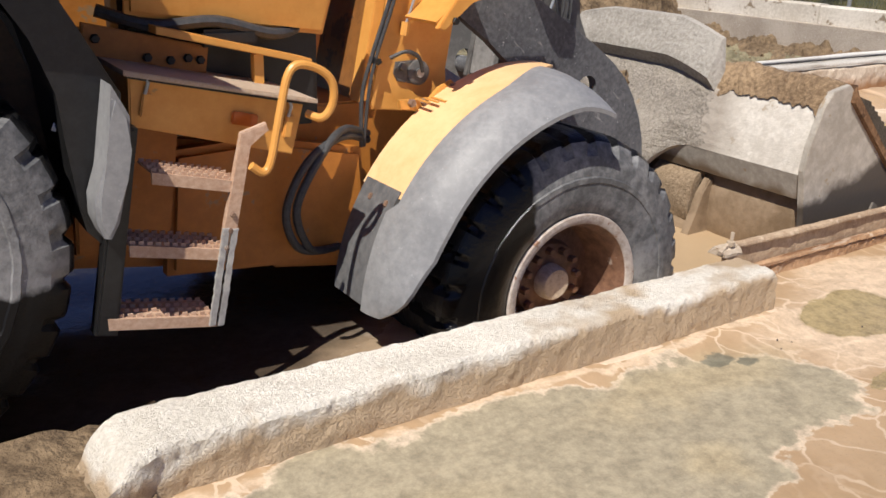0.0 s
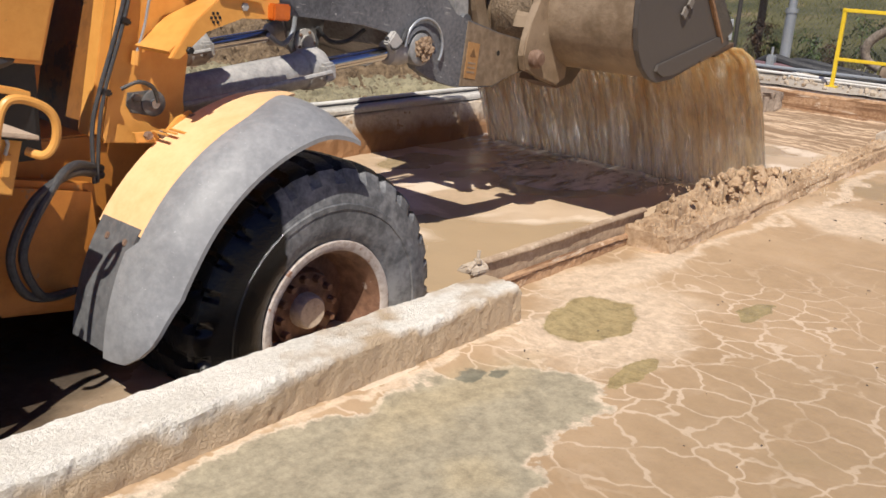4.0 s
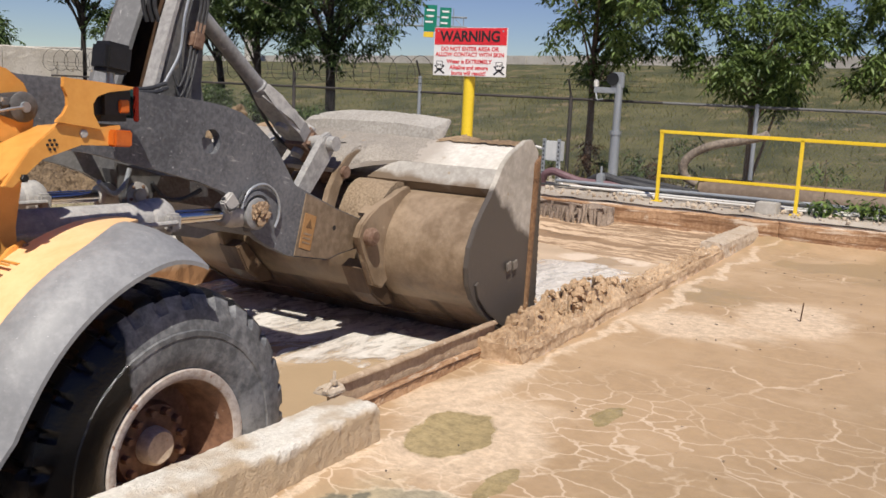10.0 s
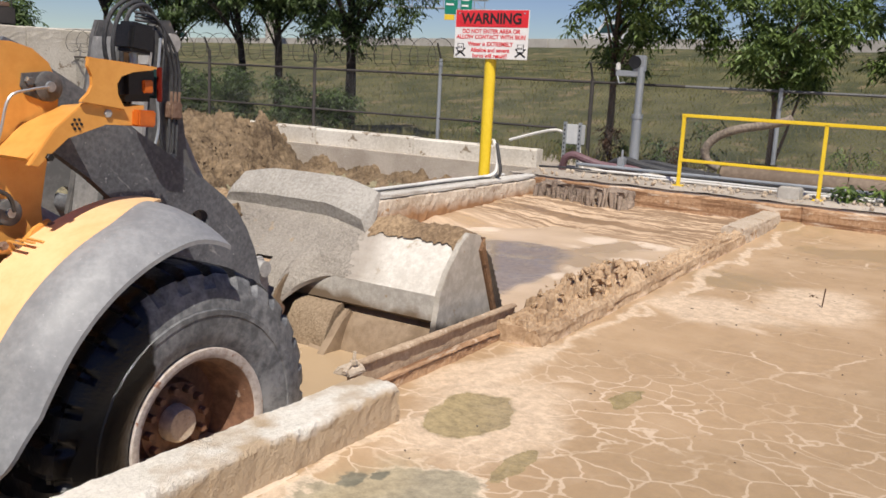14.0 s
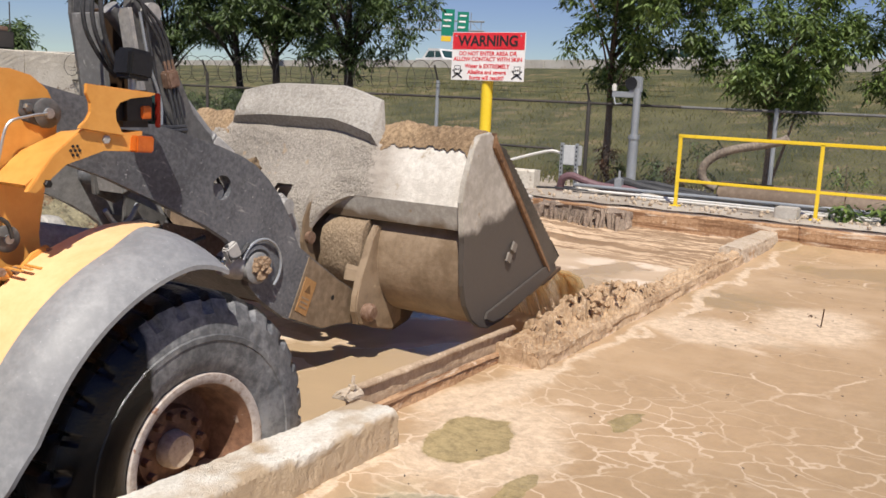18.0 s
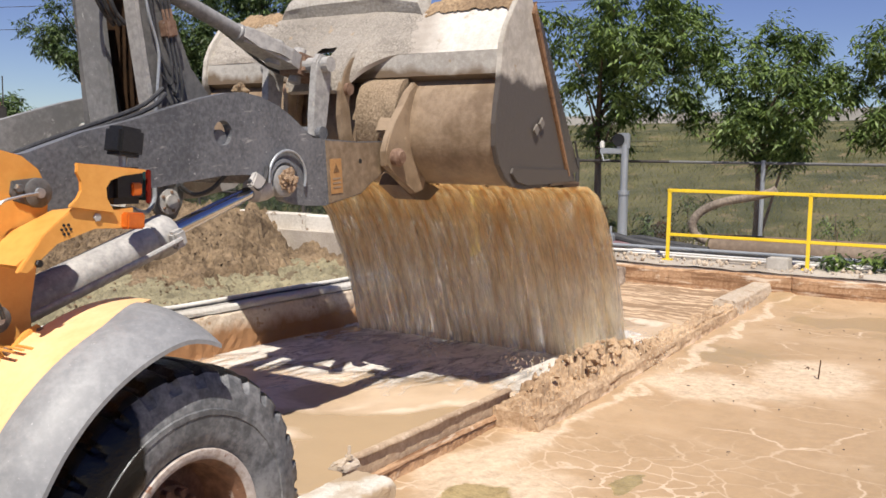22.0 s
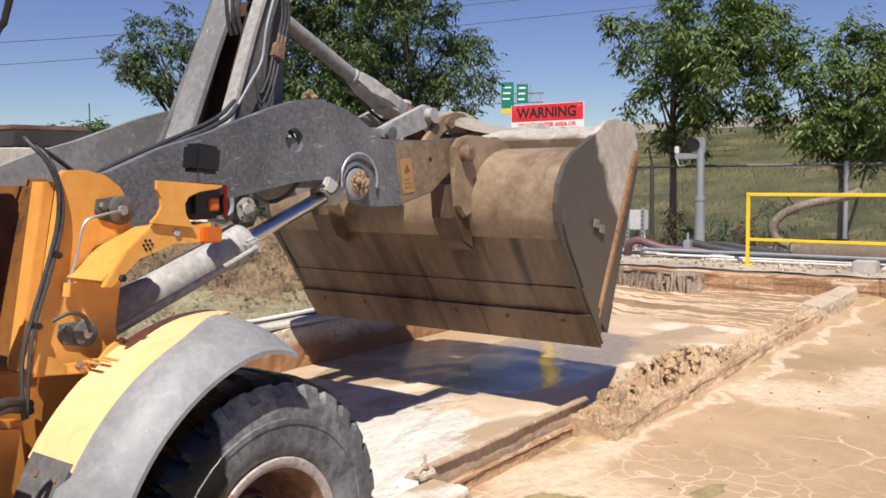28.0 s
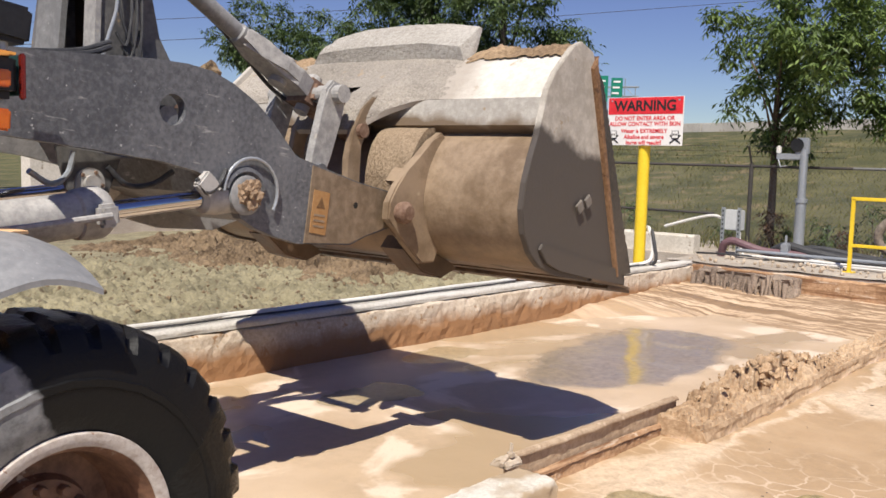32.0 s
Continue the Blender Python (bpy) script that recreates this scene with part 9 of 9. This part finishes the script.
def motions():
    rows = ARM_ROWS + ARM_ROWS_2 + ARM_ROWS_3
    times = sorted({r[0] for r in rows} | {k * 0.5 for k in range(65)})
    slope = math.atan(0.225)
    # the whole machine rolls back up the ramp at the end
    back = [(t, eased(BACKING, t, 1)) for t in sorted({r[0] for r in BACKING} | {29.25, 29.75, 30.25})]
    # it steers as it goes, so the front swings about its axle
    rows_back = []
    for t, s in back:
        axle = Matrix.Translation((HUB.x - s * math.cos(slope), YC, 0))
        swing = axle @ Matrix.Rotation(radians(eased(SWING, t, 1)), 4, "Z") @ axle.inverted()
        rows_back.append((t, Matrix.Translation((0, eased(SWING, t, 2), 0)) @ swing @ Matrix.Translation(BASE + Vector((-s * math.cos(slope), 0, s * math.sin(slope))))))
    walk(loader, rows_back)
    for ob, hub, y in WHEELS:
        walk(ob, [(t, pose(hub.x - BASE.x, y - BASE.y, hub.z - BASE.z, 0, 24 - math.degrees(s / TYRE_R), 0)) for t, s in back])

    def at(p, deg):
        return pose(p[0] - BASE.x, -BASE.y, p[1] - BASE.z, 0, -deg, 0)

    keys = {k: [] for k in ("arm", "bucket", "crank", "bar", "lever", "link", "barrel", "rod")}
    lips = []
    for t in times:
        a, b = eased(rows, t, 1), eased(rows, t, 2)
        piv = Vector(PIVOT)
        pin = piv + turn2(BUCKET_PIN, a)
        knuckle = pin + turn2(KNUCKLE, b)
        foot = piv + turn2(LEVER, a)
        crank = piv + turn2(CRANK, a)
        joint = meet(foot, LEVER_R, knuckle, LINK_L, 1)
        top = meet(crank, CRANK_R, joint, BAR_L, 1)
        keys["arm"].append((t, at(piv, a)))
        keys["bucket"].append((t, at(pin, b)))
        d = top - crank
        keys["crank"].append((t, at(crank, math.degrees(math.atan2(d.y, d.x)) - 90)))
        d = joint - foot
        keys["lever"].append((t, at(foot, math.degrees(math.atan2(d.y, d.x)) - 90)))
        d = knuckle - joint
        keys["link"].append((t, at(joint, math.degrees(math.atan2(d.y, d.x)) - 90)))
        d = joint - top
        # turned bodies have their long way on +y: stand them along d, in the plane of the arms
        def along(p, d, y):
            return pose(p[0] - BASE.x, y - BASE.y, p[1] - BASE.z, 0, -math.degrees(math.atan2(d.y, d.x)), 0) @ pose(0, 0, 0, 0, 0, -90)
        keys["bar"].append((t, along(top, d, YC)))
        eye = piv + turn2(LIFT_PIN, a)
        d = eye - Vector(LIFT_BASE)
        keys["barrel"].append((t, lambda y, d=d: along(LIFT_BASE, d, y)))
        keys["rod"].append((t, lambda y, d=d, eye=eye: along(eye, d, y)))
        s = eased(BACKING, t, 1)
        lip = pin + turn2((1.60, -0.03), b) + Vector((-s * math.cos(slope), s * math.sin(slope)))
        lips.append((t, lip, b))
    for ob in ARMS:
        walk(ob, keys["arm"])
    walk(BUCKET, keys["bucket"])
    for ob, k in zip(CRANK_PARTS, ("crank", "bar", "lever", "link")):
        walk(ob, keys[k])
    for barrel, rod, y in CYLINDERS:
        walk(barrel, [(t, f(y)) for t, f in keys["barrel"]])
        walk(rod, [(t, f(y)) for t, f in keys["rod"]])
    # water: the ribbons hang at the lip while it pours, then drop into the pit
    group, ribbons = CURTAIN
    pour = [(1.4, 7.5), (17.2, 23.75)]
    sunk = WATER_Z - 0.12
    for ob, y, layer, phase in ribbons:
        far = (y - 2.98) / 3.17
        out = []
        for t in sorted(set(times) | {7.25, 7.75, 23.75, 24.25}):
            _, lip, b = min(lips, key=lambda q: abs(q[0] - t))
            x = eased([(q[0], q[1].x) for q in lips], t, 1)
            z = eased([(q[0], q[1].y) for q in lips], t, 1)
            on = 0.0
            for k, (s0, s1) in enumerate(pour):
                start = s0 + (2.6 if k == 0 else 2.0) * far ** 0.8
                if start <= t <= s1 - 0.25 * layer:
                    on = 1.0
            hang = z - 0.02 if on else sunk
            gone = 0.0
            for s0, s1 in pour:
                if s1 - 0.25 < t < s1 + 0.3 and on:
                    gone = (t - (s1 - 0.25)) * 0.6
            xx = min(max(x, 5.6), 7.1) + 0.01 * math.sin(5 * t + phase)
            out.append((t, Matrix.Translation(Vector((xx, 0, max(sunk, hang - gone))) - group.location)))
        walk(ob, out)
    group, ropes = MUD
    for ob, lag in ropes:
        out = []
        for t in sorted(set(times) | {22.6, 22.75, 23.25, 23.6}):
            x = eased([(q[0], q[1].x) for q in lips], t, 1)
            z = eased([(q[0], q[1].y) for q in lips], t, 1)
            hang = z - 0.02 if 22.6 + 0.3 * lag <= t <= 23.5 else sunk
            out.append((t, Matrix.Translation(Vector((min(max(x, 5.6), 7.1), 0, max(sunk, hang))) - group.location)))
        walk(ob, out)
    for ob, p, k in SPLASHES:
        out = []
        for j in range(129):
            t = j * 0.25
            up = any(s0 + 2.2 < t < s1 + 0.3 for s0, s1 in pour)
            z = WATER_Z + 0.05 * math.sin(9 * t + 2 * k) + (0.16 if k < 2 else 0.02) if up else -1.6
            out.append((t, pose(p.x + 0.04 * math.sin(5 * t + k), p.y + 0.04 * math.cos(7 * t + k), z, 0, 0, 40 * math.sin(3 * t + k))))
        walk(ob, out)
    # traffic on the road: each vehicle passes y = 44 at its own time
    for car, t0, speed, lane in CARS:
        walk(car, [(t, pose(road_x(44 - speed * (t - t0)) + lane, 44 - speed * (t - t0), 3.86, 0, 0, -15.1)) for t in (0.0, 8.0, 16.0, 24.0, 32.0)])
    # foam spreads after each load and sinks away
    for ob, x, y, d, late in FOAM:
        out = []
        for t in times:
            up = 0.0
            for s0, s1 in ((3.9 + 0.8 * abs(d) + (9 if x < 6.6 else 0), 7.7), (19.6 + 0.8 * abs(d) + (9 if x < 6.6 else 0), 23.9), (7.6 + late + 0.6 * abs(d) + (1.1 if x < 6.4 else 0), 11.6 + 0.6 * late + d), (23.75 + 0.5 * late + 0.7 * abs(d) + (1.0 if x < 6.4 else 0), 27.55 + 0.3 * d + 0.9 * late)):
                if s0 <= t <= s1:
                    up = 1.0 - max(0.0, (t - s1 + 1.5) / 1.5) * 0.35
            out.append((t, pose(x + 0.02 * d * t, y, WATER_Z - 0.05 + 0.064 * up, 0, 0, 4 * d * math.sin(t * 0.4))))
        walk(ob, out)

    # the churned swells rise under the falling load and settle after it
    for ob, x, y, k in CHURN:
        out = []
        for j in range(129):
            t = j * 0.25
            up = max([0.0] + [min(1.0, max(0.0, (t - s0 - 0.2 * k) / 0.8)) * min(1.0, max(0.0, (s1 - t) / 1.2)) for s0, s1 in ((6.9, 9.6), (23.1, 26.2))])
            out.append((t, pose(x + 0.10 * up * math.sin(1.7 * t + k), y + 0.05 * math.sin(2.3 * t + 2 * k), WATER_Z - 0.17 + 0.17 * up, 0, 0, 5 * math.sin(1.3 * t + k))))
        walk(ob, out)


motions()
